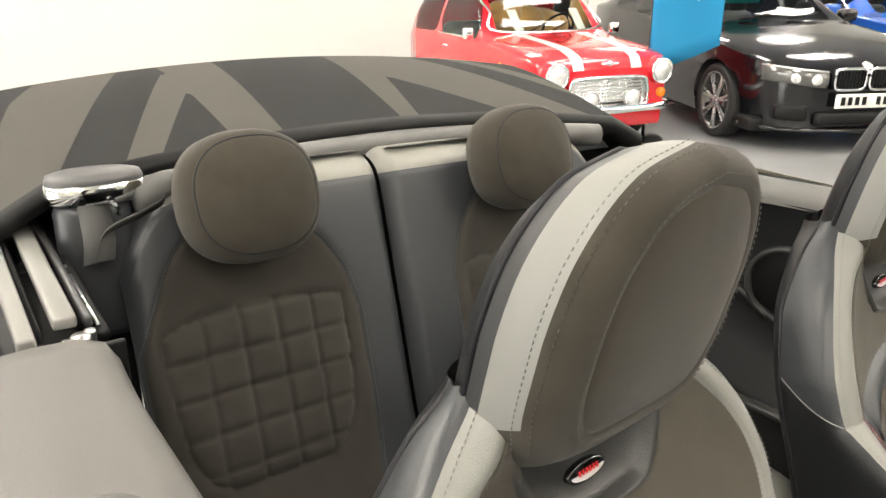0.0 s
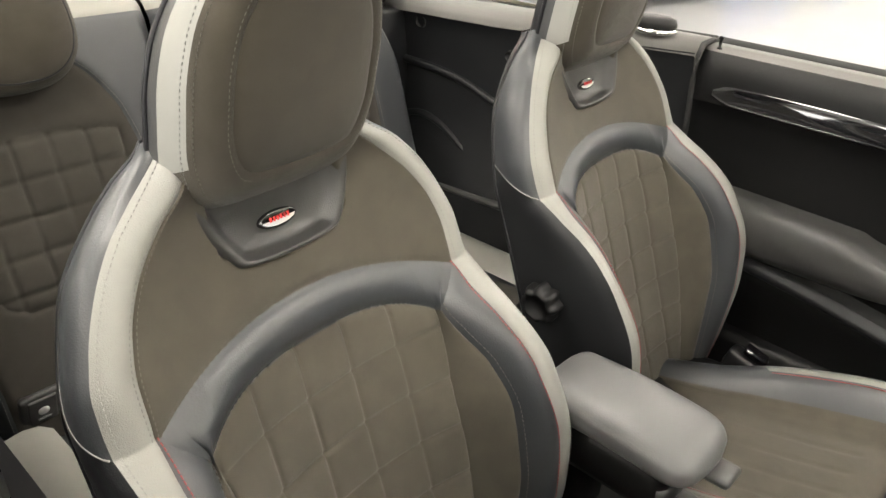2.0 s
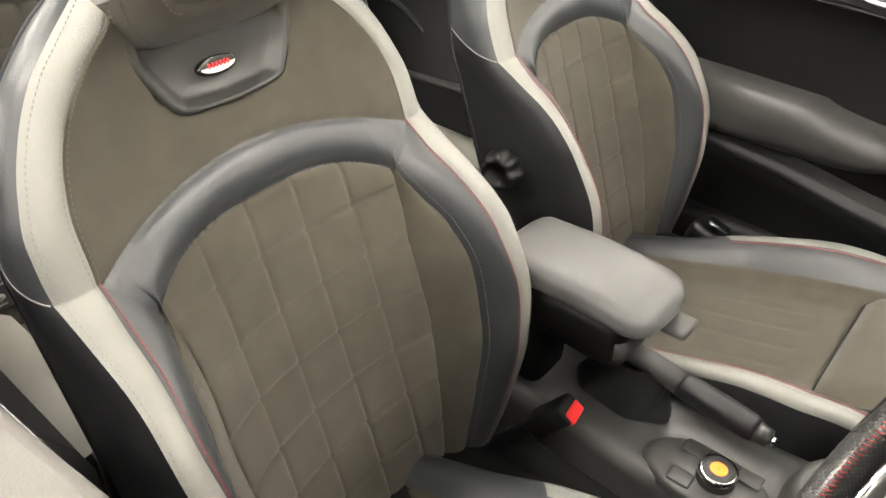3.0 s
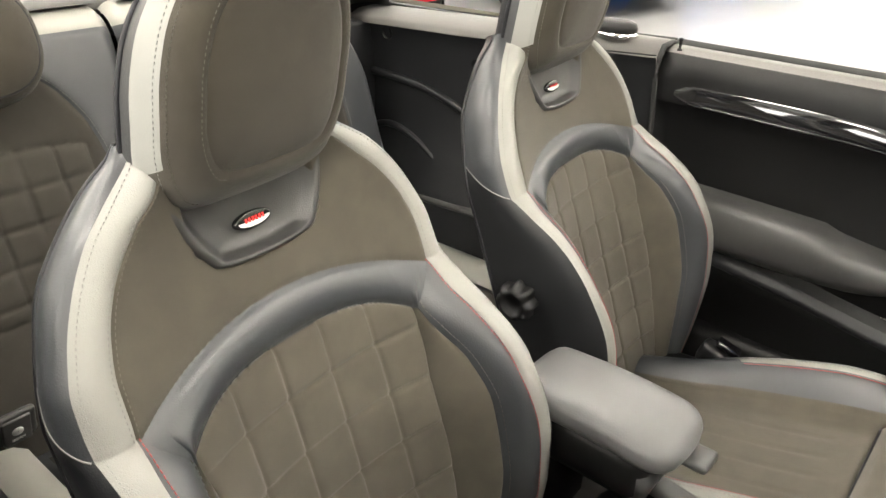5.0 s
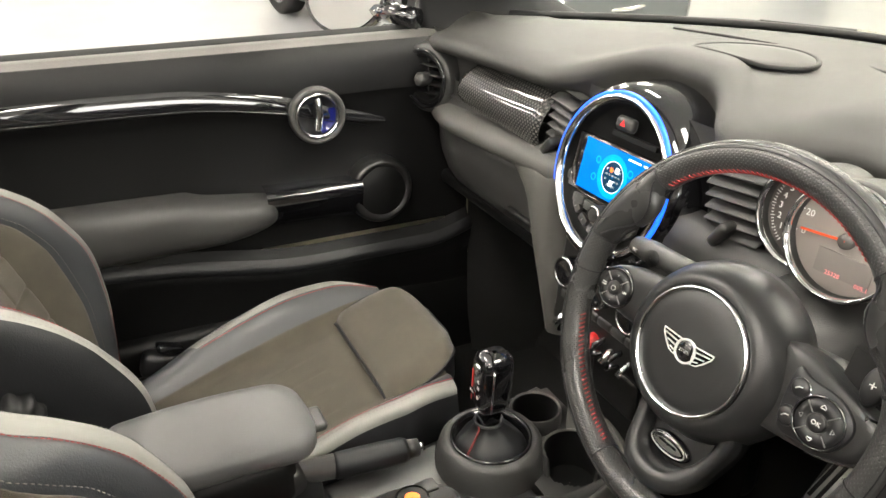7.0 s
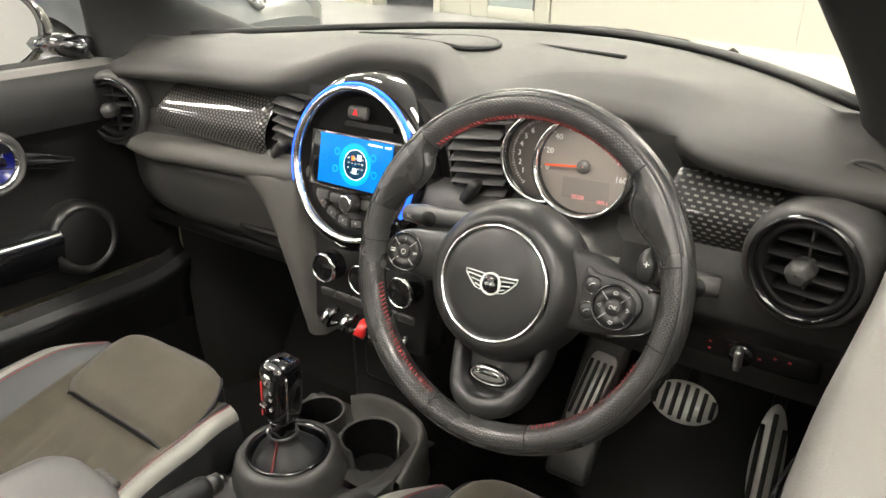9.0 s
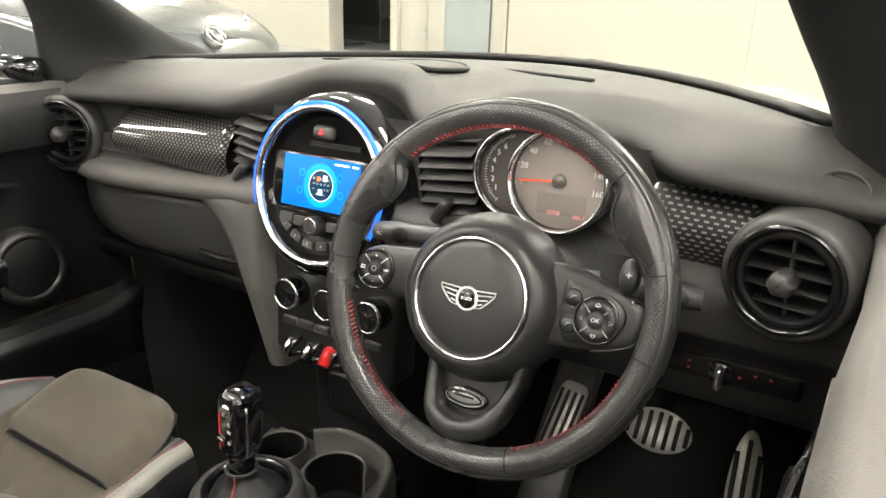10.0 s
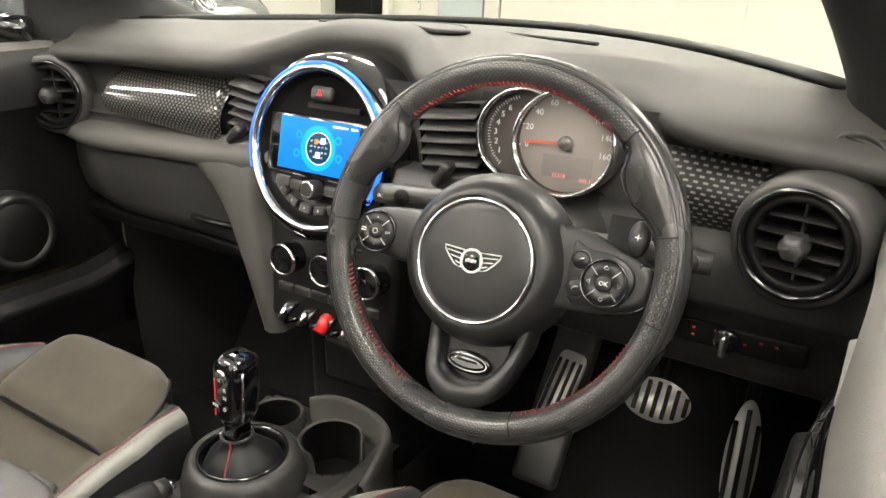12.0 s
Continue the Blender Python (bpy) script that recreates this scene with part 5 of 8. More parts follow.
def steering_wheel():
    t = thing("steering_wheel", "black leather sports steering wheel with red stitching and three spokes", "steering wheel")
    t.matrix_basis = pose(0.3477, 0.385, 0.8624, 69.8, 0, 3.1)
    cx, cy = -0.010, -0.0145

    def lobe(d):
        """How far the thumb rest swells inwards at an angle in degrees."""
        d = d % 360
        d = 180 - d if d < 90 else d
        return interp(d, [(130, 0.0), (136, 0.10), (142, 0.88), (147, 1.0), (153, 0.86), (160, 0.40), (168, 0.08), (174, 0.0)]) if 90 < d < 180 else 0.0

    def rim_pt(a, b):
        """a round the wheel from the right, b round the section: 0 outside, 90 front, 180 inside."""
        g = lobe(math.degrees(a))
        c, s = math.cos(b), math.sin(b)
        rr = 0.0153 + (0.0185 * g if c < 0 else 0.0)
        zz = 0.0165 * s * (1.0 - 0.18 * g * max(0.0, -c)) + (0.0035 * g if c < 0 and s > 0 else 0.0) * s
        # a crease where the outer band meets the cover
        zz -= 0.0010 * math.exp(-((math.degrees(b) - 68) / 5) ** 2)
        x = 0.1732 + rr * c
        return Vector((x * math.cos(a), x * math.sin(a), zz))

    def cover(name, a0, a1, b0, b1, material, label):
        na, nb = max(4, int((a1 - a0) / 1.5)), max(4, int((b1 - b0) / 7))
        verts, faces, uvs = [], [], []
        for i in range(na + 1):
            for j in range(nb + 1):
                a, b = radians(a0 + (a1 - a0) * i / na), radians(b0 + (b1 - b0) * j / nb)
                verts.append(rim_pt(a, b))
                uvs.append((a * 0.165, b * (0.0155 + 0.008 * lobe(math.degrees(a)))))
        for i in range(na):
            for j in range(nb):
                k = i * (nb + 1) + j
                faces.append((k, k + nb + 1, k + nb + 2, k + 1))
        me = bpy.data.meshes.new(name)
        me.from_pydata(verts, [], faces)
        layer = me.uv_layers.new(name="cover")
        for lp in me.loops:
            layer.data[lp.index].uv = uvs[lp.vertex_index]
        me.polygons.foreach_set("use_smooth", [True] * len(me.polygons))
        me.materials.append(material)
        ob = new(name, me)
        ob.parent = t
        ob["label"] = label
        return ob

    perf = dotted("perforated_leather", (0.034, 0.0338, 0.0335), 0.28, 0.0046)
    smooth_l = mat("smooth_wheel_leather", (0.026, 0.026, 0.026), 0.27, spec=0.6, grain=0.12, grain_scale=620)
    cover("rim_band", 0, 360, -122, 68, smooth_l, "smooth leather outer band of the rim")
    for a0, a1 in ((46, 134), (166, 250), (250, 290), (290, 374)):
        cover("rim_cover", a0, a1, 68, 238, perf, "perforated leather rim cover")
    for a0, a1 in ((14, 46), (134, 166)):
        cover("thumb_rest", a0, a1, 68, 238, smooth_l, "smooth leather thumb rest")
    for a in (46, 134, 166, 14, 250, 290, 348, 180):
        part("rim_seam", bm_tube([rim_pt(radians(a), radians(b)) for b in range(68, 232, 8)], 0.0008, 6), PIPING, t)
    part("rim_seam", bm_tube([rim_pt(2 * math.pi * i / 180, radians(68)) for i in range(180)], 0.0007, 6, closed=True), PIPING, t)
    part("rim_seam", bm_tube([rim_pt(2 * math.pi * i / 180, radians(44)) for i in range(180)], 0.0005, 6, closed=True), PIPING, t)
    # stitched edge of the thumb rests
    for a0, a1 in ((15, 45), (135, 165)):
        part("thumb_stitching", stitches([rim_pt(radians(a0 + (a1 - a0) * i / 40), radians(118 + 40 * math.sin(math.pi * i / 40))) for i in range(41)], 0.003, 0.002, r=0.0004, lift=(0, 0, 0.0006)), PIPING, t)
        part("thumb_seam", bm_tube([rim_pt(radians(a0 + (a1 - a0) * i / 40), radians(114 + 40 * math.sin(math.pi * i / 40))) for i in range(41)], 0.0009, 6), PIPING, t)
    # red stitching along the inner edge
    for a0, a1 in ((52, 133), (197, 248), (292, 340)):
        bm = bmesh.new()
        cnt = int((a1 - a0) / 1.7)
        for i in range(cnt):
            a = radians(a0 + (a1 - a0) * i / cnt)
            p, q = rim_pt(a, radians(172)), rim_pt(a + 0.014, radians(150))
            bm = bm_tube([p, (p + q) / 2 - p.normalized() * 0.0012, q], 0.00085, 4, bm)
        part("red_stitching", bm, RIM_THREAD, t, "red stitching")
    # hub: a rounded cone with a chrome ring and a flat cap
    n = 80
    rows = [[(cx + r * math.cos(a) * (1 + 0.03 * abs(math.cos(a))), cy + r * math.sin(a) * (1.0 if math.sin(a) < 0 else 1.03), z) for a in [2 * math.pi * i / n for i in range(n)]]
            for r, z in ((0.070, -0.070), (0.085, -0.055), (0.0875, -0.036), (0.085, -0.018), (0.0795, -0.004), (0.0735, 0.005), (0.0680, 0.0095), (0.0635, 0.0108), (0.0615, 0.0098))]
    part("hub", bm_grid(rows, close_u=True), HUB_BLACK, t, "matt black hub cover")
    hm = Matrix.Translation((cx, cy, 0))
    part("hub_ring", bm_lathe([(0.0622, 0.0085), (0.0620, 0.0122), (0.0606, 0.0138), (0.0590, 0.0136), (0.0578, 0.0115), (0.0574, 0.009)], 96, hm), CHROME, t, "chrome hub ring")
    part("hub_cap", bm_lathe([(0.0580, 0.0098), (0.0560, 0.0112), (0.045, 0.0126), (0.025, 0.0136), (0.001, 0.0140)], 80, hm), HUB_BLACK, t, "matt black hub cap")
    # winged emblem as plain shapes
    em = part("emblem_disc", bm_lathe([(0.0120, 0.0130), (0.0120, 0.0162), (0.0108, 0.0170), (0.0100, 0.0155), (0.001, 0.0156)], 40, hm), EMBLEM, t, "silver emblem disc")
    part("emblem_core", bm_lathe([(0.0100, 0.0156), (0.009, 0.0162), (0.001, 0.0164)], 32, hm), PIANO, em)
    part("emblem_bar", bm_box(0.0120, 0.0030, 0.0010, (cx, cy, 0.0167), 0.0004, 1), SATIN, em, smooth=False)
    for s in (-1, 1):
        wing = [(0.0085, 0.0092), (0.0300, 0.0105), (0.0290, 0.0065), (0.0235, 0.0000), (0.0170, -0.0062), (0.0105, -0.0082)]
        rim = [Vector((cx + s * x, cy + y, 0.0160)) for x, y in wing]
        part("wing_edge", bm_tube(rim, 0.0008, 6, closed=True), EMBLEM, em)
        plate = bmesh.new()
        plate.faces.new([plate.verts.new(p - Vector((0, 0, 0.0006))) for p in (rim if s < 0 else rim[::-1])])
        part("wing_field", plate, PIANO, em, smooth=False)
        for j in range(3):
            x1 = (0.0270, 0.0225, 0.0170)[j]
            y = (0.0062, 0.0014, -0.0034)[j]
            part("wing_bar", bm_tube([(cx + s * 0.0115, cy + y - 0.0012, 0.0162), (cx + s * x1, cy + y + 0.0006, 0.0162)], 0.0007, 6), EMBLEM, em)

    def pad(sp, x, y, z, r, tilt):
        mm = Matrix.Translation((x, y, z)) @ Matrix.Rotation(tilt, 4, "Y") @ Matrix.Scale(r / 0.0275, 4)
        part("button_ring", bm_lathe([(0.0285, -0.008), (0.0285, 0.001), (0.0270, 0.0035), (0.0252, 0.002), (0.0248, -0.001)], 48, mm), PIANO, sp)
        part("button_pad", bm_lathe([(0.0246, -0.001), (0.0235, 0.0035), (0.018, 0.0045), (0.0115, 0.0040), (0.0105, 0.002)], 48, mm), BUTTON, sp, "round button pad")
        part("button_edge", bm_lathe([(0.0098, 0.0015), (0.0105, 0.0045), (0.0113, 0.0042)], 32, mm), PLASTIC_MID, sp)
        part("centre_button", bm_lathe([(0.0098, 0.002), (0.0095, 0.0056), (0.008, 0.0064), (0.001, 0.0062)], 28, mm), BUTTON, sp)
        for k in range(4):
            part("pad_split", bm_box(0.0125, 0.0011, 0.0012, m=mm @ Matrix.Rotation(math.pi / 4 + k * math.pi / 2, 4, "Z") @ Matrix.Translation((0.0178, 0, 0.0044))), SATIN, sp, smooth=False)
        return mm

    # left spoke: a tapered arm that ends in a round pod
    rows = []
    for i in range(25):
        q = i / 24
        x = -0.050 - 0.112 * q
        top = interp(q, [(0, 0.026), (0.3, 0.0245), (0.6, 0.022), (0.8, 0.019), (0.92, 0.012), (1, -0.004)])
        bot = interp(q, [(0, -0.040), (0.25, -0.0355), (0.6, -0.034), (0.8, -0.031), (0.92, -0.024), (1, -0.008)])
        zf = interp(q, [(0, -0.008), (0.3, -0.015), (0.7, -0.015), (1, -0.004)])
        mid, hh = (top + bot) / 2, (top - bot) / 2
        rows.append([(x, mid + hh * math.copysign(abs(math.cos(b)) ** 0.55, math.cos(b)), zf - 0.018 + 0.018 * math.copysign(abs(math.sin(b)) ** 0.45, math.sin(b))) for b in [2 * math.pi * k / 28 for k in range(28)]])
    sp = part("spoke", bm_grid(rows, close_u=True, cap=True), HUB_BLACK, t, "dark spoke with a round button pad")
    mm = pad(sp, -0.1375, -0.0075, -0.0125, 0.0218, 0.12)
    for txt, dx, dy in (("+", 0, 0.0178), ("-", 0, -0.0178), ("LIM", 0.0178, 0.0)):
        lettering("mark", txt, 0.0062 if len(txt) < 3 else 0.0048, mm @ Matrix.Translation((dx, dy, 0.0048)), MARK, sp)
    part("mark_bar", bm_box(0.007, 0.0016, 0.0004, m=mm @ Matrix.Translation((-0.0178, 0.0016, 0.0046))), MARK, sp, smooth=False)
    part("mark_bar", bm_box(0.007, 0.0016, 0.0004, m=mm @ Matrix.Translation((-0.0178, -0.0016, 0.0046))), MARK, sp, smooth=False)
    part("power_mark", bm_lathe([(0.0030, 0.0065), (0.0038, 0.0065)], 20, mm), MARK, sp)
    part("pod_rim", bm_tube([(-0.150 + 0.030 * math.cos(a) * 0.55, -0.006 + 0.027 * math.sin(a), -0.0070) for a in [math.pi / 2 + math.pi * k / 20 for k in range(21)]], 0.0022, 8), PIANO, sp)
    # right spoke: an angular pod with a raised face
    out = [(0.060, 0.036), (0.0844, 0.0345), (0.110, 0.0265), (0.140, 0.0165), (0.1555, 0.0080), (0.1585, -0.004), (0.1555, -0.018), (0.146, -0.029), (0.118, -0.0385), (0.092, -0.042), (0.060, -0.044)]
    ring = smooth_path([(x, y, 0) for x, y in out], 4)
    rows = []
    for sc, z in ((0.94, -0.046), (1.0, -0.036), (1.0, -0.020), (0.985, -0.0135), (0.95, -0.0105), (0.80, -0.0095), (0.4, -0.0095), (0.02, -0.0095)):
        rows.append([(0.105 + (p.x - 0.105) * sc, -0.005 + (p.y + 0.005) * sc, z) for p in ring])
    sp = part("spoke", bm_grid(rows, close_u=True), HUB_BLACK, t, "dark angular spoke pod with control buttons")
    part("pod_edge", bm_tube([Vector((p.x, p.y, -0.0145)) for p in ring[16:34]], 0.0016, 8), PIANO, sp, "gloss black pod edge")
    face = smooth_path([(x, y, 0) for x, y in ((0.079, 0.021), (0.094, 0.019), (0.122, 0.016), (0.139, 0.004), (0.140, -0.012), (0.128, -0.030), (0.105, -0.034), (0.082, -0.030))], 4, closed=True)
    part("button_plate", bm_grid([[(0.110 + (p.x - 0.110) * s, -0.006 + (p.y + 0.006) * s, z) for p in face] for s, z in ((1.0, -0.011), (0.985, -0.0070), (0.95, -0.0062), (0.02, -0.0062))], close_u=True), BUTTON, sp, "black button plate")
    part("bright_face", bm_grid([[(0.1405 + 0.006 * w + 0.004 * math.cos(h * 1.2), -0.003 + 0.017 * h, -0.0098 - 0.0035 * w * w) for h in [-1 + k / 8 for k in range(17)]] for w in (0.0, 0.5, 1.0, 1.6, 2.2)]), PIANO, sp, "gloss black outer face")
    mm = pad(sp, 0.1145, -0.0100, -0.0065, 0.0222, 0.05)
    lettering("mark", "OK", 0.0072, mm @ Matrix.Translation((0, 0, 0.0066)), MARK, sp)
    for dy in (1, -1):
        part("arrow_mark", bm_tube([mm @ Vector((x, dy * y, 0.0050)) for x, y in ((-0.0026, 0.0165), (0.0026, 0.0165), (0.0026, 0.0180), (0.0, 0.0205), (-0.0026, 0.0180))], 0.00035, 4, closed=True), MARK, sp)
    for dx in (1, -1):
        part("arrow_mark", bm_tube([mm @ Vector((dx * x, y, 0.0050)) for x, y in ((0.0160, -0.0026), (0.0160, 0.0026), (0.0195, 0.0))], 0.00035, 4, closed=True), MARK, sp)
    for dx, dy in ((0.0895, 0.0070), (0.0885, -0.0195)):
        bt = part("small_button", bm_lathe([(0.0085, -0.012), (0.0083, -0.0015), (0.0066, 0.0005), (0.001, 0.0008)], 28, Matrix.Translation((dx, dy, -0.0045))), BUTTON, sp)
        part("button_bezel", bm_lathe([(0.0100, -0.006), (0.0099, -0.0022), (0.0088, -0.0012)], 28, Matrix.Translation((dx, dy, -0.0045))), CHROME, bt)
        part("button_mark", bm_tube([(dx - 0.0030, dy - 0.0012, -0.0034), (dx, dy + 0.0016, -0.0034), (dx + 0.0030, dy + 0.0020, -0.0034)], 0.0006, 5), MARK, bt)
    # lower spoke: a broad U with a black inlay and an oval badge
    path = smooth_path([(-0.040, -0.062, -0.022), (-0.039, -0.085, -0.023), (-0.036, -0.110, -0.020), (-0.031, -0.130, -0.015), (-0.019, -0.143, -0.010), (0.003, -0.149, -0.008), (0.026, -0.142, -0.010), (0.041, -0.125, -0.015), (0.050, -0.105, -0.020), (0.056, -0.085, -0.023), (0.058, -0.062, -0.022)], 8)
    rows = []
    for i, p in enumerate(path):
        d = path[min(i + 1, len(path) - 1)] - path[max(i - 1, 0)]
        nx, ny = -d.y / math.hypot(d.x, d.y), d.x / math.hypot(d.x, d.y)
        q = abs(2 * i / (len(path) - 1) - 1)
        wd = interp(q, [(0, 0.0125), (0.3, 0.0105), (0.55, 0.0075), (1, 0.0065)])
        rows.append([(cx + p.x + nx * wd * c, p.y + ny * wd * c, p.z + 0.012 * e) for c, e in ((1.1, -1.4), (1.1, -0.3), (1.0, 0.45), (0.75, 0.85), (0.3, 1), (-0.3, 1), (-0.75, 0.85), (-1.0, 0.45), (-1.1, -0.3), (-1.1, -1.4))])
    part("lower_spoke", bm_grid(rows, close_u=True, cap=True), HUB_BLACK, t, "dark forked lower spoke")
    rows = [[(cx + x * interp(q, [(0, 0.043), (0.5, 0.038), (0.8, 0.030), (1, 0.016)]), -0.070 - 0.070 * q, -0.030 + 0.004 * q) for x in (-1, -0.5, 0, 0.5, 1)] for q in [i / 12 for i in range(13)]]
    low = part("spoke_inlay", bm_grid(rows), BUTTON, t, "black inlay")
    ov = lambda sx, sy, z: [(cx + sx * math.cos(a), -0.119 + sy * math.sin(a), z) for a in [2 * math.pi * i / 40 for i in range(40)]]
    part("badge_rim", bm_grid([ov(0.0255, 0.0112, -0.034), ov(0.0255, 0.0112, -0.0215), ov(0.0235, 0.0095, -0.0205), ov(0.001, 0.001, -0.0203)], close_u=True), PIANO, low, "small oval badge")
    part("badge_line", bm_tube(ov(0.0215, 0.0082, -0.0202), 0.0007, 6, closed=True), SATIN, low)
    lens = lambda sx, sy, z: [(cx + sx * math.cos(a), -0.119 + sy * math.sin(a) * abs(math.sin(a)) ** 0.4, z) for a in [2 * math.pi * i / 40 for i in range(40)]]
    part("badge_field", bm_grid([lens(0.0185, 0.0048, -0.0199), lens(0.001, 0.0005, -0.0197)], close_u=True), SATIN, low, "silver badge field")
    part("badge_bar", bm_box(0.022, 0.0022, 0.0006, (cx, -0.1172, -0.0194)), BLACK, low, smooth=False)
    # gear paddles behind the rim
    for s in (1,):
        pd = part("paddle", bm_grid([[(s * (0.122 + 0.020 * u), 0.024 + 0.030 * v, -0.030 - 0.004 * abs(u)) for u in (-1, -0.8, 0, 0.8, 1)] for v in (-1, -0.85, 0, 0.85, 1)]), BLACK, t, "black gear paddle")
        cap = part("paddle_button", bm_lathe([(0.0125, -0.020), (0.0125, -0.013), (0.0110, -0.011), (0.001, -0.0108)], 28, Matrix.Translation((s * 0.1345, 0.0355, -0.004)) @ Matrix.Diagonal((0.75, 1.35, 1, 1))), BUTTON, pd, "black paddle button")
        lettering("paddle_mark", "+" if s > 0 else "-", 0.012, Matrix.Translation((s * 0.1345, 0.0360, -0.0146)), MARK, cap)
    return t


steering_wheel()


def console():
    t = thing("centre_console", "black centre console with two cup holders and a gear surround", "centre console")
    # main tray
    rows = []
    for k in range(40):
        y = -0.10 + 0.62 * k / 39
        zt = interp(y, [(-0.10, 0.435), (0.20, 0.438), (0.30, 0.440), (0.40, 0.440), (0.50, 0.450), (0.60, 0.47)])
        well = interp(y, [(0.40, 0.0), (0.415, 0.05), (0.60, 0.05)])
        hw = interp(y, [(-0.10, 0.075), (0.2, 0.085), (0.35, 0.100), (0.45, 0.128), (0.60, 0.130)])
        rows.append([(-hw, y, 0.20), (-hw, y, zt - 0.02), (-hw + 0.008, y, zt), (-hw + 0.02, y, zt + 0.004), (-hw + 0.03, y, zt - 0.004 - well), (0, y, zt - 0.008 - well), (hw - 0.03, y, zt - 0.004 - well), (hw - 0.02, y, zt + 0.004), (hw - 0.008, y, zt), (hw, y, zt - 0.02), (hw, y, 0.20)])
    part("tray", bm_grid(rows), PLASTIC_MID, t, "moulded black console tray")
    for x, y, z, r, cut in ((-0.0615, 0.4795, 0.465, 0.0415, None), (0.055, 0.472, 0.470, 0.047, (275, 18))):
        # a tube with a rounded lip; one is cut open towards the seats
        prof = [(r + 0.003, -0.10), (r + 0.002, -0.004), (r, 0.002), (r - 0.002, 0.003), (r - 0.004, 0.0), (r - 0.006, -0.045), (r - 0.009, -0.066)]
        n = 72
        rows = []
        for rr, h in prof:
            row = []
            for k in range(n):
                a = 360.0 * k / n
                d = 0.0
                if cut and h > -0.05:
                    e = min((a - cut[0]) % 360, (cut[1] - a) % 360)
                    if (a - cut[0]) % 360 < (cut[1] - cut[0]) % 360:
                        d = -0.050 * min(1.0, e / 8.0) - 0.012
                row.append((x + rr * math.cos(radians(a)), y + rr * math.sin(radians(a)), z + h + d))
            rows.append(row)
        cup = part("cup_holder", bm_grid([rows[0], rows[1], rows[2]], close_u=True), PLASTIC_MID, t, "deep black cup holder")
        # highlight on the lip and shade inside the cup are put into the colours
        part("cup_lip", bm_grid(rows[2:5], close_u=True), SOFT_TRIM, cup, "rounded grey lip")
        part("cup_inside", bm_grid(rows[4:], close_u=True), BLACK, cup, "black lining")
        part("cup_floor", bm_lathe([(r - 0.008, -0.064), (0.02, -0.066), (0.001, -0.066)], 40, Matrix.Translation((x, y, z))), BLACK, cup)
    # wall behind the cups, open into the tray
    crest = smooth_path([(-0.022, 0.515, 0), (-0.006, 0.533, 0), (0.015, 0.541, 0), (0.050, 0.541, 0), (0.090, 0.531, 0), (0.118, 0.512, 0), (0.128, 0.480, 0), (0.134, 0.43, 0)], 6)
    rows = []
    for dx, h in ((0.016, 0.40), (0.014, 0.470), (0.010, 0.483), (0.006, 0.486), (0.002, 0.484), (0.0, 0.478), (-0.003, 0.445), (-0.016, 0.437)):
        row = []
        for k, p in enumerate(crest):
            d = (crest[min(k + 1, len(crest) - 1)] - crest[max(k - 1, 0)]).normalized()
            fall = 0.034 * max(0.0, (0.520 - p.y) / 0.09) if p.x > 0.1 else 0.0
            row.append((p.x - d.y * dx, p.y + d.x * dx, max(0.400, h - (fall if h > 0.44 else 0.0))))
        rows.append(row)
    part("tray_wall", bm_grid(rows), SOFT_TRIM, t, "low curved tray wall")
    # floor round the cups, open over them
    floor_bm = bm_grid([[(-0.125 + 0.25 * a / 60, 0.40 + 0.145 * b / 36, 0.441) for a in range(61)] for b in range(37)])
    holes = [f for f in floor_bm.faces if min(math.hypot(f.calc_center_median().x + 0.0615, f.calc_center_median().y - 0.4795) - 0.0405, math.hypot(f.calc_center_median().x - 0.055, f.calc_center_median().y - 0.472) - 0.0455) < 0]
    bmesh.ops.delete(floor_bm, geom=holes, context="FACES")
    part("tray_floor", floor_bm, PLASTIC_MID, t)
    # controller on the tray
    c = part("controller_plate", bm_lathe([(0.001, 0.008), (0.055, 0.007), (0.062, 0.002), (0.064, -0.01)], 40, Matrix.Translation((0.035, 0.205, 0.442)) @ Matrix.Diagonal((0.8, 1.35, 1, 1))), PLASTIC_MID, t, "oval control plate")
    kb = part("controller_knob", bm_lathe([(0.025, 0.0), (0.025, 0.016), (0.022, 0.019), (0.001, 0.0195)], 36, Matrix.Translation((0.035, 0.215, 0.449))), PLASTIC, c)
    part("knob_ring", bm_lathe([(0.0255, 0.012), (0.0245, 0.0195), (0.0215, 0.0198)], 36, Matrix.Translation((0.035, 0.215, 0.449))), CHROME, kb)
    part("knob_light", bm_lathe([(0.011, 0.0199), (0.001, 0.0203)], 24, Matrix.Translation((0.035, 0.215, 0.449))), SCREEN_ORANGE, kb)
    for dx, dy in ((-0.028, -0.035), (0.028, -0.03), (-0.028, 0.04), (0.028, 0.045)):
        part("menu_button", bm_box(0.024, 0.030, 0.006, (0.035 + dx, 0.21 + dy, 0.450), 0.002), PLASTIC_MID, c)
    return t


console()


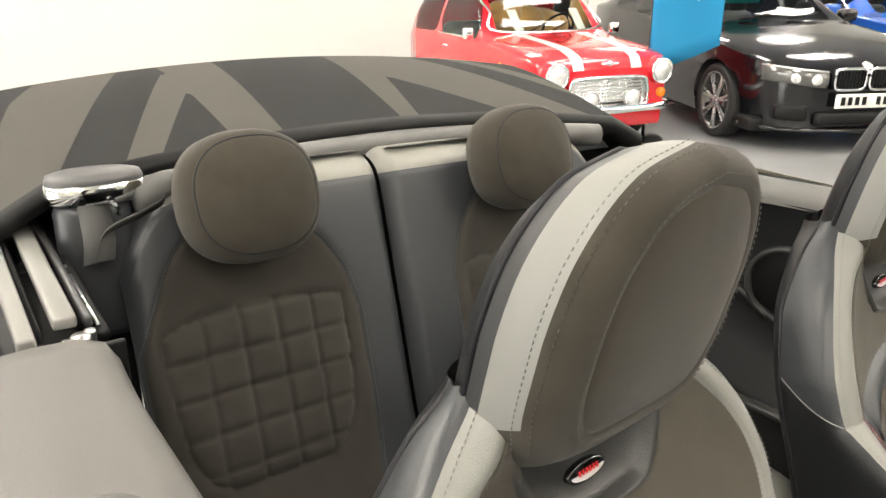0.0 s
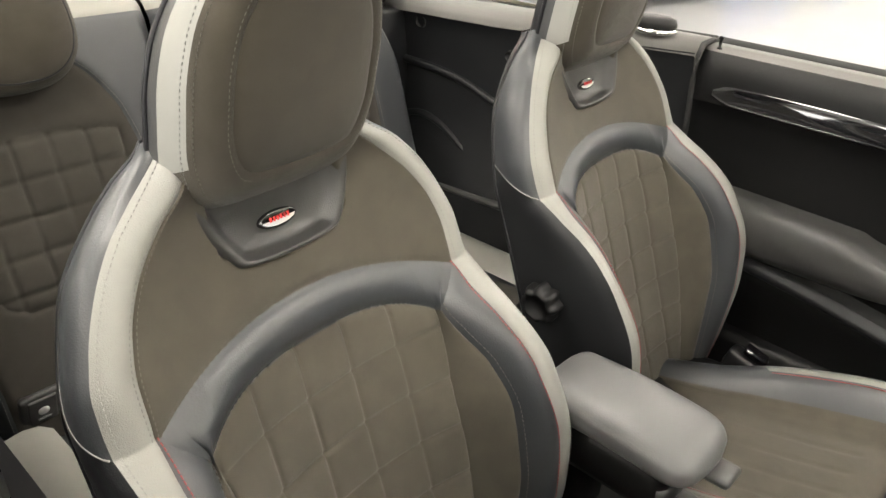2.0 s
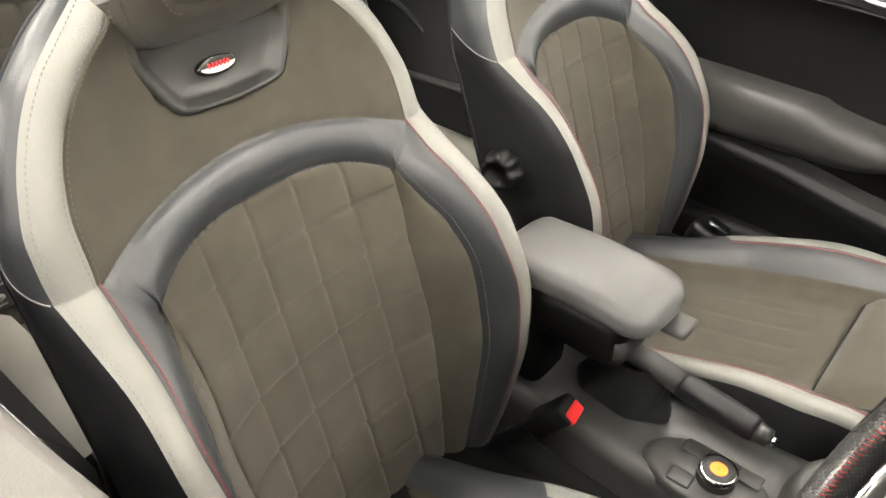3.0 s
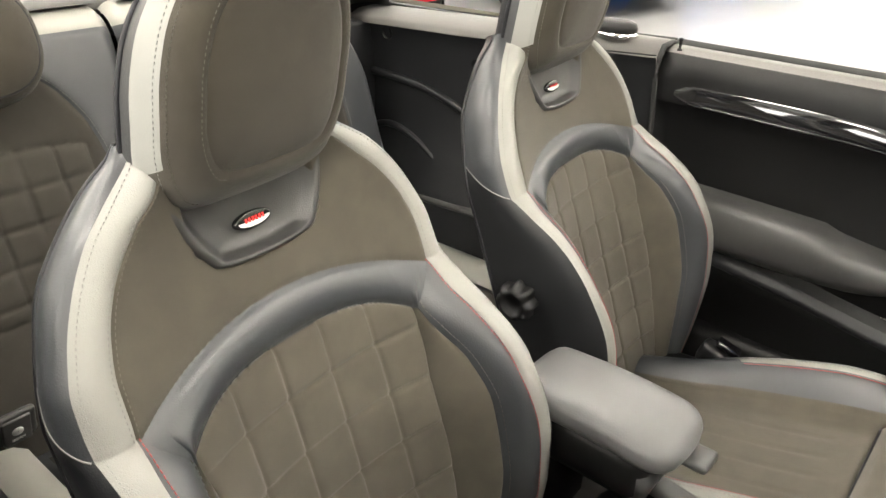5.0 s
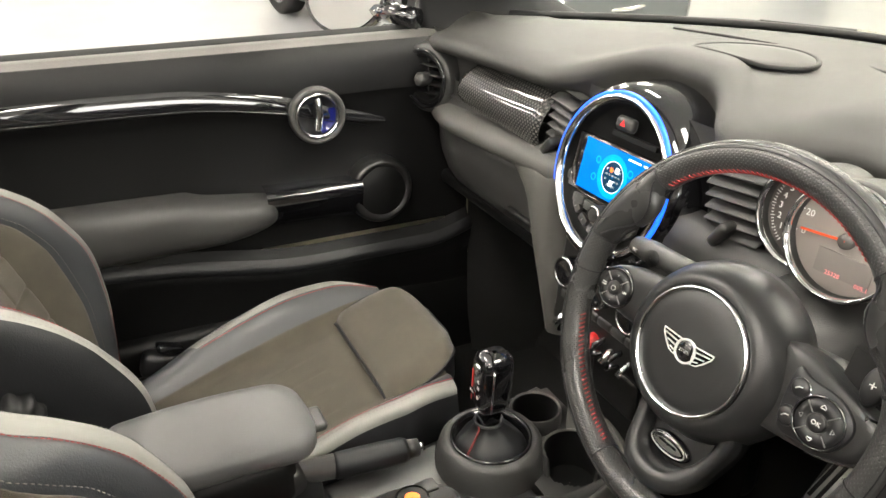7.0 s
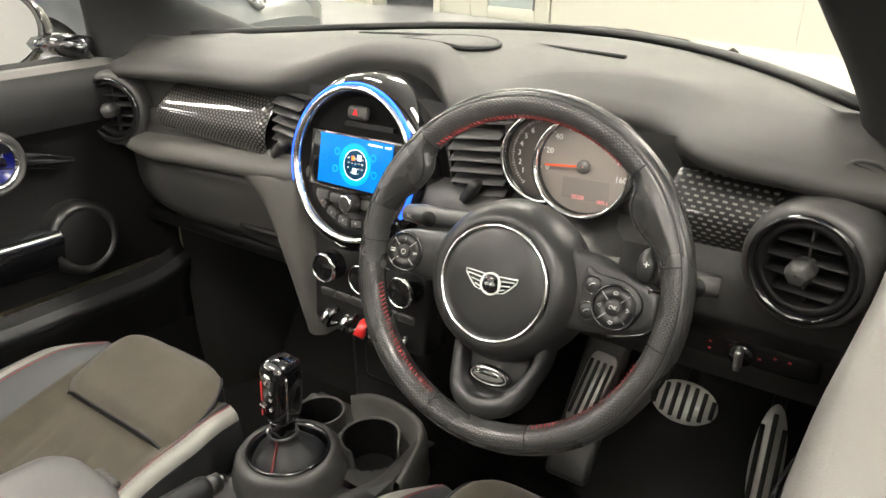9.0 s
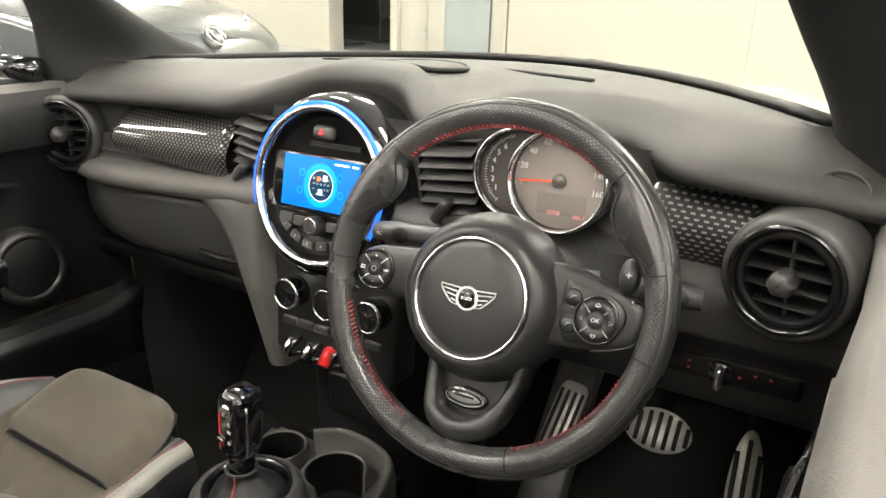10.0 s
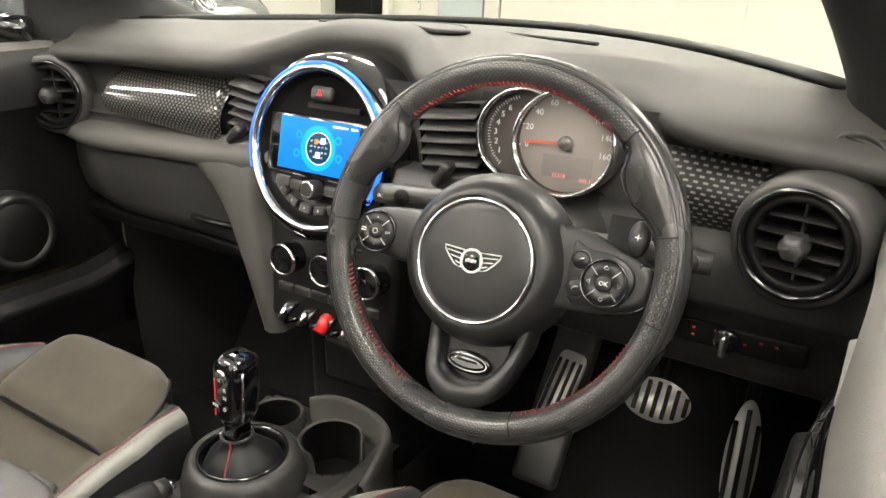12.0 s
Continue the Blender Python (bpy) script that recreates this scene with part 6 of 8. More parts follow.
def gear_selector():
    t = thing("gear_selector", "gloss black gear selector on a leather boot with red seam", "gear selector", (-0.018, 0.371, 0.428))
    part("surround", bm_lathe([(0.088, -0.02), (0.086, 0.020), (0.080, 0.042), (0.072, 0.052), (0.066, 0.053), (0.060, 0.047)], 56), PLASTIC_MID, t, "dark round surround")
    part("gloss_ring", bm_lathe([(0.063, 0.050), (0.0625, 0.0545), (0.0585, 0.0545), (0.056, 0.047), (0.055, 0.035)], 56), PIANO, t, "gloss black ring")
    rows = []
    for i in range(12):
        q = i / 11
        c = Vector((-0.004 * q * q, -0.003 * q, 0.036 + 0.046 * q))
        r = interp(q, [(0, 0.056), (0.3, 0.047), (0.6, 0.032), (0.85, 0.022), (1, 0.021)])
        rows.append([c + Vector(((r + 0.0022 * math.sin(6 * a) * math.sin(math.pi * q)) * math.cos(a), (r + 0.0022 * math.sin(6 * a + 1) * math.sin(math.pi * q)) * math.sin(a), 0)) for a in [2 * math.pi * k / 40 for k in range(40)]])
    part("boot", bm_grid(rows, close_u=True), LEATHER_BLACK, t, "black leather boot")
    seamp = [rows[i][32] + Vector((0.001, -0.001, 0)) for i in range(12)]
    part("boot_collar", bm_tube(rows[11], 0.0022, 8, closed=True), LEATHER, t, "turned leather edge of the boot")
    part("red_seam", bm_tube(seamp, 0.0016, 6), RED_THREAD, t, "red seam")
    ax = (Vector((0.0136, -0.006, 0.217)) - Vector((-0.004, -0.003, 0.066))).normalized()
    side = Vector((1, 0, 0)) - ax * ax.x
    side.normalize()
    fwd = ax.cross(side)
    base = Vector((-0.004, -0.003, 0.066))

    def ring(h, w, d, off=0.0, n=28, pw=0.55):
        return [base + ax * h + side * (w * math.copysign(abs(math.cos(a)) ** pw, math.cos(a))) + fwd * (off + d * math.copysign(abs(math.sin(a)) ** pw, math.sin(a))) for a in [2 * math.pi * k / n for k in range(n)]]

    part("stem", bm_grid([ring(0.0, 0.014, 0.016), ring(0.03, 0.014, 0.016), ring(0.055, 0.015, 0.018)], close_u=True), PIANO, t, "gloss black stem")
    prof = [(0.040, 0.012, 0.015), (0.046, 0.018, 0.021), (0.060, 0.0225, 0.025), (0.10, 0.0240, 0.0265), (0.130, 0.0240, 0.0265), (0.143, 0.0215, 0.024), (0.149, 0.014, 0.016), (0.151, 0.003, 0.004)]
    kn = part("knob", bm_grid([ring(*p) for p in prof], close_u=True), PIANO, t, "gloss black knob with chrome edge")
    # driver-facing plate: looks back towards the seats
    fm = Matrix((( side.x, ax.x, -fwd.x, 0), (side.y, ax.y, -fwd.y, 0), (side.z, ax.z, -fwd.z, 0), (0, 0, 0, 1)))
    if (-fwd).y > 0:
        fm = Matrix(((-side.x, ax.x, fwd.x, 0), (-side.y, ax.y, fwd.y, 0), (-side.z, ax.z, fwd.z, 0), (0, 0, 0, 1)))
    face = Matrix.Translation(base) @ fm
    for s in (-1, 1):
        part("chrome_edge", bm_tube([face @ Vector((s * 0.0235, h, 0.012)) for h in (0.055, 0.08, 0.11, 0.135)], 0.0018, 8), CHROME, kn)
    part("release_button", bm_lathe([(0.009, 0.0), (0.0088, 0.003), (0.001, 0.0035)], 24, face @ Matrix.Translation((0, 0.128, 0.0255))), CHROME, kn)
    for s, h in (("R", 0.108), ("N", 0.096), ("D", 0.078)):
        lettering("gear_mark", s, 0.0075, face @ Matrix.Translation((0.006, h, 0.0272)), MARK, kn)
    lettering("gear_mark", "M/S", 0.0065, face @ Matrix.Translation((-0.011, 0.078, 0.0272)), MARK, kn)
    part("red_mark", bm_box(0.0022, 0.034, 0.001, m=face @ Matrix.Translation((-0.012, 0.103, 0.0267))), RED, kn, smooth=False)
    part("red_mark", bm_box(0.0022, 0.010, 0.001, m=face @ Matrix.Translation((-0.012, 0.066, 0.0267))), RED, kn, smooth=False)
    return t


gear_selector()


def arm_rest():
    t = thing("storage_armrest_unit", "padded dark grey leather storage armrest between the seats, folded down", "armrest", (-0.010, -0.05, -0.004))
    rows = []
    for k in range(40):
        q = k / 39
        y = -0.105 + 0.250 * q
        z = 0.632 + 0.008 * math.sin(q * math.pi) - 0.004 * q
        e = min(1.0, (1 - (max(0, q - 0.80) / 0.20) ** 2.6) ** 0.5 if q > 0.80 else 1.0, (1 - (max(0, 0.10 - q) / 0.10) ** 2.2) ** 0.5 if q < 0.10 else 1.0)
        e = max(e, 0.03)
        hw, hh = 0.071 * (0.25 + 0.75 * e), 0.024 * (0.12 + 0.88 * e)
        rows.append([(hw * math.copysign(abs(math.cos(a)) ** 0.55, math.cos(a)), y, z + hh * math.copysign(abs(math.sin(a)) ** 0.7, math.sin(a))) for a in [2 * math.pi * j / 36 for j in range(36)]])
    part("pad", bm_grid(rows, close_u=True, cap=True), LEATHER_PALE, t, "padded leather top")
    part("box", bm_box(0.128, 0.20, 0.075, (0, 0.010, 0.585), 0.018), BLACK, t, "black storage box")
    part("latch", bm_box(0.045, 0.045, 0.014, (-0.022, 0.145, 0.602), 0.006), PLASTIC_MID, t, "release latch")
    part("hinge", bm_lathe([(0.001, -0.03), (0.018, -0.03), (0.018, 0.03), (0.001, 0.03)], 24, Matrix.Translation((0.03, 0.10, 0.578)) @ Matrix.Rotation(math.pi / 2, 4, "Y")), PLASTIC, t)
    part("post", bm_box(0.09, 0.07, 0.25, (0, -0.05, 0.47), 0.015), BLACK, t)
    return t


arm_rest()


def handbrake():
    t = thing("handbrake", "black handbrake lever with chrome button and leather boot", "handbrake", (-0.03, 0, 0))
    part("lever", bm_tube([(-0.004, -0.03, 0.525), (-0.004, 0.05, 0.518), (0.0, 0.125, 0.510)], [0.015, 0.0165, 0.0175], 18), PLASTIC_MID, t)
    part("grip", bm_tube([(0.0, 0.125, 0.510), (0.001, 0.13, 0.5095), (0.004, 0.19, 0.506), (0.006, 0.225, 0.504), (0.0065, 0.232, 0.5035)], [0.0175, 0.0192, 0.0195, 0.0185, 0.016], 20), LEATHER_BLACK, t, "black leather grip")
    part("tip", bm_tube([(0.0065, 0.230, 0.5035), (0.008, 0.250, 0.502)], [0.0145, 0.0125], 16), PLASTIC, t)
    part("button", bm_tube([(0.008, 0.249, 0.502), (0.0085, 0.259, 0.5015)], 0.0075, 14), CHROME, t, "chrome release button")
    rows = []
    for i in range(12):
        q = i / 11
        rows.append([(0.0 + (0.026 + 0.014 * q + 0.003 * math.sin(5 * a + 6 * q)) * math.cos(a), 0.045 + (0.05 + 0.025 * q + 0.004 * math.sin(4 * a + 9 * q)) * math.sin(a), 0.515 - 0.078 * q) for a in [2 * math.pi * k / 40 for k in range(40)]])
    part("boot", bm_grid(rows, close_u=True), LEATHER_BLACK, t, "creased black leather boot")
    return t


handbrake()


def belt_buckle(at, rot, label):
    t = thing("belt_buckle", label, "belt buckle", at, "seat belt buckles")
    t.rotation_euler = rot
    part("body", bm_box(0.042, 0.030, 0.075, (0, 0, -0.02), 0.006), BLACK, t)
    part("stalk", bm_box(0.024, 0.012, 0.14, (0, 0, -0.11), 0.004), BLACK, t)
    part("button", bm_box(0.034, 0.018, 0.014, (0, 0.007, 0.013), 0.003), RED, t, "red release button")
    return t


belt_buckle((0.105, 0.022, 0.490), (radians(-38), 0, radians(10)), "black seat belt buckle with a red button beside the driver seat")
belt_buckle((-0.085, -0.005, 0.500), (radians(-38), 0, radians(-6)), "black seat belt buckle with a red button beside the passenger seat")


def belt_anchor():
    t = thing("belt_anchor", "black moulded seat belt anchor beside the passenger seat", "belt anchor", (-0.560, -0.055, 0.405))
    part("cover", bm_box(0.040, 0.075, 0.050, (0, 0, 0.0), 0.012, 3, m=Matrix.Rotation(radians(-18), 4, "X")), BUTTON, t, "black anchor cover")
    part("tongue", bm_box(0.030, 0.050, 0.016, m=pose(0.004, 0.020, 0.034, -25, 0, 12), bevel=0.005), PIANO, t, "gloss black tongue")
    part("stalk", bm_box(0.022, 0.03, 0.20, (0.0, -0.02, -0.11), 0.005), BLACK, t)
    return t


belt_anchor()


def pedals():
    t = thing("pedal_set", "ribbed metal foot pedals in the driver footwell", "pedals")

    def pad(name, m, w, h, n, ell):
        rows = []
        out = [(w / 2 * math.copysign(abs(math.cos(a)) ** (1.0 if ell else 0.35), math.cos(a)), h / 2 * math.copysign(abs(math.sin(a)) ** (1.0 if ell else 0.35), math.sin(a))) for a in [2 * math.pi * k / 40 for k in range(40)]]
        b = bm_grid([[m @ Vector((x * s, y * s, z)) for x, y in out] for s, z in ((0.98, -0.006), (1, 0.0), (0.97, 0.003), (0.02, 0.003))], close_u=True)
        p = part(name, b, PEDAL, t, "brushed metal pedal with rubber ribs")
        for k in range(n):
            x = -w / 2 + w * (k + 0.5) / n
            ln = h * (math.sqrt(max(0.05, 1 - (2 * x / w) ** 2)) if ell else 0.9) * 0.84
            part("rubber_rib", bm_box(w / n * 0.44, ln, 0.004, m=m @ Matrix.Translation((x, 0, 0.004)), bevel=0.001, seg=1), RUBBER, p)
        return p

    pad("foot_rest", pose(0.270, 0.80, 0.455, 50, 0, -8), 0.052, 0.135, 4, False)
    pad("brake_pedal", pose(0.428, 0.80, 0.492, 52, 0, 0), 0.105, 0.068, 7, True)
    pad("accelerator", pose(0.562, 0.795, 0.436, 62, 0, 6), 0.048, 0.185, 3, True)
    for x, z in ((0.428, 0.492), (0.556, 0.47)):
        part("pedal_arm", bm_tube([(x, 0.82, z), (x, 0.90, z + 0.10), (x, 0.98, z + 0.16)], 0.010, 8), BLACK, t)
    part("foot_rest_base", bm_box(0.08, 0.03, 0.28, m=pose(0.255, 0.835, 0.40, -38, 0, 0), bevel=0.01), PLASTIC_MID, t)
    return t


pedals()


def windscreen():
    t = thing("windscreen_frame", "black trimmed windscreen frame with clear glass", "windscreen")
    for s in (-1, 1):
        rows = []
        for k in range(25):
            q = (k / 24) ** 1.4
            if s < 0:
                inner = Vector((-interp(q, [(0, 0.52), (0.06, 0.565), (0.14, 0.590), (0.26, 0.600), (1, 0.560)]), interp(q, [(0, 0.865), (0.06, 0.83), (0.26, 0.685), (1, 0.30)]), interp(q, [(0, 0.978), (0.06, 1.0), (0.26, 1.088), (1, 1.40)])))
            else:
                inner = Vector((interp(q, [(0, 0.605), (0.06, 0.606), (0.14, 0.592), (0.26, 0.568), (1, 0.46)]), interp(q, [(0, 0.72), (0.06, 0.68), (0.26, 0.61), (1, 0.30)]), interp(q, [(0, 0.965), (0.06, 1.0), (0.14, 1.045), (0.26, 1.10), (1, 1.40)])))
            outer = Vector((s * interp(q, [(0, 0.715), (0.26, 0.706), (1, 0.63)]), interp(q, [(0, 0.585), (0.26, 0.566), (1, 0.28)]), interp(q, [(0, 0.955), (0.26, 1.088), (1, 1.40)])))
            mid = (inner + outer) / 2 + Vector((-s * 0.012, -0.035 + 0.02 * q, 0.0))
            back = outer + Vector((s * 0.035, 0.05, 0.005))
            front = inner + Vector((s * 0.04, 0.03, 0.0))
            path = smooth_path([front, inner, mid.lerp(inner, 0.5) + Vector((-s * 0.006, -0.006, 0)), mid.lerp(outer, 0.55), outer, back], 4, closed=True)
            rows.append(path)
        part("pillar", bm_grid(rows, close_u=True), PILLAR, t, "dark textured windscreen pillar")
    xs = [-0.60 + 1.2 * k / 24 for k in range(25)]
    low = [Vector((x, glass_base(x) - 0.010, 0.998)) for x in xs]
    up = [Vector((x * 0.92, 0.42 - 0.20 * x * x, 1.40)) for x in xs]
    part("lower_seal", bm_tube(low, 0.010, 10, squash=0.8), BLACK, t, "black seal at the foot of the glass")
    part("header_rail", bm_tube(up, 0.035, 12), PLASTIC_MID, t, "dark header rail")
    rows = [[low[k].lerp(up[k], j / 10) + Vector((0, 0.02 + 0.02 * math.sin(math.pi * j / 10), 0)) for k in range(25)] for j in range(11)]
    g = part("glass", bm_grid(rows), GLASS, t, "clear windscreen glass")
    g.visible_shadow = False
    return t


windscreen()


def bonnet():
    t = thing("car_body", "pale cream bonnet, scuttle and front wings of the convertible", "car body")
    xs = [-0.82 + 1.64 * k / 40 for k in range(41)]
    rows = []
    for j in range(14):
        q = j / 13
        rows.append([(x, (glass_base(min(0.62, abs(x))) + 0.10) * (1 - q) + (1.90 - 0.10 * (x / 0.82) ** 2) * q, 0.965 - 0.10 * q * q - 0.085 * (abs(x) / 0.82) ** 3 + 0.012 * math.exp(-((abs(x) - 0.42) / 0.06) ** 2)) for x in xs])
    part("bonnet", bm_grid(rows), BODY_WHITE, t, "pale cream painted bonnet")
    rows = [[(x * 0.95, glass_base(min(0.60, abs(x))) + d, 0.968 + h - 0.03 * (abs(x) / 0.8) ** 3) for x in xs] for d, h in ((-0.01, 0.01), (0.03, 0.004), (0.07, -0.006), (0.105, -0.012))]
    part("scuttle", bm_grid(rows), BLACK, t, "black scuttle panel")
    for x0, x1 in ((-0.12, 0.27), (-0.50, -0.16)):
        pts = [(x0 + (x1 - x0) * k / 10, glass_base(x0 + (x1 - x0) * k / 10) + 0.035, 0.982 + 0.014 * math.sin(math.pi * k / 10)) for k in range(11)]
        w = part("wiper", bm_tube(pts, 0.006, 8), BLACK, t, "black wiper")
        part("wiper_arm", bm_tube([pts[6], (pts[10][0] - 0.02, pts[10][1] + 0.05, 0.985)], 0.008, 8), BLACK, w)
    for x in (0.32, -0.32):
        part("washer_jet", bm_lathe([(0.012, 0), (0.011, 0.006), (0.001, 0.012)], 16, Matrix.Translation((x, 1.20, 0.968))), BLACK, t)
    for s in (-1, 1):
        part("wing", bm_grid([[(s * (0.80 + 0.05 * math.sin(math.pi * j / 8)), 0.62 + 1.1 * k / 12, 0.93 - 0.10 * (k / 12) ** 2 - 0.62 * j / 8) for j in range(9)] for k in range(13)]), BODY_WHITE, t)
    part("tail_panel", bm_box(1.56, 0.06, 0.62, (0, -1.90, 0.58), 0.03), BODY_WHITE, t)
    part("boot_deck", bm_grid([[(x, y, z - 0.06 * (x / 0.78) ** 2) for x in [-0.78 + 0.195 * k for k in range(9)]] for y, z in ((-1.60, 0.93), (-1.72, 0.94), (-1.84, 0.92), (-1.92, 0.86))]), BODY_WHITE, t)
    part("grille_end", bm_box(1.5, 0.06, 0.6, (0, 1.88, 0.55), 0.03), BODY_WHITE, t)
    return t


bonnet()


def rear_bench():
    """The rear seat: two shaped backs, each with a round headrest."""
    lean = radians(18)
    p0 = Vector((0, -0.985, 0.80))
    nn = Vector((0, math.cos(lean), math.sin(lean)))
    uu = Vector((0, -math.sin(lean), math.cos(lean)))
    pt = lambda u, v, n: p0 + Vector((u, 0, 0)) + uu * v + nn * n
    t = thing("rear_seat", "split rear seat in grey leather with quilted dark suede centres", "car seat")
    for s in (1, -1):
        cx = 0.345 if s > 0 else -0.235
        u0, u1 = (-0.270, 0.190) if s > 0 else (-0.290, 0.302)
        grid, fields = [], []
        nu, nv = 130, 172
        for i in range(nv + 1):
            v = -0.46 + 0.74 * i / nv
            row, fr = [], []
            for j in range(nu + 1):
                u = u0 + (u1 - u0) * j / nu
                edge = max(0.0, max(u0 + 0.03 - u, u - u1 + 0.03)) / 0.03
                drop = 0.12 * (max(0.0, (u - 0.09) if s > 0 else (-u - 0.15)) / 0.10) ** 2
                top = max(0.0, v - 0.215) / 0.065
                n = 0.0 - 0.025 * edge ** 2 - 0.065 * top ** 2.0
                arc = interp(v, [(-0.36, 0.168), (-0.2, 0.180), (-0.02, 0.182), (0.06, 0.168), (0.10, 0.150), (0.14, 0.122), (0.17, 0.085), (0.19, 0.03), (0.2, -0.02)])
                f_arc = arc - abs(u)
                qt = 0.030 + 0.020 * (1 - (u / 0.155) ** 2)
                qw = interp(v, [(-0.235, 0.085), (-0.215, 0.118), (-0.15, 0.144), (0.0, 0.155), (0.06, 0.153)])
                f_q = min(qw - abs(u), (qt - v) * 1.0, v + 0.235)
                if f_q > 0:
                    n += groove(u, 0.062, 0.0042, 0.0060, 0.031) + groove(v, 0.062, 0.0042, 0.0060, -0.02) + 0.002
                n += seam(f_q, 0.007, 0.006) + seam(f_arc, 0.006, 0.005) + seam(v - 0.225, 0.004, 0.003)
                row.append(pt(cx + u, v - (drop if v > 0 else 0) * min(1.0, max(0.0, v / 0.2)), n))
                fr.append([f_arc * 2, f_q, v - 0.225 - 3.0 * max(0.0, (u - 0.115) if s > 0 else (-u - 0.20))])
            grid.append(row)
            fields.append(fr)
        ms = cut_panels(grid, fields, {"quilted_panel": [(1, 1)], "suede_panel": [(0, 1), (1, -1)], "leather_panel": [(0, -1), (2, -1)], "top_strip": [(0, -1), (2, 1)]})
        for k, mm in (("quilted_panel", SUEDE_DARK), ("suede_panel", SUEDE_DARK), ("leather_panel", LEATHER), ("top_strip", STRIP_REAR)):
            panel(k, ms[k], mm, t, {"quilted_panel": "quilted dark suede centre", "top_strip": "light grey leather top strip", "suede_panel": "dark suede seat back", "leather_panel": "dark grey leather surround"}[k])
        lines = {}
        for row, fr in zip(grid, fields):
            for j in range(len(row) - 1):
                a, b = fr[j][0] + 0.012, fr[j + 1][0] + 0.012
                if (a >= 0) != (b >= 0):
                    lines.setdefault(1 if j > nu / 2 else -1, []).append(row[j].lerp(row[j + 1], a / (a - b)))
        for line in lines.values():
            part("stitching", stitches(line, r=0.0005, lift=nn * 0.0015), THREAD_LIGHT, t)
        # solid body behind the cover
        rows = [[pt(cx + u, v, -0.03 - 0.10 * d) for u in (u0 + 0.01, u1 - 0.03)] for v, d in ((0.27, 0.0), (0.275, 0.5), (0.26, 1.0), (-0.36, 1.0))]
        part("seat_shell", bm_grid(rows), LEATHER_BLACK, t)
        # headrest: a squashed ball with a piped edge
        hc = pt(0.352 if s > 0 else -0.200, 0.215, 0.070)
        rows = []
        for d, r in ((0.0625, 0.001), (0.0625, 0.02), (0.060, 0.4), (0.052, 0.66), (0.044, 0.80), (0.0405, 0.845), (0.0385, 0.86), (0.038, 0.875), (0.028, 0.95), (0.008, 1.0), (-0.02, 1.0), (-0.045, 0.93), (-0.065, 0.75), (-0.072, 0.4), (-0.073, 0.02)):
            rows.append([hc + nn * d + Vector((1, 0, 0)) * (0.108 * r * math.copysign(abs(math.cos(a)) ** 0.82, math.cos(a))) + uu * (0.100 * r * math.copysign(abs(math.sin(a)) ** 0.82, math.sin(a))) for a in [2 * math.pi * k / 64 for k in range(64)]])
        hr = part("headrest", bm_grid(rows, close_u=True), SUEDE_HEAD, t, "round olive-grey suede headrest")
        part("piping", bm_tube(rows[6], 0.0018, 6, closed=True), PIPING, hr)
        part("headrest_foot", bm_box(0.11, 0.04, 0.05, m=Matrix.Translation(pt(0.352 if s > 0 else -0.200, 0.225, 0.01)), bevel=0.012), BLACK, t)
    # cushion with a raised middle
    rows = []
    for i in range(30):
        q = i / 29
        y = -0.86 + 0.40 * q
        rows.append([(x, y, 0.365 + 0.05 * q - 0.06 * max(0, q - 0.85) / 0.15 + 0.012 * math.cos(x * 9.0)) for x in [-0.52 + 1.04 * k / 30 for k in range(31)]])
    part("seat_cushion", bm_grid(rows), LEATHER, t, "grey leather rear cushion")
    for s in (1, -1):
        rows = []
        for i in range(14):
            y = -0.82 + 0.34 * i / 13
            rows.append([(s * x, y, z - 0.05 * max(0.0, (i - 10) / 3) ** 2) for x, z in ((0.470, 0.405), (0.490, 0.422), (0.515, 0.428), (0.545, 0.424), (0.575, 0.408), (0.590, 0.380), (0.592, 0.30))])
        part("cushion_strip", bm_grid(rows), STRIP_REAR, t, "light grey leather edge of the cushion")
    part("cushion_front", bm_box(1.04, 0.03, 0.22, (0, -0.465, 0.27), 0.01), LEATHER_BLACK, t)
    for s in (1, -1):
        part("cushion_centre", bm_grid([[(s * 0.30 + x, -0.80 + 0.30 * i / 12, 0.381 + 0.036 * i / 12 + 0.012 * math.cos((s * 0.30 + x) * 9.0) * 0.6 + 0.006) for x in [-0.15 + 0.3 * k / 12 for k in range(13)]] for i in range(13)]), SUEDE_DARK, t)
    tm = Matrix.Translation(pt(0.470, -0.395, 0.004)) @ Matrix.Rotation(-lean, 4, "X") @ Matrix.Rotation(math.pi / 2, 4, "X") @ Matrix.Rotation(math.pi, 4, "Y")
    tag = part("child_seat_tag", bm_box(0.070, 0.085, 0.016, m=tm, bevel=0.0075, seg=3), PLASTIC, t, "black child seat anchor cover")
    part("tag_lid", bm_box(0.048, 0.066, 0.012, m=tm @ Matrix.Translation((0, 0.004, 0.006)), bevel=0.004), PLASTIC_MID, tag)
    part("tag_icon", bm_lathe([(0.0095, 0.0), (0.0095, 0.001), (0.001, 0.0012)], 28, tm @ Matrix.Translation((0, 0.008, 0.0122))), MARK, tag)
    lettering("tag_text", "ISOFIX", 0.0075, tm @ Matrix.Translation((0, -0.012, 0.0128)), MARK, tag)
    part("rear_ridge", bm_tube([(x, -1.150 + 0.08 * (x / 0.5) ** 2, 1.042 - 0.015 * (x / 0.5) ** 2) for x in [-0.50 + 0.05 * k for k in range(21)]], 0.024, 14), RIDGE, t, "padded grey ridge behind the seat")
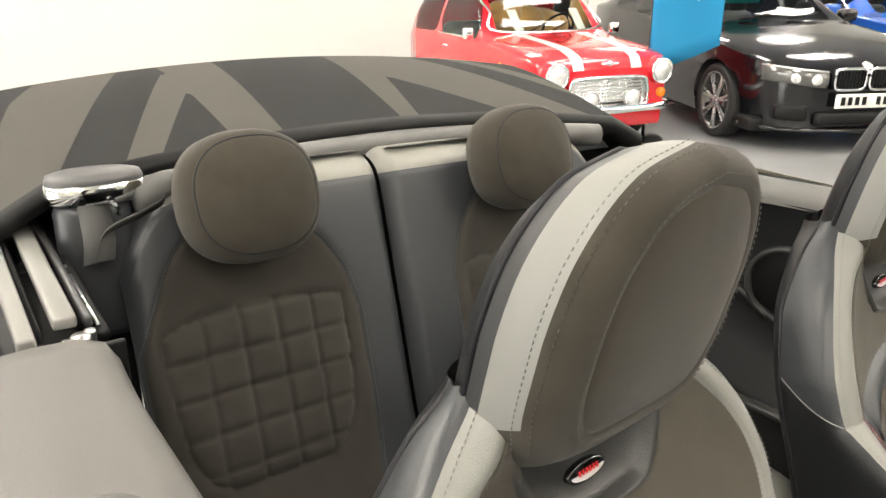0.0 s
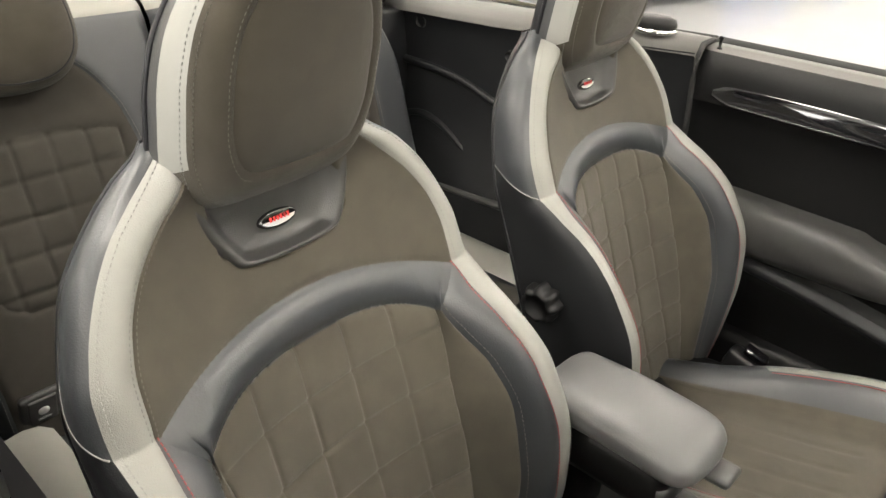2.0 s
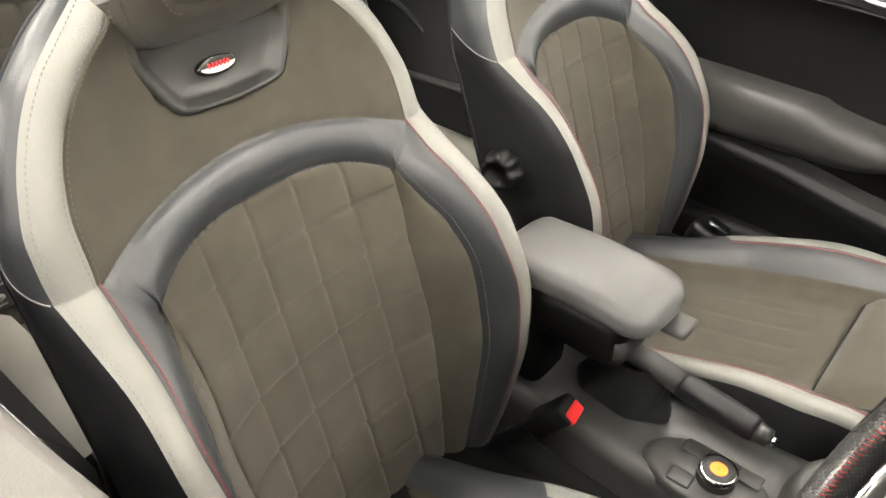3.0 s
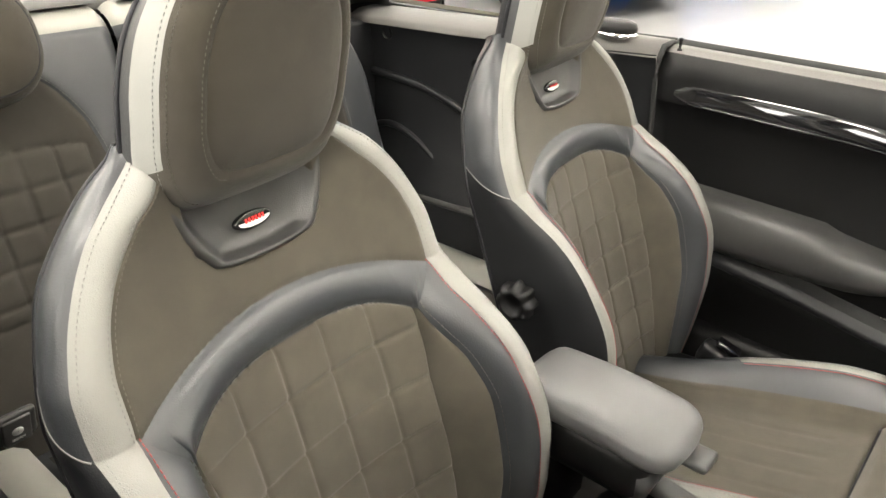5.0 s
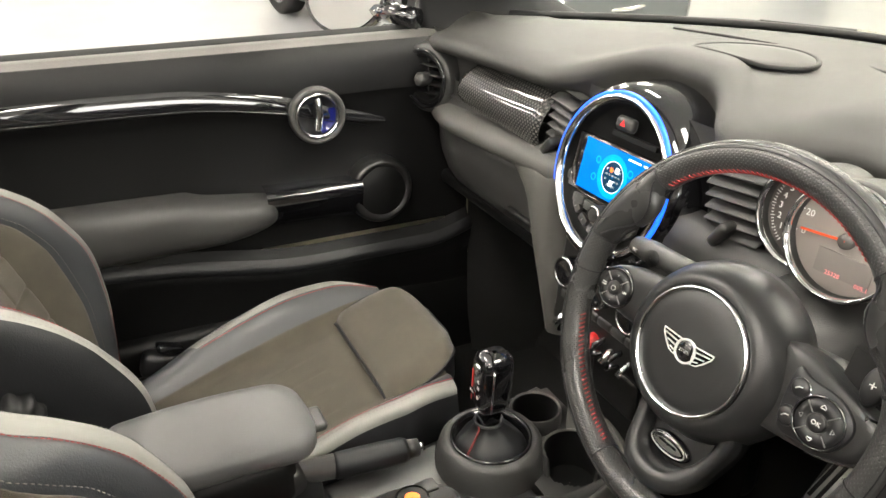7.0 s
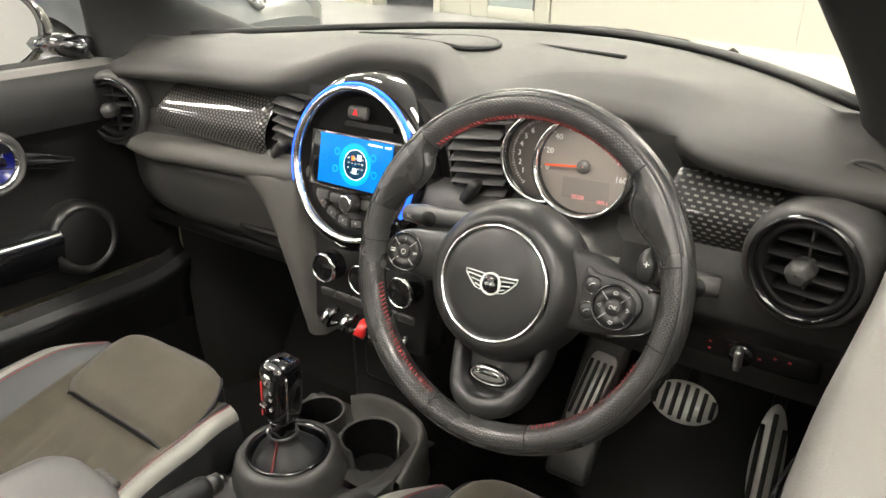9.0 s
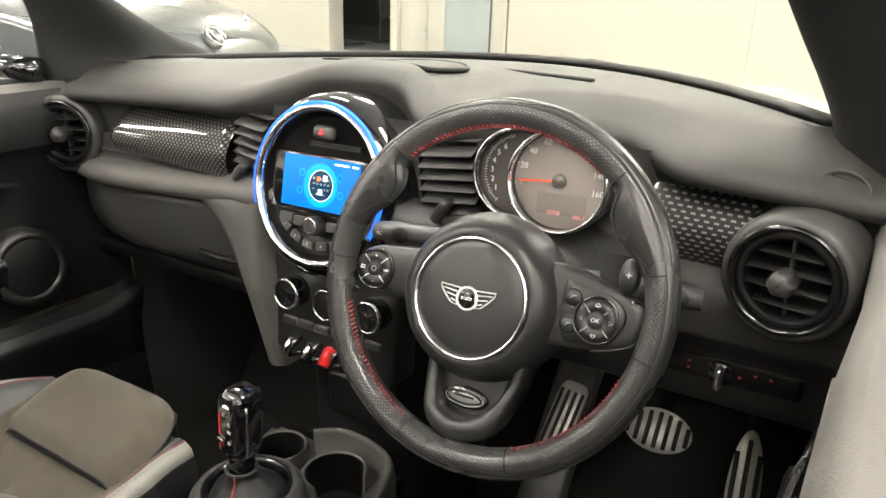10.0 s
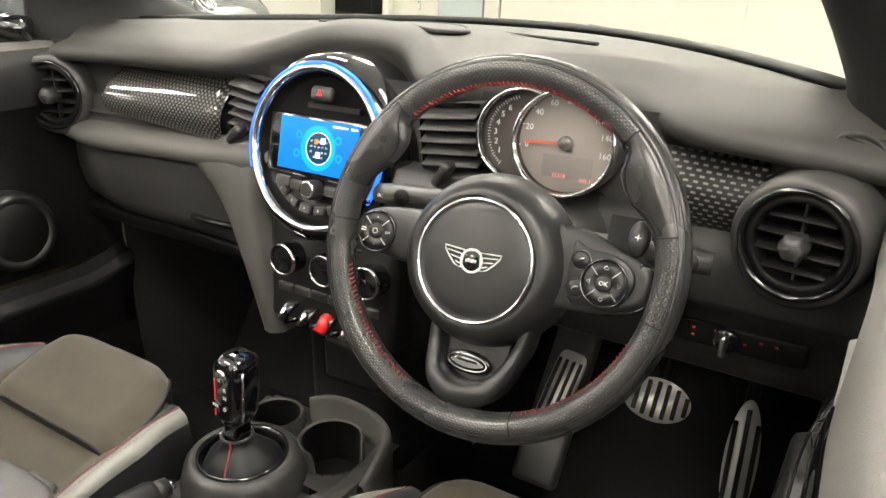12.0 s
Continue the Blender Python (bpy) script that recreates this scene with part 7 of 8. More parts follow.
    # parcel shelf behind
    part("rear_shelf", bm_grid([[(x, y, z) for x in (-0.60, -0.3, 0, 0.3, 0.60)] for y, z in ((-1.12, 0.98), (-1.18, 1.02), (-1.26, 1.022), (-1.36, 1.005), (-1.40, 0.95))]), LEATHER, t, "padded grey shelf behind the seat")
    return t


rear_bench()


def folded_roof():
    t = thing("folded_soft_top", "folded cloth soft top with grey and black flag stripes", "soft top")
    # grey bands of the flag, as corners across and back along the roof
    bands = (((0.34, 0.95), (0.52, 0.95), (0.605, 0.54), (0.70, 0.22), (0.70, -0.05), (0.60, -0.05)),
             ((0.32, 0.64), (0.497, -0.05), (0.440, -0.05), (0.300, 0.44)),
             ((0.195, 1.05), (0.325, 1.05), (0.300, -0.05), (0.210, -0.05)),
             ((-0.198, 1.05), (-0.074, 1.05), (-0.042, -0.05), (-0.139, -0.05), (-0.128, 0.39)),
             ((-0.20, 1.0), (-0.08, 1.0), (-0.128, 0.39), (-0.34, -0.05), (-0.55, -0.05)),
             ((-0.36, 1.0), (-0.29, 1.0), (-0.66, 0.05), (-0.72, 0.10)))

    def inside(poly, x, q):
        best = 9.0
        n = len(poly)
        for i in range(n):
            ax, ay = poly[i]
            bx, by = poly[(i + 1) % n]
            ex, ey = bx - ax, (by - ay) * 0.5
            best = min(best, -(ex * (q - ay) * 0.5 - ey * (x - ax)) / math.hypot(ex, ey))
        return best

    grid, fields = [], []
    nx, ny = 150, 60
    for j in range(ny + 1):
        q = j / ny
        row, fr = [], []
        for i in range(nx + 1):
            x = -0.68 + 1.36 * i / nx
            bow = (x / 0.68) ** 2
            y = -1.155 - 0.50 * q + 0.07 * bow - 0.02
            z = 1.088 + 0.084 * math.sin(min(1.0, q * 1.15) * math.pi / 2) - 0.045 * bow - 0.03 * max(0, q - 0.75) / 0.25 - 0.03 * max(0, abs(x) - 0.60) / 0.08
            row.append(Vector((x, y, z)))
            f = max(inside(poly, x, q) for poly in bands)
            fr.append([f])
        grid.append(row)
        fields.append(fr)
    ms = cut_panels(grid, fields, {"grey_stripes": [(0, 1)], "black_cloth": [(0, -1)]})
    panel("grey_stripe", ms["grey_stripes"], ROOF_GREY, t, "grey woven stripes")
    panel("black_cloth", ms["black_cloth"], ROOF_DARK, t, "black woven cloth")
    front = grid[0]
    rows = [[p + Vector((0, dy, dz)) for p in front] for dy, dz in ((0, 0), (0.014, -0.006), (0.018, -0.020), (0.014, -0.036), (-0.02, -0.046), (-0.10, -0.060), (-0.20, -0.09))]
    part("front_edge", bm_grid(rows), BLACK, t, "black front edge")
    back = grid[-1]
    part("rear_edge", bm_grid([[p + Vector((0, dy, dz)) for p in back] for dy, dz in ((0, 0), (-0.05, -0.05), (-0.07, -0.15), (-0.06, -0.35))]), ROOF_DARK, t)
    for s in (0, -1):
        ed = [r[s] for r in grid]
        sg = 1 if s == -1 else -1
        part("side_edge", bm_grid([[p + Vector((sg * dx, 0, dz)) for p in ed] for dx, dz in ((0, 0), (0.02, -0.02), (0.03, -0.06), (0.0, -0.12))]), ROOF_DARK, t)
    part("tray", bm_box(1.25, 0.40, 0.30, (0, -1.55, 0.85), 0.03), BLACK, t)
    return t


folded_roof()


LINK = mat("linkage_paint", (0.20, 0.196, 0.185), 0.45, 0.1, var=0.05)
SATIN_DARK = mat("dark_linkage", (0.06, 0.06, 0.06), 0.3, 0.5)


def quarter_panel(side):
    """Trim beside the rear seat, from the door to the roof tray."""
    t = thing("rear_side_trim", "dark rear side trim panel with grey padded top", "side trim", (0, 0, 0), "rear side trims")
    back = 0.0 if side > 0 else 0.42
    ys = [-0.335 - (0.40 + back) * k / 16 for k in range(17)]
    rows = []
    for y in ys:
        w = interp(-y, [(0.335, 0.0), (0.6, 0.0), (0.8, -0.012)])
        dz = -0.02 * max(0.0, (-y - 0.5) / 0.65) if side < 0 else 0.0
        flare = interp(-y, [(0.335, 0.066), (0.42, 0.048), (0.60, 0.012), (0.75, 0.0)]) if side < 0 else 0.0
        rows.append([(side * (x + w + flare * (0.775 - x) / 0.16), y, z + dz) for x, z in ((0.775, 0.62), (0.778, 0.93), (0.768, 0.962), (0.745, 0.972), (0.70, 0.974), (0.655, 0.972), (0.630, 0.962)) + (((0.618, 0.940), (0.614, 0.90)) if side > 0 else ((0.622, 0.955), (0.618, 0.945)))])
    # here too the passenger side's dimness is in the colour
    part("top_pad", bm_grid(rows, cap=True), PLASTIC_GREY if side > 0 else DOOR_TOP_DIM, t, "soft grey padded top")
    rows = []
    for k in range(22):
        y = -0.335 - 1.0 * k / 21
        top = interp(-y, [(0.335, 0.905), (0.8, 0.90), (1.0, 0.885), (1.34, 0.90)])
        flare = interp(-y, [(0.335, 0.066), (0.42, 0.048), (0.60, 0.012), (0.75, 0.0)]) if side < 0 else 0.0
        if side < 0:
            top += interp(-y, [(0.335, 0.047), (0.8, 0.042), (1.0, 0.052), (1.34, 0.03)])
        rows.append([(side * (x + flare), y, z) for x, z in ((0.616, top), (0.632, top - 0.03), (0.642, 0.80), (0.640, 0.70), (0.622, 0.62), (0.575, 0.55), (0.562, 0.50), (0.57, 0.30))])
    part("side_panel", bm_grid(rows), PIPING if side > 0 else LEATHER_BLACK, t, "dark moulded side panel")
    if side > 0:
        part("rear_rail", bm_tube([(side * 0.612, -0.80, 0.940), (side * 0.606, -1.0, 0.945), (side * 0.600, -1.25, 0.955), (side * 0.595, -1.40, 0.97)], 0.009, 10), BLACK, t)
    for x, w, h, y1, mm in ((0.624, 0.010, 0.968, -0.80, SATIN_DARK), (0.648, 0.026, 0.972, -0.80, LINK if side > 0 else BLACK), (0.676, 0.006, 0.965, -0.79, BLACK), (0.692, 0.020, 0.970, -0.765, LINK if side > 0 else SATIN_DARK)):
        part("roof_link", bm_box(w, 0.60, 0.016, m=pose(side * (x - 0.006), y1 - 0.30 - back * 1.4, h - back * 0.12, -1.5, 0, side * -1.5), bevel=0.004), mm, t, "folded roof linkage arm")
    for x, y, r in ((0.640, -0.775, 0.010), (0.655, -0.765, 0.008), (0.628, -0.785, 0.006)) if side > 0 else ():
        part("link_pivot", bm_lathe([(0.0005, 0.014), (r, 0.013), (r * 1.1, 0.009), (r * 1.1, -0.02)], 20, Matrix.Translation((side * x, y - back, 0.945 - back * 0.15))), SATIN if side > 0 else BLACK, t, "metal pivot")
    part("pad_end", bm_box(0.175, 0.008, 0.20 if side > 0 else 0.06, (side * 0.690, -0.733 - back, 0.862 if side > 0 else 0.888), 0.003), BLACK, t)
    if side < 0:
        part("outer_seal", bm_tube([(-0.776, -0.335 - 0.10 * k, 0.966 - 0.003 * k) for k in range(9)], 0.007, 8), RUBBER, t)
        part("door_seal", bm_tube([(-0.775, -0.331, 0.962), (-0.745, -0.331, 0.969), (-0.705, -0.331, 0.966), (-0.692, -0.331, 0.945), (-0.688, -0.331, 0.90), (-0.700, -0.331, 0.80), (-0.698, -0.331, 0.66)], 0.006, 8), RUBBER, t)
    part("well_side", bm_box(0.02, 0.66, 0.34, (side * 0.735, -1.07, 0.79), 0.004), BLACK, t)
    part("corner_trim", bm_box(0.15, 0.05, 0.66, (side * 0.585, -1.125, 0.60), 0.01), LEATHER_BLACK, t)
    part("linkage_well", bm_box(0.115, 0.66, 0.04, (side * 0.66, -1.08 - back, 0.905 - back * 0.2), 0.01), BLACK, t)
    for k in range(3):
        part("link_rod", bm_tube([(side * (0.616 + 0.004 * k), -0.80 - 0.02 * k - back, 0.955 - back * 0.12), (side * (0.612 + 0.004 * k), -1.0 - back, 0.962 - back * 0.12)], 0.0022, 8), BLACK if k == 1 or side < 0 else SATIN, t)
    part("outer_quarter", bm_grid([[(side * x, y, z) for x, z in ((0.775, 0.965), (0.82, 0.93), (0.85, 0.78), (0.84, 0.5), (0.78, 0.25))] for y in (-0.335, -0.7, -1.1, -1.5, -1.9)]), BODY_WHITE, t, "pale cream painted quarter")
    if side < 0:
        face = Matrix.Translation((-0.634, -0.655, 0.775)) @ Matrix.Rotation(math.pi / 2, 4, "Y") @ Matrix.Rotation(-0.10, 4, "X")
        sp = part("loudspeaker_ring", bm_lathe([(0.082, -0.012), (0.080, 0.006), (0.074, 0.009), (0.069, 0.004), (0.067, -0.004)], 56, face), PLASTIC, t, "black loudspeaker ring")
        part("loudspeaker_grille", bm_lathe([(0.068, -0.002), (0.05, 0.001), (0.02, 0.003), (0.001, 0.0035)], 44, face), BLACK, sp)
        for pts, r in (([(-0.636, -1.14, 0.800), (-0.640, -0.98, 0.792), (-0.640, -0.86, 0.770), (-0.636, -0.72, 0.722), (-0.628, -0.58, 0.665), (-0.625, -0.45, 0.622)], 0.010),
                       ([(-0.628, -1.12, 0.640), (-0.630, -1.04, 0.668), (-0.630, -0.95, 0.650), (-0.622, -0.86, 0.600), (-0.600, -0.79, 0.545), (-0.580, -0.72, 0.520)], 0.009)):
            part("moulded_ridge", bm_tube(smooth_path(pts, 8), r, 12, squash=1.0), LEATHER_BLACK, t, "moulded ridge in the dark panel")
        part("pocket_ledge", bm_tube([(-0.585, -1.10, 0.512), (-0.575, -0.85, 0.520), (-0.572, -0.60, 0.530), (-0.572, -0.42, 0.535)], 0.016, 12, squash=0.6), PLASTIC_MID, t, "dark grey pocket ledge")
    for y, z, r in ((-1.157, 0.828, 0.014), (-0.80, 0.78, 0.05)) if side > 0 else ((-1.04, 0.905, 0.014), (-0.752, 0.872, 0.011)):
        m = Matrix.Translation((side * (0.640 if side > 0 else 0.632), y, z)) @ Matrix.Rotation(-side * math.pi / 2, 4, "Y")
        part("round_cover", bm_lathe([(r * 1.2, -0.004), (r * 1.15, 0.006), (r, 0.006), (r * 0.9, -0.002), (0.001, -0.003)], 32, m), BLACK, t)
    return t


quarter_panel(-1)
quarter_panel(1)


def belt_guide(side):
    t = thing("belt_guide", "rounded seat belt guide cap with chrome base", "belt guide", (side * 0.70, -0.44 if side < 0 else -0.37, 0.972), "belt guides")
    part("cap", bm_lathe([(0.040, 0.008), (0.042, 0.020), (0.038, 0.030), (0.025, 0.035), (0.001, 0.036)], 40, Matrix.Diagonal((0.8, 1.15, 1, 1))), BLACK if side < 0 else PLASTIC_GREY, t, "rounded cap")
    part("chrome_base", bm_lathe([(0.039, 0.0), (0.0425, 0.002), (0.043, 0.008), (0.040, 0.011)], 40, Matrix.Diagonal((0.8, 1.15, 1, 1))), CHROME, t, "chrome base ring")
    return t


belt_guide(-1)
belt_guide(1)


def roll_hoop(side):
    """Fixed hoop behind the rear seat with a chrome edge."""
    t = thing("roll_hoop", "grey capped roll hoop with a polished chrome band", "roll hoop", (side * 0.545, -1.082, 0.036), "roll hoops")
    sh = lambda r, h: [(0.068 * r * math.copysign(abs(math.cos(a)) ** 0.8, math.cos(a)), 0.036 * r * math.copysign(abs(math.sin(a)) ** 0.8, math.sin(a)), h) for a in [2 * math.pi * k / 56 for k in range(56)]]
    part("chrome_band", bm_grid([sh(0.93, 0.990), sh(1.0, 0.994), sh(1.02, 1.006), sh(1.0, 1.017), sh(0.96, 1.019)], close_u=True), CHROME, t, "polished chrome band")
    part("cap", bm_grid([sh(0.97, 1.017), sh(0.98, 1.022), sh(0.93, 1.030), sh(0.7, 1.034), sh(0.02, 1.035)], close_u=True), LEATHER_PALE, t, "grey leather cap")
    part("post", bm_box(0.105, 0.055, 0.22, (0.008 * side, 0, 0.885), 0.02), LEATHER, t)
    return t


roll_hoop(1)


def seat_belt():
    t = thing("seat_belt", "grey webbing seat belt hanging from the roll hoop guide", "seat belt")
    web = mat("belt_webbing", (0.070, 0.070, 0.068), 0.8, grain=0.6, grain_scale=1500)
    for nm, pts, wdt in (("hanging_webbing", [(0.556, -1.062, 1.032), (0.557, -1.045, 1.005), (0.558, -1.035, 0.975), (0.562, -1.035, 0.945)], (0.022, 0.004, 0.0)),
                         ("shoulder_webbing", [(0.566, -1.040, 0.945), (0.560, -1.035, 0.970), (0.545, -1.032, 0.992), (0.512, -1.030, 1.006), (0.470, -1.035, 1.020), (0.455, -1.06, 1.022)], (0.001, 0.010, 0.008))):
        path = smooth_path(pts, 7)
        rows = [[p - Vector(wdt), p + Vector((0, 0.0015, 0.0015)), p + Vector(wdt)] for p in path]
        b = bm_grid(rows)
        bmesh.ops.solidify(b, geom=b.faces[:], thickness=0.0014)
        part(nm, b, web, t, "grey belt webbing")
    part("guide_slot", bm_tube([(0.535, -1.040, 1.032), (0.526, -1.036, 1.020), (0.528, -1.038, 1.012)], 0.004, 8), PIANO, t, "black guide hook")
    return t


seat_belt()

# set the whole car on its stance
for ob in list(scene.objects):
    if ob.parent is None and ob.name not in ROOM and ob.type != "CAMERA":
        ob.matrix_basis = CAR @ ob.matrix_basis


# ---- other cars in the showroom ----
def pane_material(name, tint):
    """Thin clear glass: see-through, with a mirror-like sheen at grazing angles."""
    m = bpy.data.materials.new(name)
    m.use_nodes = True
    nt = m.node_tree
    nt.nodes.remove(nt.nodes["Principled BSDF"])
    fr = nt.nodes.new("ShaderNodeFresnel")
    fr.inputs["IOR"].default_value = 1.45
    tr = nt.nodes.new("ShaderNodeBsdfTransparent")
    tr.inputs["Color"].default_value = (*tint, 1)
    gl = nt.nodes.new("ShaderNodeBsdfGlossy")
    gl.inputs["Roughness"].default_value = 0.02
    mx = nt.nodes.new("ShaderNodeMixShader")
    nt.links.new(fr.outputs["Fac"], mx.inputs[0])
    nt.links.new(tr.outputs[0], mx.inputs[1])
    nt.links.new(gl.outputs[0], mx.inputs[2])
    nt.links.new(mx.outputs[0], nt.nodes["Material Output"].inputs["Surface"])
    return m


CAR_GLASS = pane_material("car_glass", (0.72, 0.80, 0.76))
CAR_RED = mat("red_car_paint", (0.62, 0.012, 0.022), 0.25, coat=1.0, var=0.03)
CAR_BLACK = mat("black_car_paint", (0.004, 0.004, 0.005), 0.12, coat=0.3, var=0.03)
CAR_BLUE = mat("blue_car_paint", (0.012, 0.085, 0.42), 0.25, coat=1.0, var=0.03)
CAR_SILVER = mat("silver_car_paint", (0.105, 0.115, 0.118), 0.25, 0.3, coat=1.0, var=0.03)
CAR_WHITE = mat("white_car_paint", (0.78, 0.78, 0.76), 0.25, coat=1.0, var=0.02)
LAMP_GLASS = mat("lamp_glass", (0.75, 0.76, 0.74), 0.15, 0.5, coat=1.0, var=0.25, var_scale=40)
LAMP_DARK = mat("dark_lamp", (0.11, 0.11, 0.106), 0.12, 0.3, coat=1.0, var=0.4, var_scale=12)
AMBER = mat("amber_lens", (0.85, 0.22, 0.01), 0.2, coat=1.0, var=0.05)
PLATE = mat("plate_white", (0.70, 0.70, 0.66), 0.4, var=0.02)
STICKER = mat("teal_sticker", (0.0, 0.30, 0.32), 0.4, var=0.04)
PLUSH = mat("brown_plush", (0.42, 0.22, 0.07), 1.0, grain=1.0, grain_scale=120, var=0.15, sheen=0.4)
FLAG = mat("blue_flag_cloth", (0.006, 0.20, 0.40), 0.8, grain=0.3, grain_scale=300, var=0.05)


def wheel(parent, x, y, r, w, side, spokes, alloy):
    m = Matrix.Translation((x, y, r)) @ Matrix.Rotation(side * math.pi / 2, 4, "Y")
    h = w / 2
    f = 1.12 if spokes == 7 else 1.0
    wh = part("wheel", bm_lathe([(r * 0.68 * f, h * 0.8), (r * 0.90, h), (r * 0.985, h * 0.8), (r, h * 0.4), (r, -h * 0.4), (r * 0.985, -h * 0.8), (r * 0.9, -h), (r * 0.68 * f, -h)], 48, m), RUBBER, parent, "black tyre")
    part("rim", bm_lathe([(r * 0.70 * f, h * 0.86), (r * 0.67 * f, h * 0.88), (r * 0.64 * f, h * 0.55), (r * 0.62 * f, h * 0.0), (0.001, -h * 0.1)], 44, m), LAMP_DARK if spokes > 4 else alloy, wh)
    for k in range(spokes):
        for d in (-0.10, 0.10):
            a = 2 * math.pi * k / spokes + d
            part("spoke", bm_box(r * 0.56 * f, r * (0.075 if f == 1.0 else 0.052), h * 0.22, m=m @ Matrix.Rotation(a, 4, "Z") @ Matrix.Translation((r * 0.37 * f, 0, h * 0.66)), bevel=r * 0.012, seg=1), alloy, wh)
    part("hub_cap", bm_lathe([(r * 0.14, h * 0.5), (r * 0.13, h * 0.8), (0.001, h * 0.84)], 24, m), alloy, wh)
    return wh


def vehicle(name, label, at, heading, size, paint, spec, alloy, group=""):
    """A car body lofted from side-view and plan tables; s runs back from the nose."""
    t = thing(name, label, "car", (0, 0, 0), group)
    t.matrix_basis = Matrix.Translation((at[0], at[1], 0)) @ Matrix.Rotation(radians(heading - 90), 4, "Z") @ Matrix.Scale(size, 4)
    ln, sill, wr = spec["length"], spec["sill"], spec["wheel_r"]
    grid, fields = [], []
    ns = 150
    for i in range(ns + 1):
        s = ln * (0.5 - 0.5 * math.cos(math.pi * i / ns)) * 0.6 + ln * i / ns * 0.4
        w, zb, zt, ex = (interp(s, spec[k]) for k in ("half", "belt", "top", "power"))
        zt = max(zt, zb + 0.01)
        row, fr = [], []
        pts = []
        for j in range(13):
            q = j / 12
            z = sill + (zb - sill) * q
            pts.append((w * (0.93 + 0.07 * math.sin(math.pi * (0.15 + 0.85 * q) * 0.62)), z))
        for j in range(1, 33):
            th = math.pi / 2 * j / 32
            z = zb + (zt - zb) * math.sin(th) ** (2 / ex)
            x = w * math.cos(th) ** (2 / ex)
            x *= 1 - spec["tumble"] * max(0.0, min(1.0, (z - zb) / 0.45))
            pts.append((x, z))
        full = [(x, z) for x, z in pts] + [(-x, z) for x, z in reversed(pts[:-1])]
        for x, z in full:
            row.append(Vector((x, -s, z)))
            arch = 9.0
            for wy in spec["wheels"]:
                arch = min(arch, math.hypot(s - wy, z - wr) - wr * 1.13)
            if abs(x) < w * 0.7:
                arch = 9.0
            zc = spec["glass"]
            side = min(z - zb - 0.035, zt - 0.065 - z, s - zc[0] - (zt - z) * 0.0, zc[1] - s, abs(s - zc[2]) - 0.030, abs(x) - 0.42 * w)
            sc = spec["screen"]
            front = min(s - sc[0], sc[1] - s, w * (1 - spec["tumble"]) * 0.93 - 0.05 - abs(x) + 0.10 * (sc[1] - s))
            stripe = 0.052 - abs(abs(x) - 0.29 - 0.03 * s)
            if s > spec.get("stripe_end", -1) or z < zb:
                stripe = -1.0
            roof = z - spec.get("roof_z", 9.0)
            fr.append([arch, side, front, stripe, roof])
        grid.append(row)
        fields.append(fr)
    ms = cut_panels(grid, fields, {"body": [(0, 1), (1, -1), (2, -1), (3, -1), (4, -1)], "side_window": [(1, 1)], "windscreen": [(2, 1), (1, -1)], "bonnet_stripe": [(3, 1), (2, -1), (1, -1)], "roof": [(4, 1), (1, -1), (2, -1)]})
    panel("body", ms["body"], paint, t)
    for k in ("side_window", "windscreen"):
        for half in halves(ms[k], k == "windscreen"):
            g = panel(k, half, CAR_GLASS, t, "clear car glass")
            g.visible_shadow = False
    if "stripe_end" in spec:
        for half in halves(ms["bonnet_stripe"], False):
            panel("bonnet_stripe", half, CAR_WHITE, t, "white bonnet stripe")
    if len(ms["roof"].polygons):
        panel("roof", ms["roof"], CAR_WHITE, t, "white painted roof")
    # nose and tail closed
    for k, row in ((0, grid[0]), (1, grid[-1])):
        b = bmesh.new()
        b.faces.new([b.verts.new(p) for p in row])
        part("nose" if k == 0 else "tail", b, paint, t, smooth=False)
    # inside and underneath
    hw = spec["half"][len(spec["half"]) // 2][1]
    part("cabin_floor", bm_box(hw * 1.7, ln * 0.82, 0.10, (0, -ln / 2, sill + 0.08)), BLACK, t, smooth=False)
    part("seats", bm_box(hw * 1.5, 0.2, 0.55, (0, -spec["glass"][2] - 0.25, 0.70), 0.08), BLACK, t)
    part("dash_shelf", bm_box(hw * 1.6, 0.35, 0.10, (0, -spec["screen"][0] - 0.30, spec["belt"][3][1] - 0.10), 0.03), BLACK, t)
    for wy in spec["wheels"]:
        for sd in (-1, 1):
            wheel(t, sd * (hw - 0.11), -wy, wr, 0.19 if wr > 0.28 else 0.15, sd, spec["spokes"], alloy)
    b = bm_box(hw * 1.86, ln * 0.9, 0.12, (0, -ln / 2, sill + 0.02), 0.03)
    part("underbody", b, BLACK, t)
    return t


def disc(parent, name, x, y, z, r, depth, material, label="", tilt=0.0, yaw=0.0, sx=1.0):
    m = Matrix.Translation((x, y, z)) @ Matrix.Rotation(yaw, 4, "Z") @ Matrix.Rotation(-math.pi / 2 + tilt, 4, "X") @ Matrix.Diagonal((sx, 1, 1, 1))
    return part(name, bm_lathe([(r, -depth), (r, 0.0), (r * 0.94, depth * 0.25), (r * 0.5, depth * 0.5), (0.001, depth * 0.6)], 36, m), material, parent, label)


def ring(parent, name, x, y, z, r, tube, material, tilt=0.0, yaw=0.0, sx=1.0):
    m = Matrix.Translation((x, y, z)) @ Matrix.Rotation(yaw, 4, "Z") @ Matrix.Rotation(-math.pi / 2 + tilt, 4, "X") @ Matrix.Diagonal((sx, 1, 1, 1))
    return part(name, bm_tube([m @ Vector((r * math.cos(a), r * math.sin(a), 0)) for a in [2 * math.pi * k / 40 for k in range(40)]], tube, 8, closed=True), material, parent)


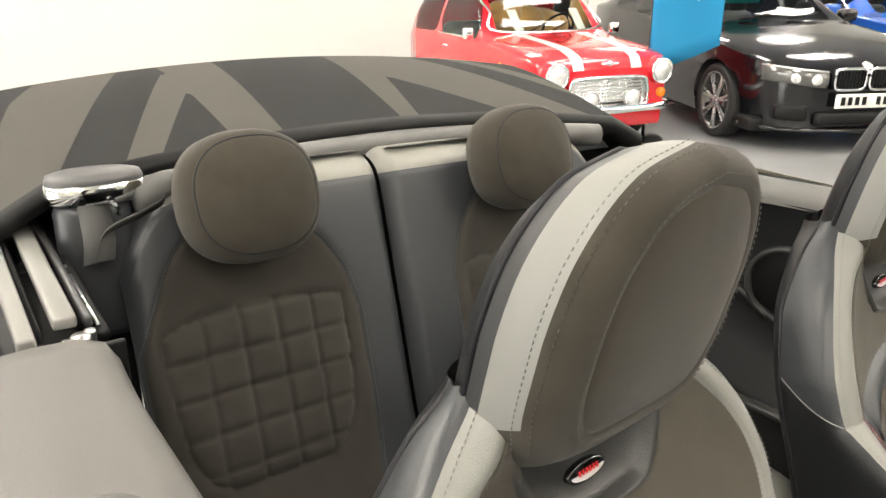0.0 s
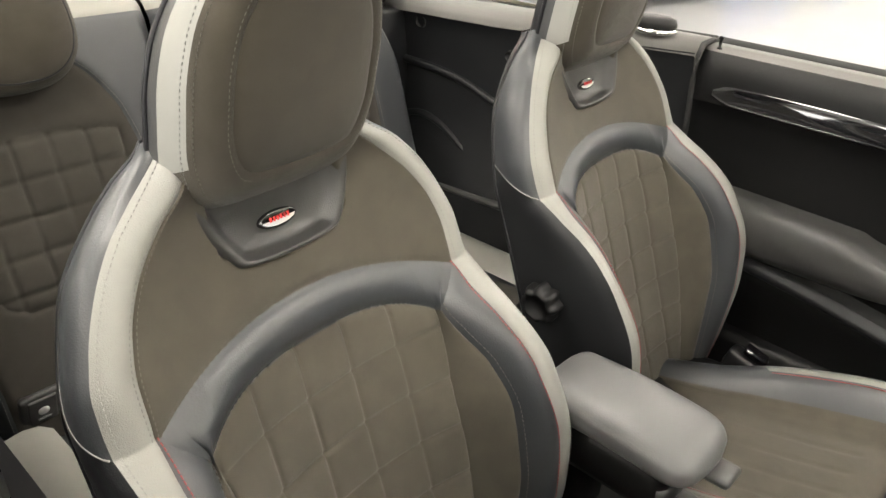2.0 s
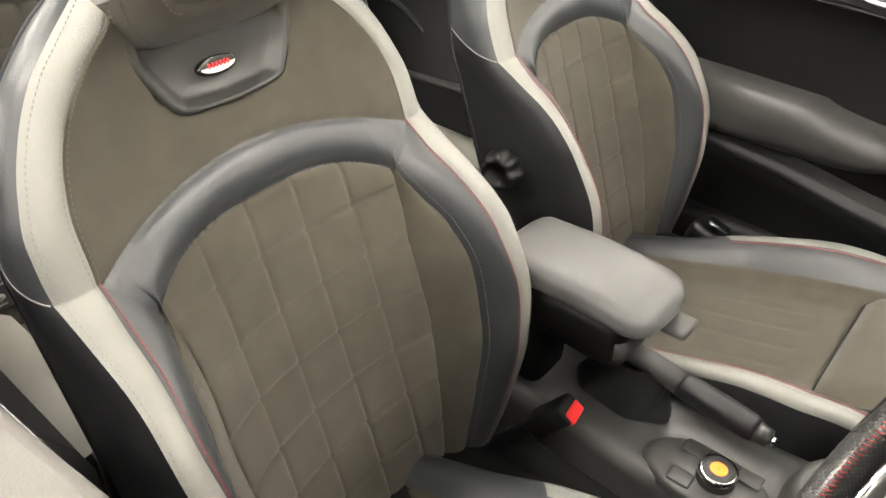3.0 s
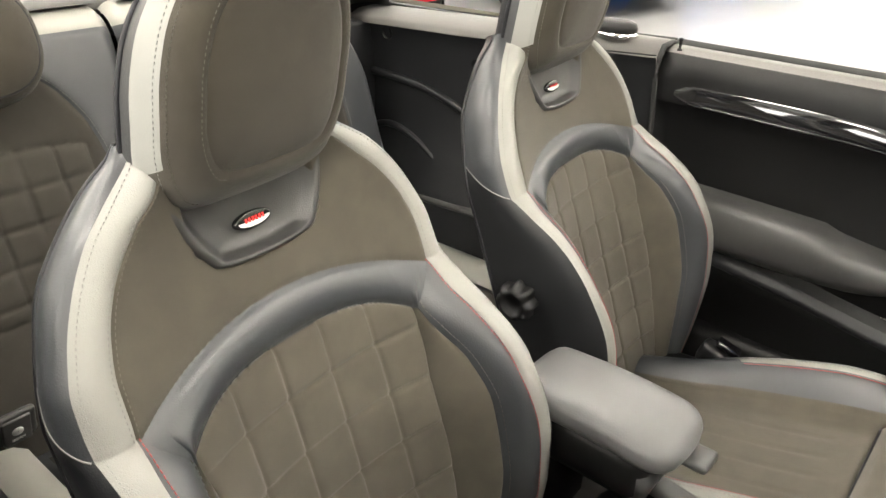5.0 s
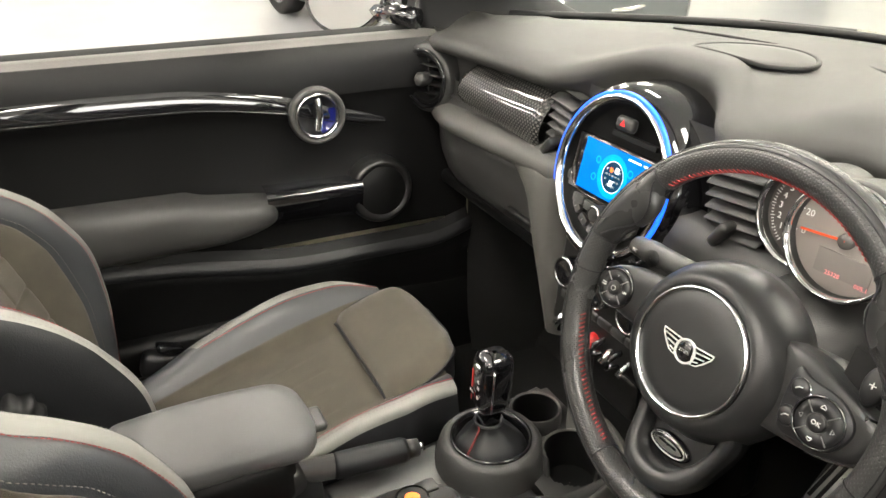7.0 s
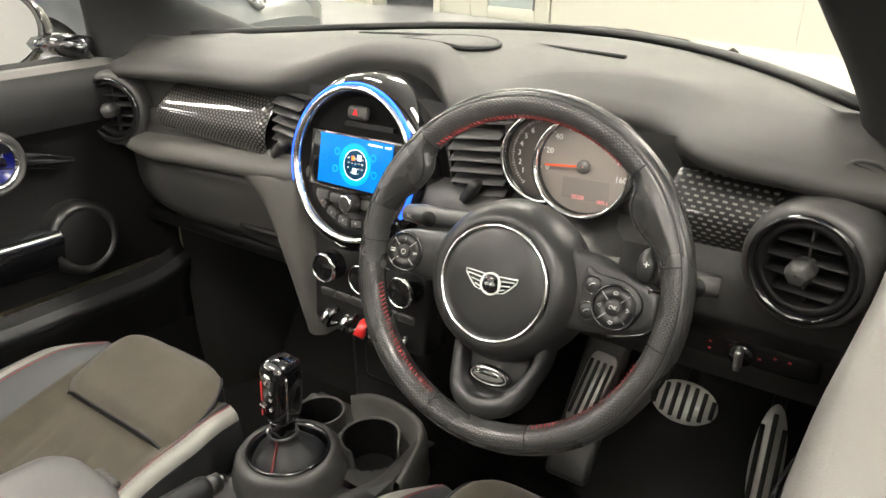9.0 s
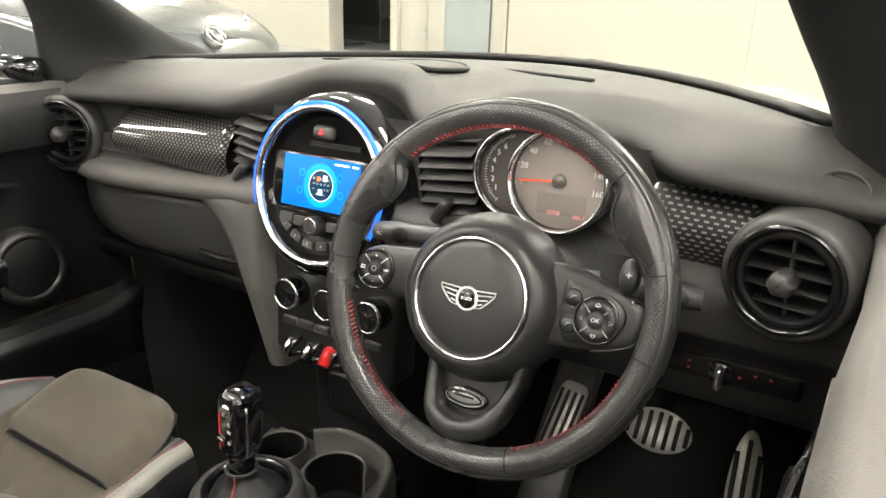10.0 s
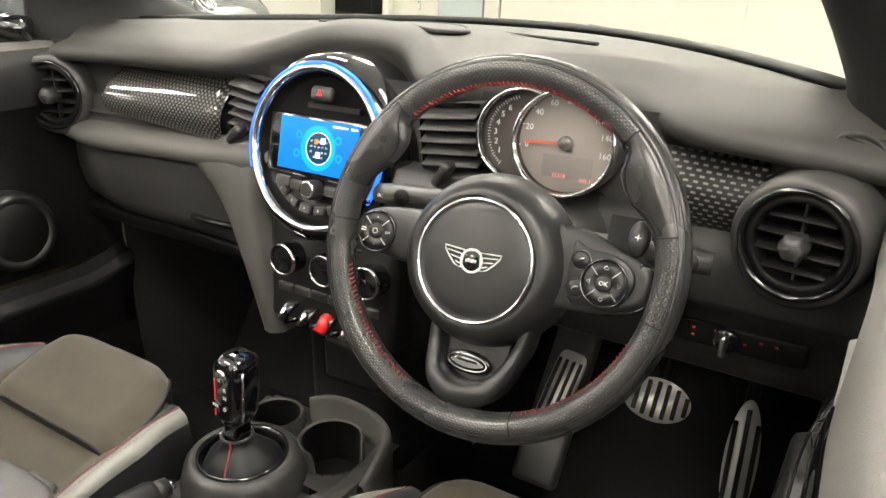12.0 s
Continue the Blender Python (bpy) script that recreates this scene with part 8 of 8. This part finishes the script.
def small_red_car():
    spec = {"length": 3.05, "sill": 0.20, "wheel_r": 0.25, "wheels": (0.52, 2.56), "tumble": 0.17, "spokes": 8, "glass": (1.12, 2.72, 2.02), "screen": (1.00, 1.34), "stripe_end": 0.94, "roof_z": 1.275,
            "half": [(0, 0.60), (0.06, 0.66), (0.3, 0.695), (1.5, 0.705), (2.6, 0.70), (2.95, 0.65), (3.05, 0.60)],
            "belt": [(0, 0.66), (0.1, 0.74), (0.5, 0.79), (0.95, 0.84), (2.0, 0.86), (2.8, 0.84), (3.05, 0.75)],
            "top": [(0, 0.70), (0.05, 0.79), (0.3, 0.865), (0.94, 0.925), (1.0, 0.94), (1.34, 1.29), (1.5, 1.335), (2.1, 1.345), (2.7, 1.28), (2.92, 1.0), (3.05, 0.78)],
            "power": [(0, 3.2), (0.9, 3.4), (1.1, 5.0), (2.8, 5.0), (3.05, 3.0)]}
    t = vehicle("small_red_car", "classic small red car with white roof and bonnet stripes", (-4.02, -4.13), 77.0, 0.965, CAR_RED, spec, SATIN)
    for s in (-1, 1):
        ring(t, "headlamp_ring", s * 0.525, 0.055, 0.665, 0.098, 0.014, CHROME)
        disc(t, "headlamp", s * 0.525, 0.05, 0.665, 0.092, 0.06, LAMP_GLASS, "round glass headlamp")
        part("lamp_bowl", bm_lathe([(0.115, -0.16), (0.118, -0.05), (0.105, 0.0)], 36, Matrix.Translation((s * 0.525, 0.055, 0.665)) @ Matrix.Rotation(-math.pi / 2, 4, "X")), CAR_RED, t)
        disc(t, "indicator", s * 0.560, 0.02, 0.475, 0.042, 0.03, AMBER, "amber indicator")
        sp = disc(t, "spot_lamp", s * 0.215, 0.085, 0.455, 0.070, 0.05, LAMP_GLASS, "round spot lamp")
        ring(t, "spot_ring", s * 0.215, 0.085, 0.455, 0.072, 0.010, CHROME)
        disc(t, "side_repeater", s * 0.706, -0.62, 0.70, 0.022, 0.01, AMBER, yaw=-s * math.pi / 2)
        mr = part("door_mirror", bm_box(0.10, 0.06, 0.10, (s * 0.80, -1.08, 0.94), 0.02), CHROME, t, "chrome door mirror")
        part("mirror_arm", bm_tube([(s * 0.80, -1.08, 0.92), (s * 0.70, -1.10, 0.87)], 0.010, 8), CHROME, mr)
        part("wheel_arch_flare", bm_tube([(s * 0.705, -0.52 - 0.30 * math.cos(a), 0.25 + 0.30 * math.sin(a)) for a in [math.pi * k / 20 for k in range(21)]], 0.022, 8), CAR_RED, t)
        part("door_handle", bm_tube([(s * 0.712, -1.85, 0.78), (s * 0.725, -1.80, 0.782), (s * 0.712, -1.74, 0.78)], 0.010, 8), CHROME, t)
        part("window_trim", bm_tube([(s * 0.700, -1.15, 0.885), (s * 0.705, -1.98, 0.895)], 0.008, 6), CHROME, t)
        part("wiper", bm_tube([(s * 0.12 + 0.10, -0.965, 0.945), (s * 0.12 - 0.12, -1.03, 1.02)], 0.007, 6), BLACK, t)
    # grille
    gr = part("grille", bm_box(0.74, 0.03, 0.235, (0, 0.010, 0.505), 0.05), SATIN, t, "chrome barred grille")
    pts = smooth_path([(-0.30, 0.03, 0.625), (0.30, 0.03, 0.625), (0.385, 0.03, 0.56), (0.40, 0.03, 0.44), (0.34, 0.03, 0.385), (-0.34, 0.03, 0.385), (-0.40, 0.03, 0.44), (-0.385, 0.03, 0.56)], 5, closed=True)
    part("grille_frame", bm_tube(pts, 0.017, 8, closed=True), CHROME, gr)
    for k in range(8):
        part("grille_bar", bm_box(0.70 - 0.02 * abs(k - 3), 0.022, 0.013, (0, 0.030, 0.405 + 0.028 * k), 0.004, 1), CHROME, gr)
    part("bumper", bm_tube([(-0.70, -0.12, 0.375), (-0.66, 0.03, 0.372), (-0.5, 0.085, 0.37), (0, 0.10, 0.37), (0.5, 0.085, 0.37), (0.66, 0.03, 0.372), (0.70, -0.12, 0.375)], 0.034, 10), CHROME, t, "chrome front bumper")
    part("front_valance", bm_box(1.16, 0.06, 0.12, (0, -0.01, 0.27), 0.02), CAR_RED, t)
    wings = part("bonnet_badge", bm_box(0.16, 0.02, 0.018, (0, 0.020, 0.745), 0.006), CHROME, t, "chrome winged badge")
    part("badge_disc", bm_lathe([(0.024, 0), (0.022, 0.012), (0.001, 0.014)], 20, Matrix.Translation((0, 0.022, 0.748)) @ Matrix.Rotation(-math.pi / 2, 4, "X")), CHROME, wings)
    pts = [(-0.53, -1.005, 0.95), (0.53, -1.005, 0.95), (0.545, -1.15, 1.12), (0.50, -1.33, 1.275), (-0.50, -1.33, 1.275), (-0.545, -1.15, 1.12)]
    part("windscreen_trim", bm_tube(smooth_path(pts, 5, closed=True), 0.012, 8, closed=True), CHROME, t, "bright windscreen trim")
    part("folded_sunroof", bm_box(0.80, 0.55, 0.055, (0, -2.05, 1.362), 0.025), mat("sunroof_canvas", (0.22, 0.19, 0.16), 0.9), t, "folded canvas sunroof")
    part("steering_wheel", bm_lathe([(0.17 + 0.012 * math.cos(a), 0.012 * math.sin(a)) for a in [k * math.pi / 4 for k in range(9)]], 32, Matrix.Translation((-0.30, -1.32, 0.93)) @ Matrix.Rotation(radians(60), 4, "X")), BLACK, t)
    for x in (-0.40, 0.28):
        part("screen_card", bm_box(0.10, 0.004, 0.26, m=pose(x, -1.13, 1.03, 40, 0, 8)), PLATE, t, "white card behind the glass", smooth=False)
    return t


def plush_toy():
    """A large soft toy lying over the seats, one plain shape."""
    bm = bmesh.new()
    m0 = Matrix.Translation((-4.02, -4.13, 0)) @ Matrix.Rotation(radians(77.0 - 90), 4, "Z") @ Matrix.Scale(0.965, 4)
    for x, y, z, r, sx, sz in ((-0.30, -1.75, 0.94, 0.24, 1.3, 0.75), (0.0, -1.62, 1.0, 0.22, 1.4, 0.8), (0.20, -1.50, 1.08, 0.15, 1.2, 0.9), (-0.52, -1.72, 0.93, 0.15, 0.9, 0.9), (0.32, -1.45, 1.14, 0.08, 1.0, 0.8)):
        own = bmesh.new()
        bmesh.ops.create_icosphere(own, subdivisions=3, radius=r, matrix=m0 @ Matrix.Translation((x, y, z)) @ Matrix.Diagonal((sx, 0.9, sz, 1)))
        join_bm(bm, own)
    ob = part("plush_toy", bm, PLUSH)
    return tagged(ob, "large brown plush toy lying inside the small red car", "plush toy")


small_red_car()
plush_toy()


def coupe(name, label, at, heading, paint, sticker):
    spec = {"length": 4.43, "sill": 0.19, "wheel_r": 0.325, "wheels": (0.80, 3.48), "tumble": 0.24, "spokes": 7, "glass": (1.75, 3.35, 2.75), "screen": (1.42, 2.12),
            "half": [(0, 0.44), (0.05, 0.56), (0.12, 0.65), (0.27, 0.75), (0.5, 0.83), (0.8, 0.875), (2.0, 0.885), (3.4, 0.885), (4.2, 0.80), (4.43, 0.70)],
            "belt": [(0, 0.56), (0.12, 0.66), (0.5, 0.77), (1.4, 0.89), (3.0, 0.96), (4.2, 0.98), (4.43, 0.9)],
            "top": [(0, 0.62), (0.08, 0.70), (0.4, 0.81), (1.2, 0.93), (1.42, 0.96), (2.12, 1.37), (2.6, 1.415), (3.2, 1.38), (3.9, 1.12), (4.3, 1.03), (4.43, 0.9)],
            "power": [(0, 3.0), (1.2, 3.0), (1.7, 3.4), (3.2, 3.4), (4.43, 3.0)]}
    t = vehicle(name, label, at, heading, 1.0, paint, spec, SATIN)
    for s in (-1, 1):
        kg = part("kidney_grille", bm_box(0.27, 0.05, 0.17, (s * 0.150, 0.015, 0.600), 0.045, 4), BLACK, t, "black grille in a chrome frame")
        fr = smooth_path([(s * 0.150 + 0.135 * a, 0.045, 0.600 + 0.082 * b) for a, b in ((-0.9, 0.9), (0, 1), (0.9, 0.9), (1, 0), (0.85, -0.9), (0, -1), (-0.85, -0.9), (-1, 0))], 4, closed=True)
        part("grille_frame", bm_tube(fr, 0.012, 8, closed=True), CHROME, kg)
        for k in range(8):
            part("grille_slat", bm_box(0.006, 0.03, 0.13, (s * 0.150 - 0.10 + 0.029 * k, 0.030, 0.600)), PIANO, kg, smooth=False)
        rows = []
        for i in range(14):
            q = i / 13
            x = s * (0.335 + 0.42 * q)
            y = 0.0 - 0.27 * q ** 2.3
            rows.append([(x, y + 0.018, 0.655 + 0.045 * q), (x, y + 0.040, 0.630 + 0.03 * q), (x, y + 0.040, 0.570 + 0.02 * q), (x, y + 0.012, 0.530 + 0.05 * q)])
        hl = part("headlamp", bm_grid(rows), LAMP_DARK, t, "swept headlamp")
        for k in range(2):
            disc(hl, "lamp_eye", s * (0.43 + 0.14 * k), 0.030 - 0.065 * k, 0.600 + 0.012 * k, 0.042, 0.02, LAMP_GLASS, tilt=0.1, yaw=-s * (0.25 + 0.2 * k))
        part("lamp_brow", bm_tube([(s * (0.335 + 0.42 * q), 0.022 - 0.27 * q ** 2.3, 0.658 + 0.045 * q) for q in [i / 8 for i in range(9)]], 0.008, 6), LAMP_GLASS, hl)
        disc(t, "fog_lamp", s * 0.62, -0.13, 0.335, 0.045, 0.03, LAMP_GLASS, yaw=-s * 0.5)
        part("side_intake", bm_box(0.26, 0.08, 0.13, m=pose(s * 0.555, -0.075, 0.33, 0, 0, -s * 34), bevel=0.03), BLACK, t, "black side air intake")
        mr = part("door_mirror", bm_box(0.20, 0.12, 0.13, (s * 1.0, -1.75, 0.98), 0.045, 3), paint, t)
        part("mirror_foot", bm_box(0.10, 0.06, 0.04, (s * 0.88, -1.77, 0.93), 0.015), BLACK, mr)
        part("wiper", bm_tube([(s * 0.25 + 0.1, -1.42, 0.975), (s * 0.25 - 0.25, -1.50, 1.02)], 0.010, 6), BLACK, t)
        part("headrest", bm_box(0.22, 0.09, 0.20, (s * 0.34, -2.75, 1.08), 0.05), BLACK, t)
    part("lower_intake", bm_box(0.80, 0.06, 0.11, (0, 0.020, 0.285), 0.03), BLACK, t, "black lower air intake")
    part("splitter", bm_tube(smooth_path([(-0.81, -0.42, 0.20), (-0.62, -0.10, 0.19), (-0.35, 0.02, 0.19), (0, 0.05, 0.19), (0.35, 0.02, 0.19), (0.62, -0.10, 0.19), (0.81, -0.42, 0.20)], 4), 0.018, 8), paint, t)
    pl = part("number_plate", bm_box(0.52, 0.012, 0.115, (0, 0.052, 0.430), 0.006), PLATE, t, "white number plate")
    for k in range(7):
        if k != 4:
            part("plate_bar", bm_box(0.036, 0.004, 0.066, (0.195 - 0.062 * k, 0.060, 0.430)), BLACK, pl, smooth=False)
    disc(t, "bonnet_badge", 0, 0.012, 0.705, 0.040, 0.012, CHROME, "round bonnet badge", tilt=0.9)
    if sticker:
        st = part("price_sticker", bm_box(0.36, 0.006, 0.20, m=pose(0.10, -1.80, 1.16, -58, 0, 0)), STICKER, t, "teal price sticker", smooth=False)
        for k in range(5):
            part("sticker_bar", bm_box(0.035, 0.004, 0.065, m=pose(0.10 + 0.10 - 0.05 * k, -1.79, 1.17, -58, 0, 0)), PLATE, st, smooth=False)
    return t


coupe("black_coupe", "glossy black two-door coupe with dark alloy wheels", (-5.62, -2.85), 62, CAR_BLACK, True)
coupe("blue_coupe", "bright blue two-door sports car with dark wheels", (-8.40, -2.58), 63, CAR_BLUE, True)


def silver_hatch():
    spec = {"length": 4.28, "sill": 0.20, "wheel_r": 0.325, "wheels": (0.85, 3.38), "tumble": 0.22, "spokes": 5, "glass": (1.75, 3.5, 2.7), "screen": (1.50, 2.15),
            "half": [(0, 0.55), (0.10, 0.70), (0.4, 0.83), (0.9, 0.90), (2.0, 0.905), (3.4, 0.90), (4.1, 0.78), (4.28, 0.62)],
            "belt": [(0, 0.55), (0.12, 0.66), (0.5, 0.80), (1.4, 0.93), (3.0, 0.97), (3.9, 0.85), (4.28, 0.6)],
            "top": [(0, 0.62), (0.08, 0.74), (0.3, 0.87), (0.8, 0.99), (1.4, 1.06), (1.5, 1.08), (2.15, 1.42), (2.6, 1.485), (3.2, 1.42), (3.8, 1.15), (4.28, 0.7)],
            "power": [(0, 2.4), (1.2, 2.4), (1.7, 3.0), (3.4, 2.8), (4.28, 2.2)]}
    t = vehicle("silver_hatchback", "rounded silver grey hatchback with a round nose badge", (-3.0, 3.0), 8, 1.0, CAR_SILVER, spec, SATIN)
    bd = disc(t, "nose_badge", 0, -0.055, 0.750, 0.068, 0.02, LAMP_DARK, "round chrome nose badge", tilt=0.75)
    m = Matrix.Translation((0, -0.035, 0.765)) @ Matrix.Rotation(-math.pi / 2 + 0.75, 4, "X")
    part("badge_ring", bm_tube([m @ Vector((0.066 * math.cos(a), 0.066 * math.sin(a), 0)) for a in [2 * math.pi * k / 36 for k in range(36)]], 0.006, 6, closed=True), CHROME, bd)
    for a, b in (((-0.045, -0.03), (-0.015, 0.045)), ((-0.015, 0.045), (0.0, 0.0)), ((0.0, 0.0), (0.015, 0.045)), ((0.015, 0.045), (0.045, -0.03))):
        part("badge_bar", bm_tube([m @ Vector((*a, 0.008)), m @ Vector((*b, 0.008))], 0.006, 6), CHROME, bd)
    for s in (-1, 1):
        disc(t, "headlamp", s * 0.62, -0.24, 0.72, 0.125, 0.06, LAMP_GLASS, "round headlamp", tilt=0.45, yaw=-s * 0.5)
        ring(t, "headlamp_ring", s * 0.62, -0.235, 0.72, 0.13, 0.012, CHROME, tilt=0.45, yaw=-s * 0.5)
        mr = part("door_mirror", bm_box(0.20, 0.13, 0.15, (s * 1.0, -1.70, 1.02), 0.05, 3), CAR_SILVER, t)
        part("mirror_foot", bm_box(0.10, 0.06, 0.04, (s * 0.90, -1.72, 0.96), 0.015), BLACK, mr)
    part("lower_intake", bm_box(0.9, 0.05, 0.14, (0, -0.0, 0.33), 0.03), BLACK, t)
    part("bumper_line", bm_tube([(-0.80, -0.32, 0.50), (-0.6, -0.10, 0.49), (0, 0.015, 0.49), (0.6, -0.10, 0.49), (0.80, -0.32, 0.50)], 0.014, 8), CHROME, t)
    return t


silver_hatch()


def flag():
    t = thing("feather_flag", "blue cloth showroom flag with white bars on a pole", "flag")
    a, b = Vector((-4.66, -4.24, 0)), Vector((-4.90, -3.72, 0))
    rows = []
    for i in range(22):
        q = i / 21
        p = a.lerp(b, q)
        off = (b - a).normalized().cross(Vector((0, 0, 1))) * (0.025 * math.sin(7 * q + 1))
        low = 0.60 + 0.24 * q ** 1.3
        rows.append([p + off * (0.4 + 0.6 * j / 13) + Vector((0, 0, low + (2.6 - low) * (1 - j / 13))) for j in range(14)])
    g = bm_grid(rows)
    bmesh.ops.solidify(g, geom=g.faces[:], thickness=0.002)
    part("cloth", g, FLAG, t, "bright blue cloth")
    part("pole", bm_tube([a, a + Vector((0, 0, 2.7))], 0.014, 10), BLACK, t, "dark pole")
    part("base", bm_lathe([(0.001, 0.03), (0.16, 0.025), (0.18, 0.0)], 32, Matrix.Translation(a)), BLACK, t)
    d = (b - a).normalized()
    nrm = d.cross(Vector((0, 0, 1)))
    if nrm.dot(Vector((1, 1, 0))) < 0:
        nrm = -nrm
    for q0, z0, q1, z1 in ((0.42, 1.62, 0.60, 1.44), (0.60, 1.44, 0.42, 1.30), (0.42, 1.30, 0.66, 1.20)):
        p, q = a.lerp(b, q0) + Vector((0, 0, z0)) + nrm * 0.035, a.lerp(b, q1) + Vector((0, 0, z1)) + nrm * 0.035
        part("white_bar", bm_tube([p, q], 0.018, 6), PLATE, t)
    return t


flag()


# ---- showroom front: opening, glazed door and panels ----
def front_fittings():
    y = 7.9
    t = thing("door_3", "white framed glazed office door, closed", "door", (-4.19, y - 0.03, 0), "", "structure")
    for x, w in ((-0.42, 0.24), (0.455, 0.19)):
        part("door_stile", bm_box(w, 0.07, 2.1, (x, 0, 1.05), 0.008), CREAM, t)
    part("door_rail", bm_box(0.66, 0.07, 0.14, (0.03, 0, 0.07), 0.008), CREAM, t)
    part("door_rail", bm_box(0.66, 0.07, 0.14, (0.03, 0, 2.03), 0.008), CREAM, t)
    part("door_glass", bm_box(0.67, 0.012, 1.84, (0.03, 0, 1.05)), mat("frosted_glass", (0.30, 0.34, 0.33), 0.35, var=0.10, var_scale=1.5), t, "grey frosted glass", smooth=False)
    part("door_bead", bm_box(0.02, 0.02, 1.84, (0.345, -0.03, 1.05), 0.004), PLASTIC_GREY, t, "grey glazing bead")
    for z in (0.35, 1.75):
        part("hinge", bm_box(0.03, 0.03, 0.12, (-0.55, -0.04, z), 0.004), SATIN, t)
    for x0, x1 in ((-3.62, -0.911), (-0.909, 1.7), (1.702, 4.4)):
        p = thing("wall_panel", "plain cream painted wall panel", "wall panel", ((x0 + x1) / 2, y - 0.02, 0), "front wall panels", "structure")
        part("field", bm_box(x1 - x0, 0.04, 2.9, (0, 0.0, 1.45), 0.003, 1), CREAM, p, smooth=False)
    b = thing("office_shelf", "dark office shelf seen through the opening", "shelf", (-6.0, 9.6, 0))
    for k in range(4):
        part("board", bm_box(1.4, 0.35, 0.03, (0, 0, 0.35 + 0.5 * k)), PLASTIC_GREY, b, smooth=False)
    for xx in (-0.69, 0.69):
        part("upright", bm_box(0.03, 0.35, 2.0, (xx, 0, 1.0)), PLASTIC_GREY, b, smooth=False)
    leaf = thing("door_4", "grey painted office door standing open", "door", (-5.42, y + 0.45, 0), "", "structure")
    part("leaf", bm_box(0.20, 0.05, 2.05, (0, 0, 1.025), 0.004, m=pose(0, 0, 0, 0, 0, -14)), mat("door_grey_paint", (0.22, 0.235, 0.24), 0.5), leaf)
    part("door_handle", bm_tube([(-0.06, -0.03, 1.0), (-0.06, -0.07, 1.0), (0.03, -0.08, 1.0)], 0.009, 8), SATIN, leaf)
    for xx in (-6.37, -5.24):
        fr = part("door_frame", bm_box(0.10, 0.30, 2.2, (xx, y + 0.06, 1.1)), CREAM, None, smooth=False)
        tagged(fr, "white painted opening frame", "door frame", kind="structure")


front_fittings()


def side_windows():
    for k in range(4):
        w = thing("window_%d" % (k + 1), "white framed showroom window with grey glass", "window", (-14.85, -6.6 + 2.3 * k, 0), "showroom windows", "structure")
        part("window_pane", bm_box(0.02, 1.6, 1.9, (0, 0, 1.25)), mat("window_grey", (0.42, 0.42, 0.40), 0.15, var=0.15, var_scale=1.2), w, smooth=False)
        for yy in (-0.85, 0.0, 0.85):
            part("window_frame", bm_box(0.10, 0.11, 2.1, (0.02, yy, 1.25), 0.01), WHITE_WALL, w)
        for zz in (0.25, 2.25):
            part("window_sill", bm_box(0.12, 1.8, 0.10, (0.02, 0, zz), 0.01), WHITE_WALL, w)


side_windows()
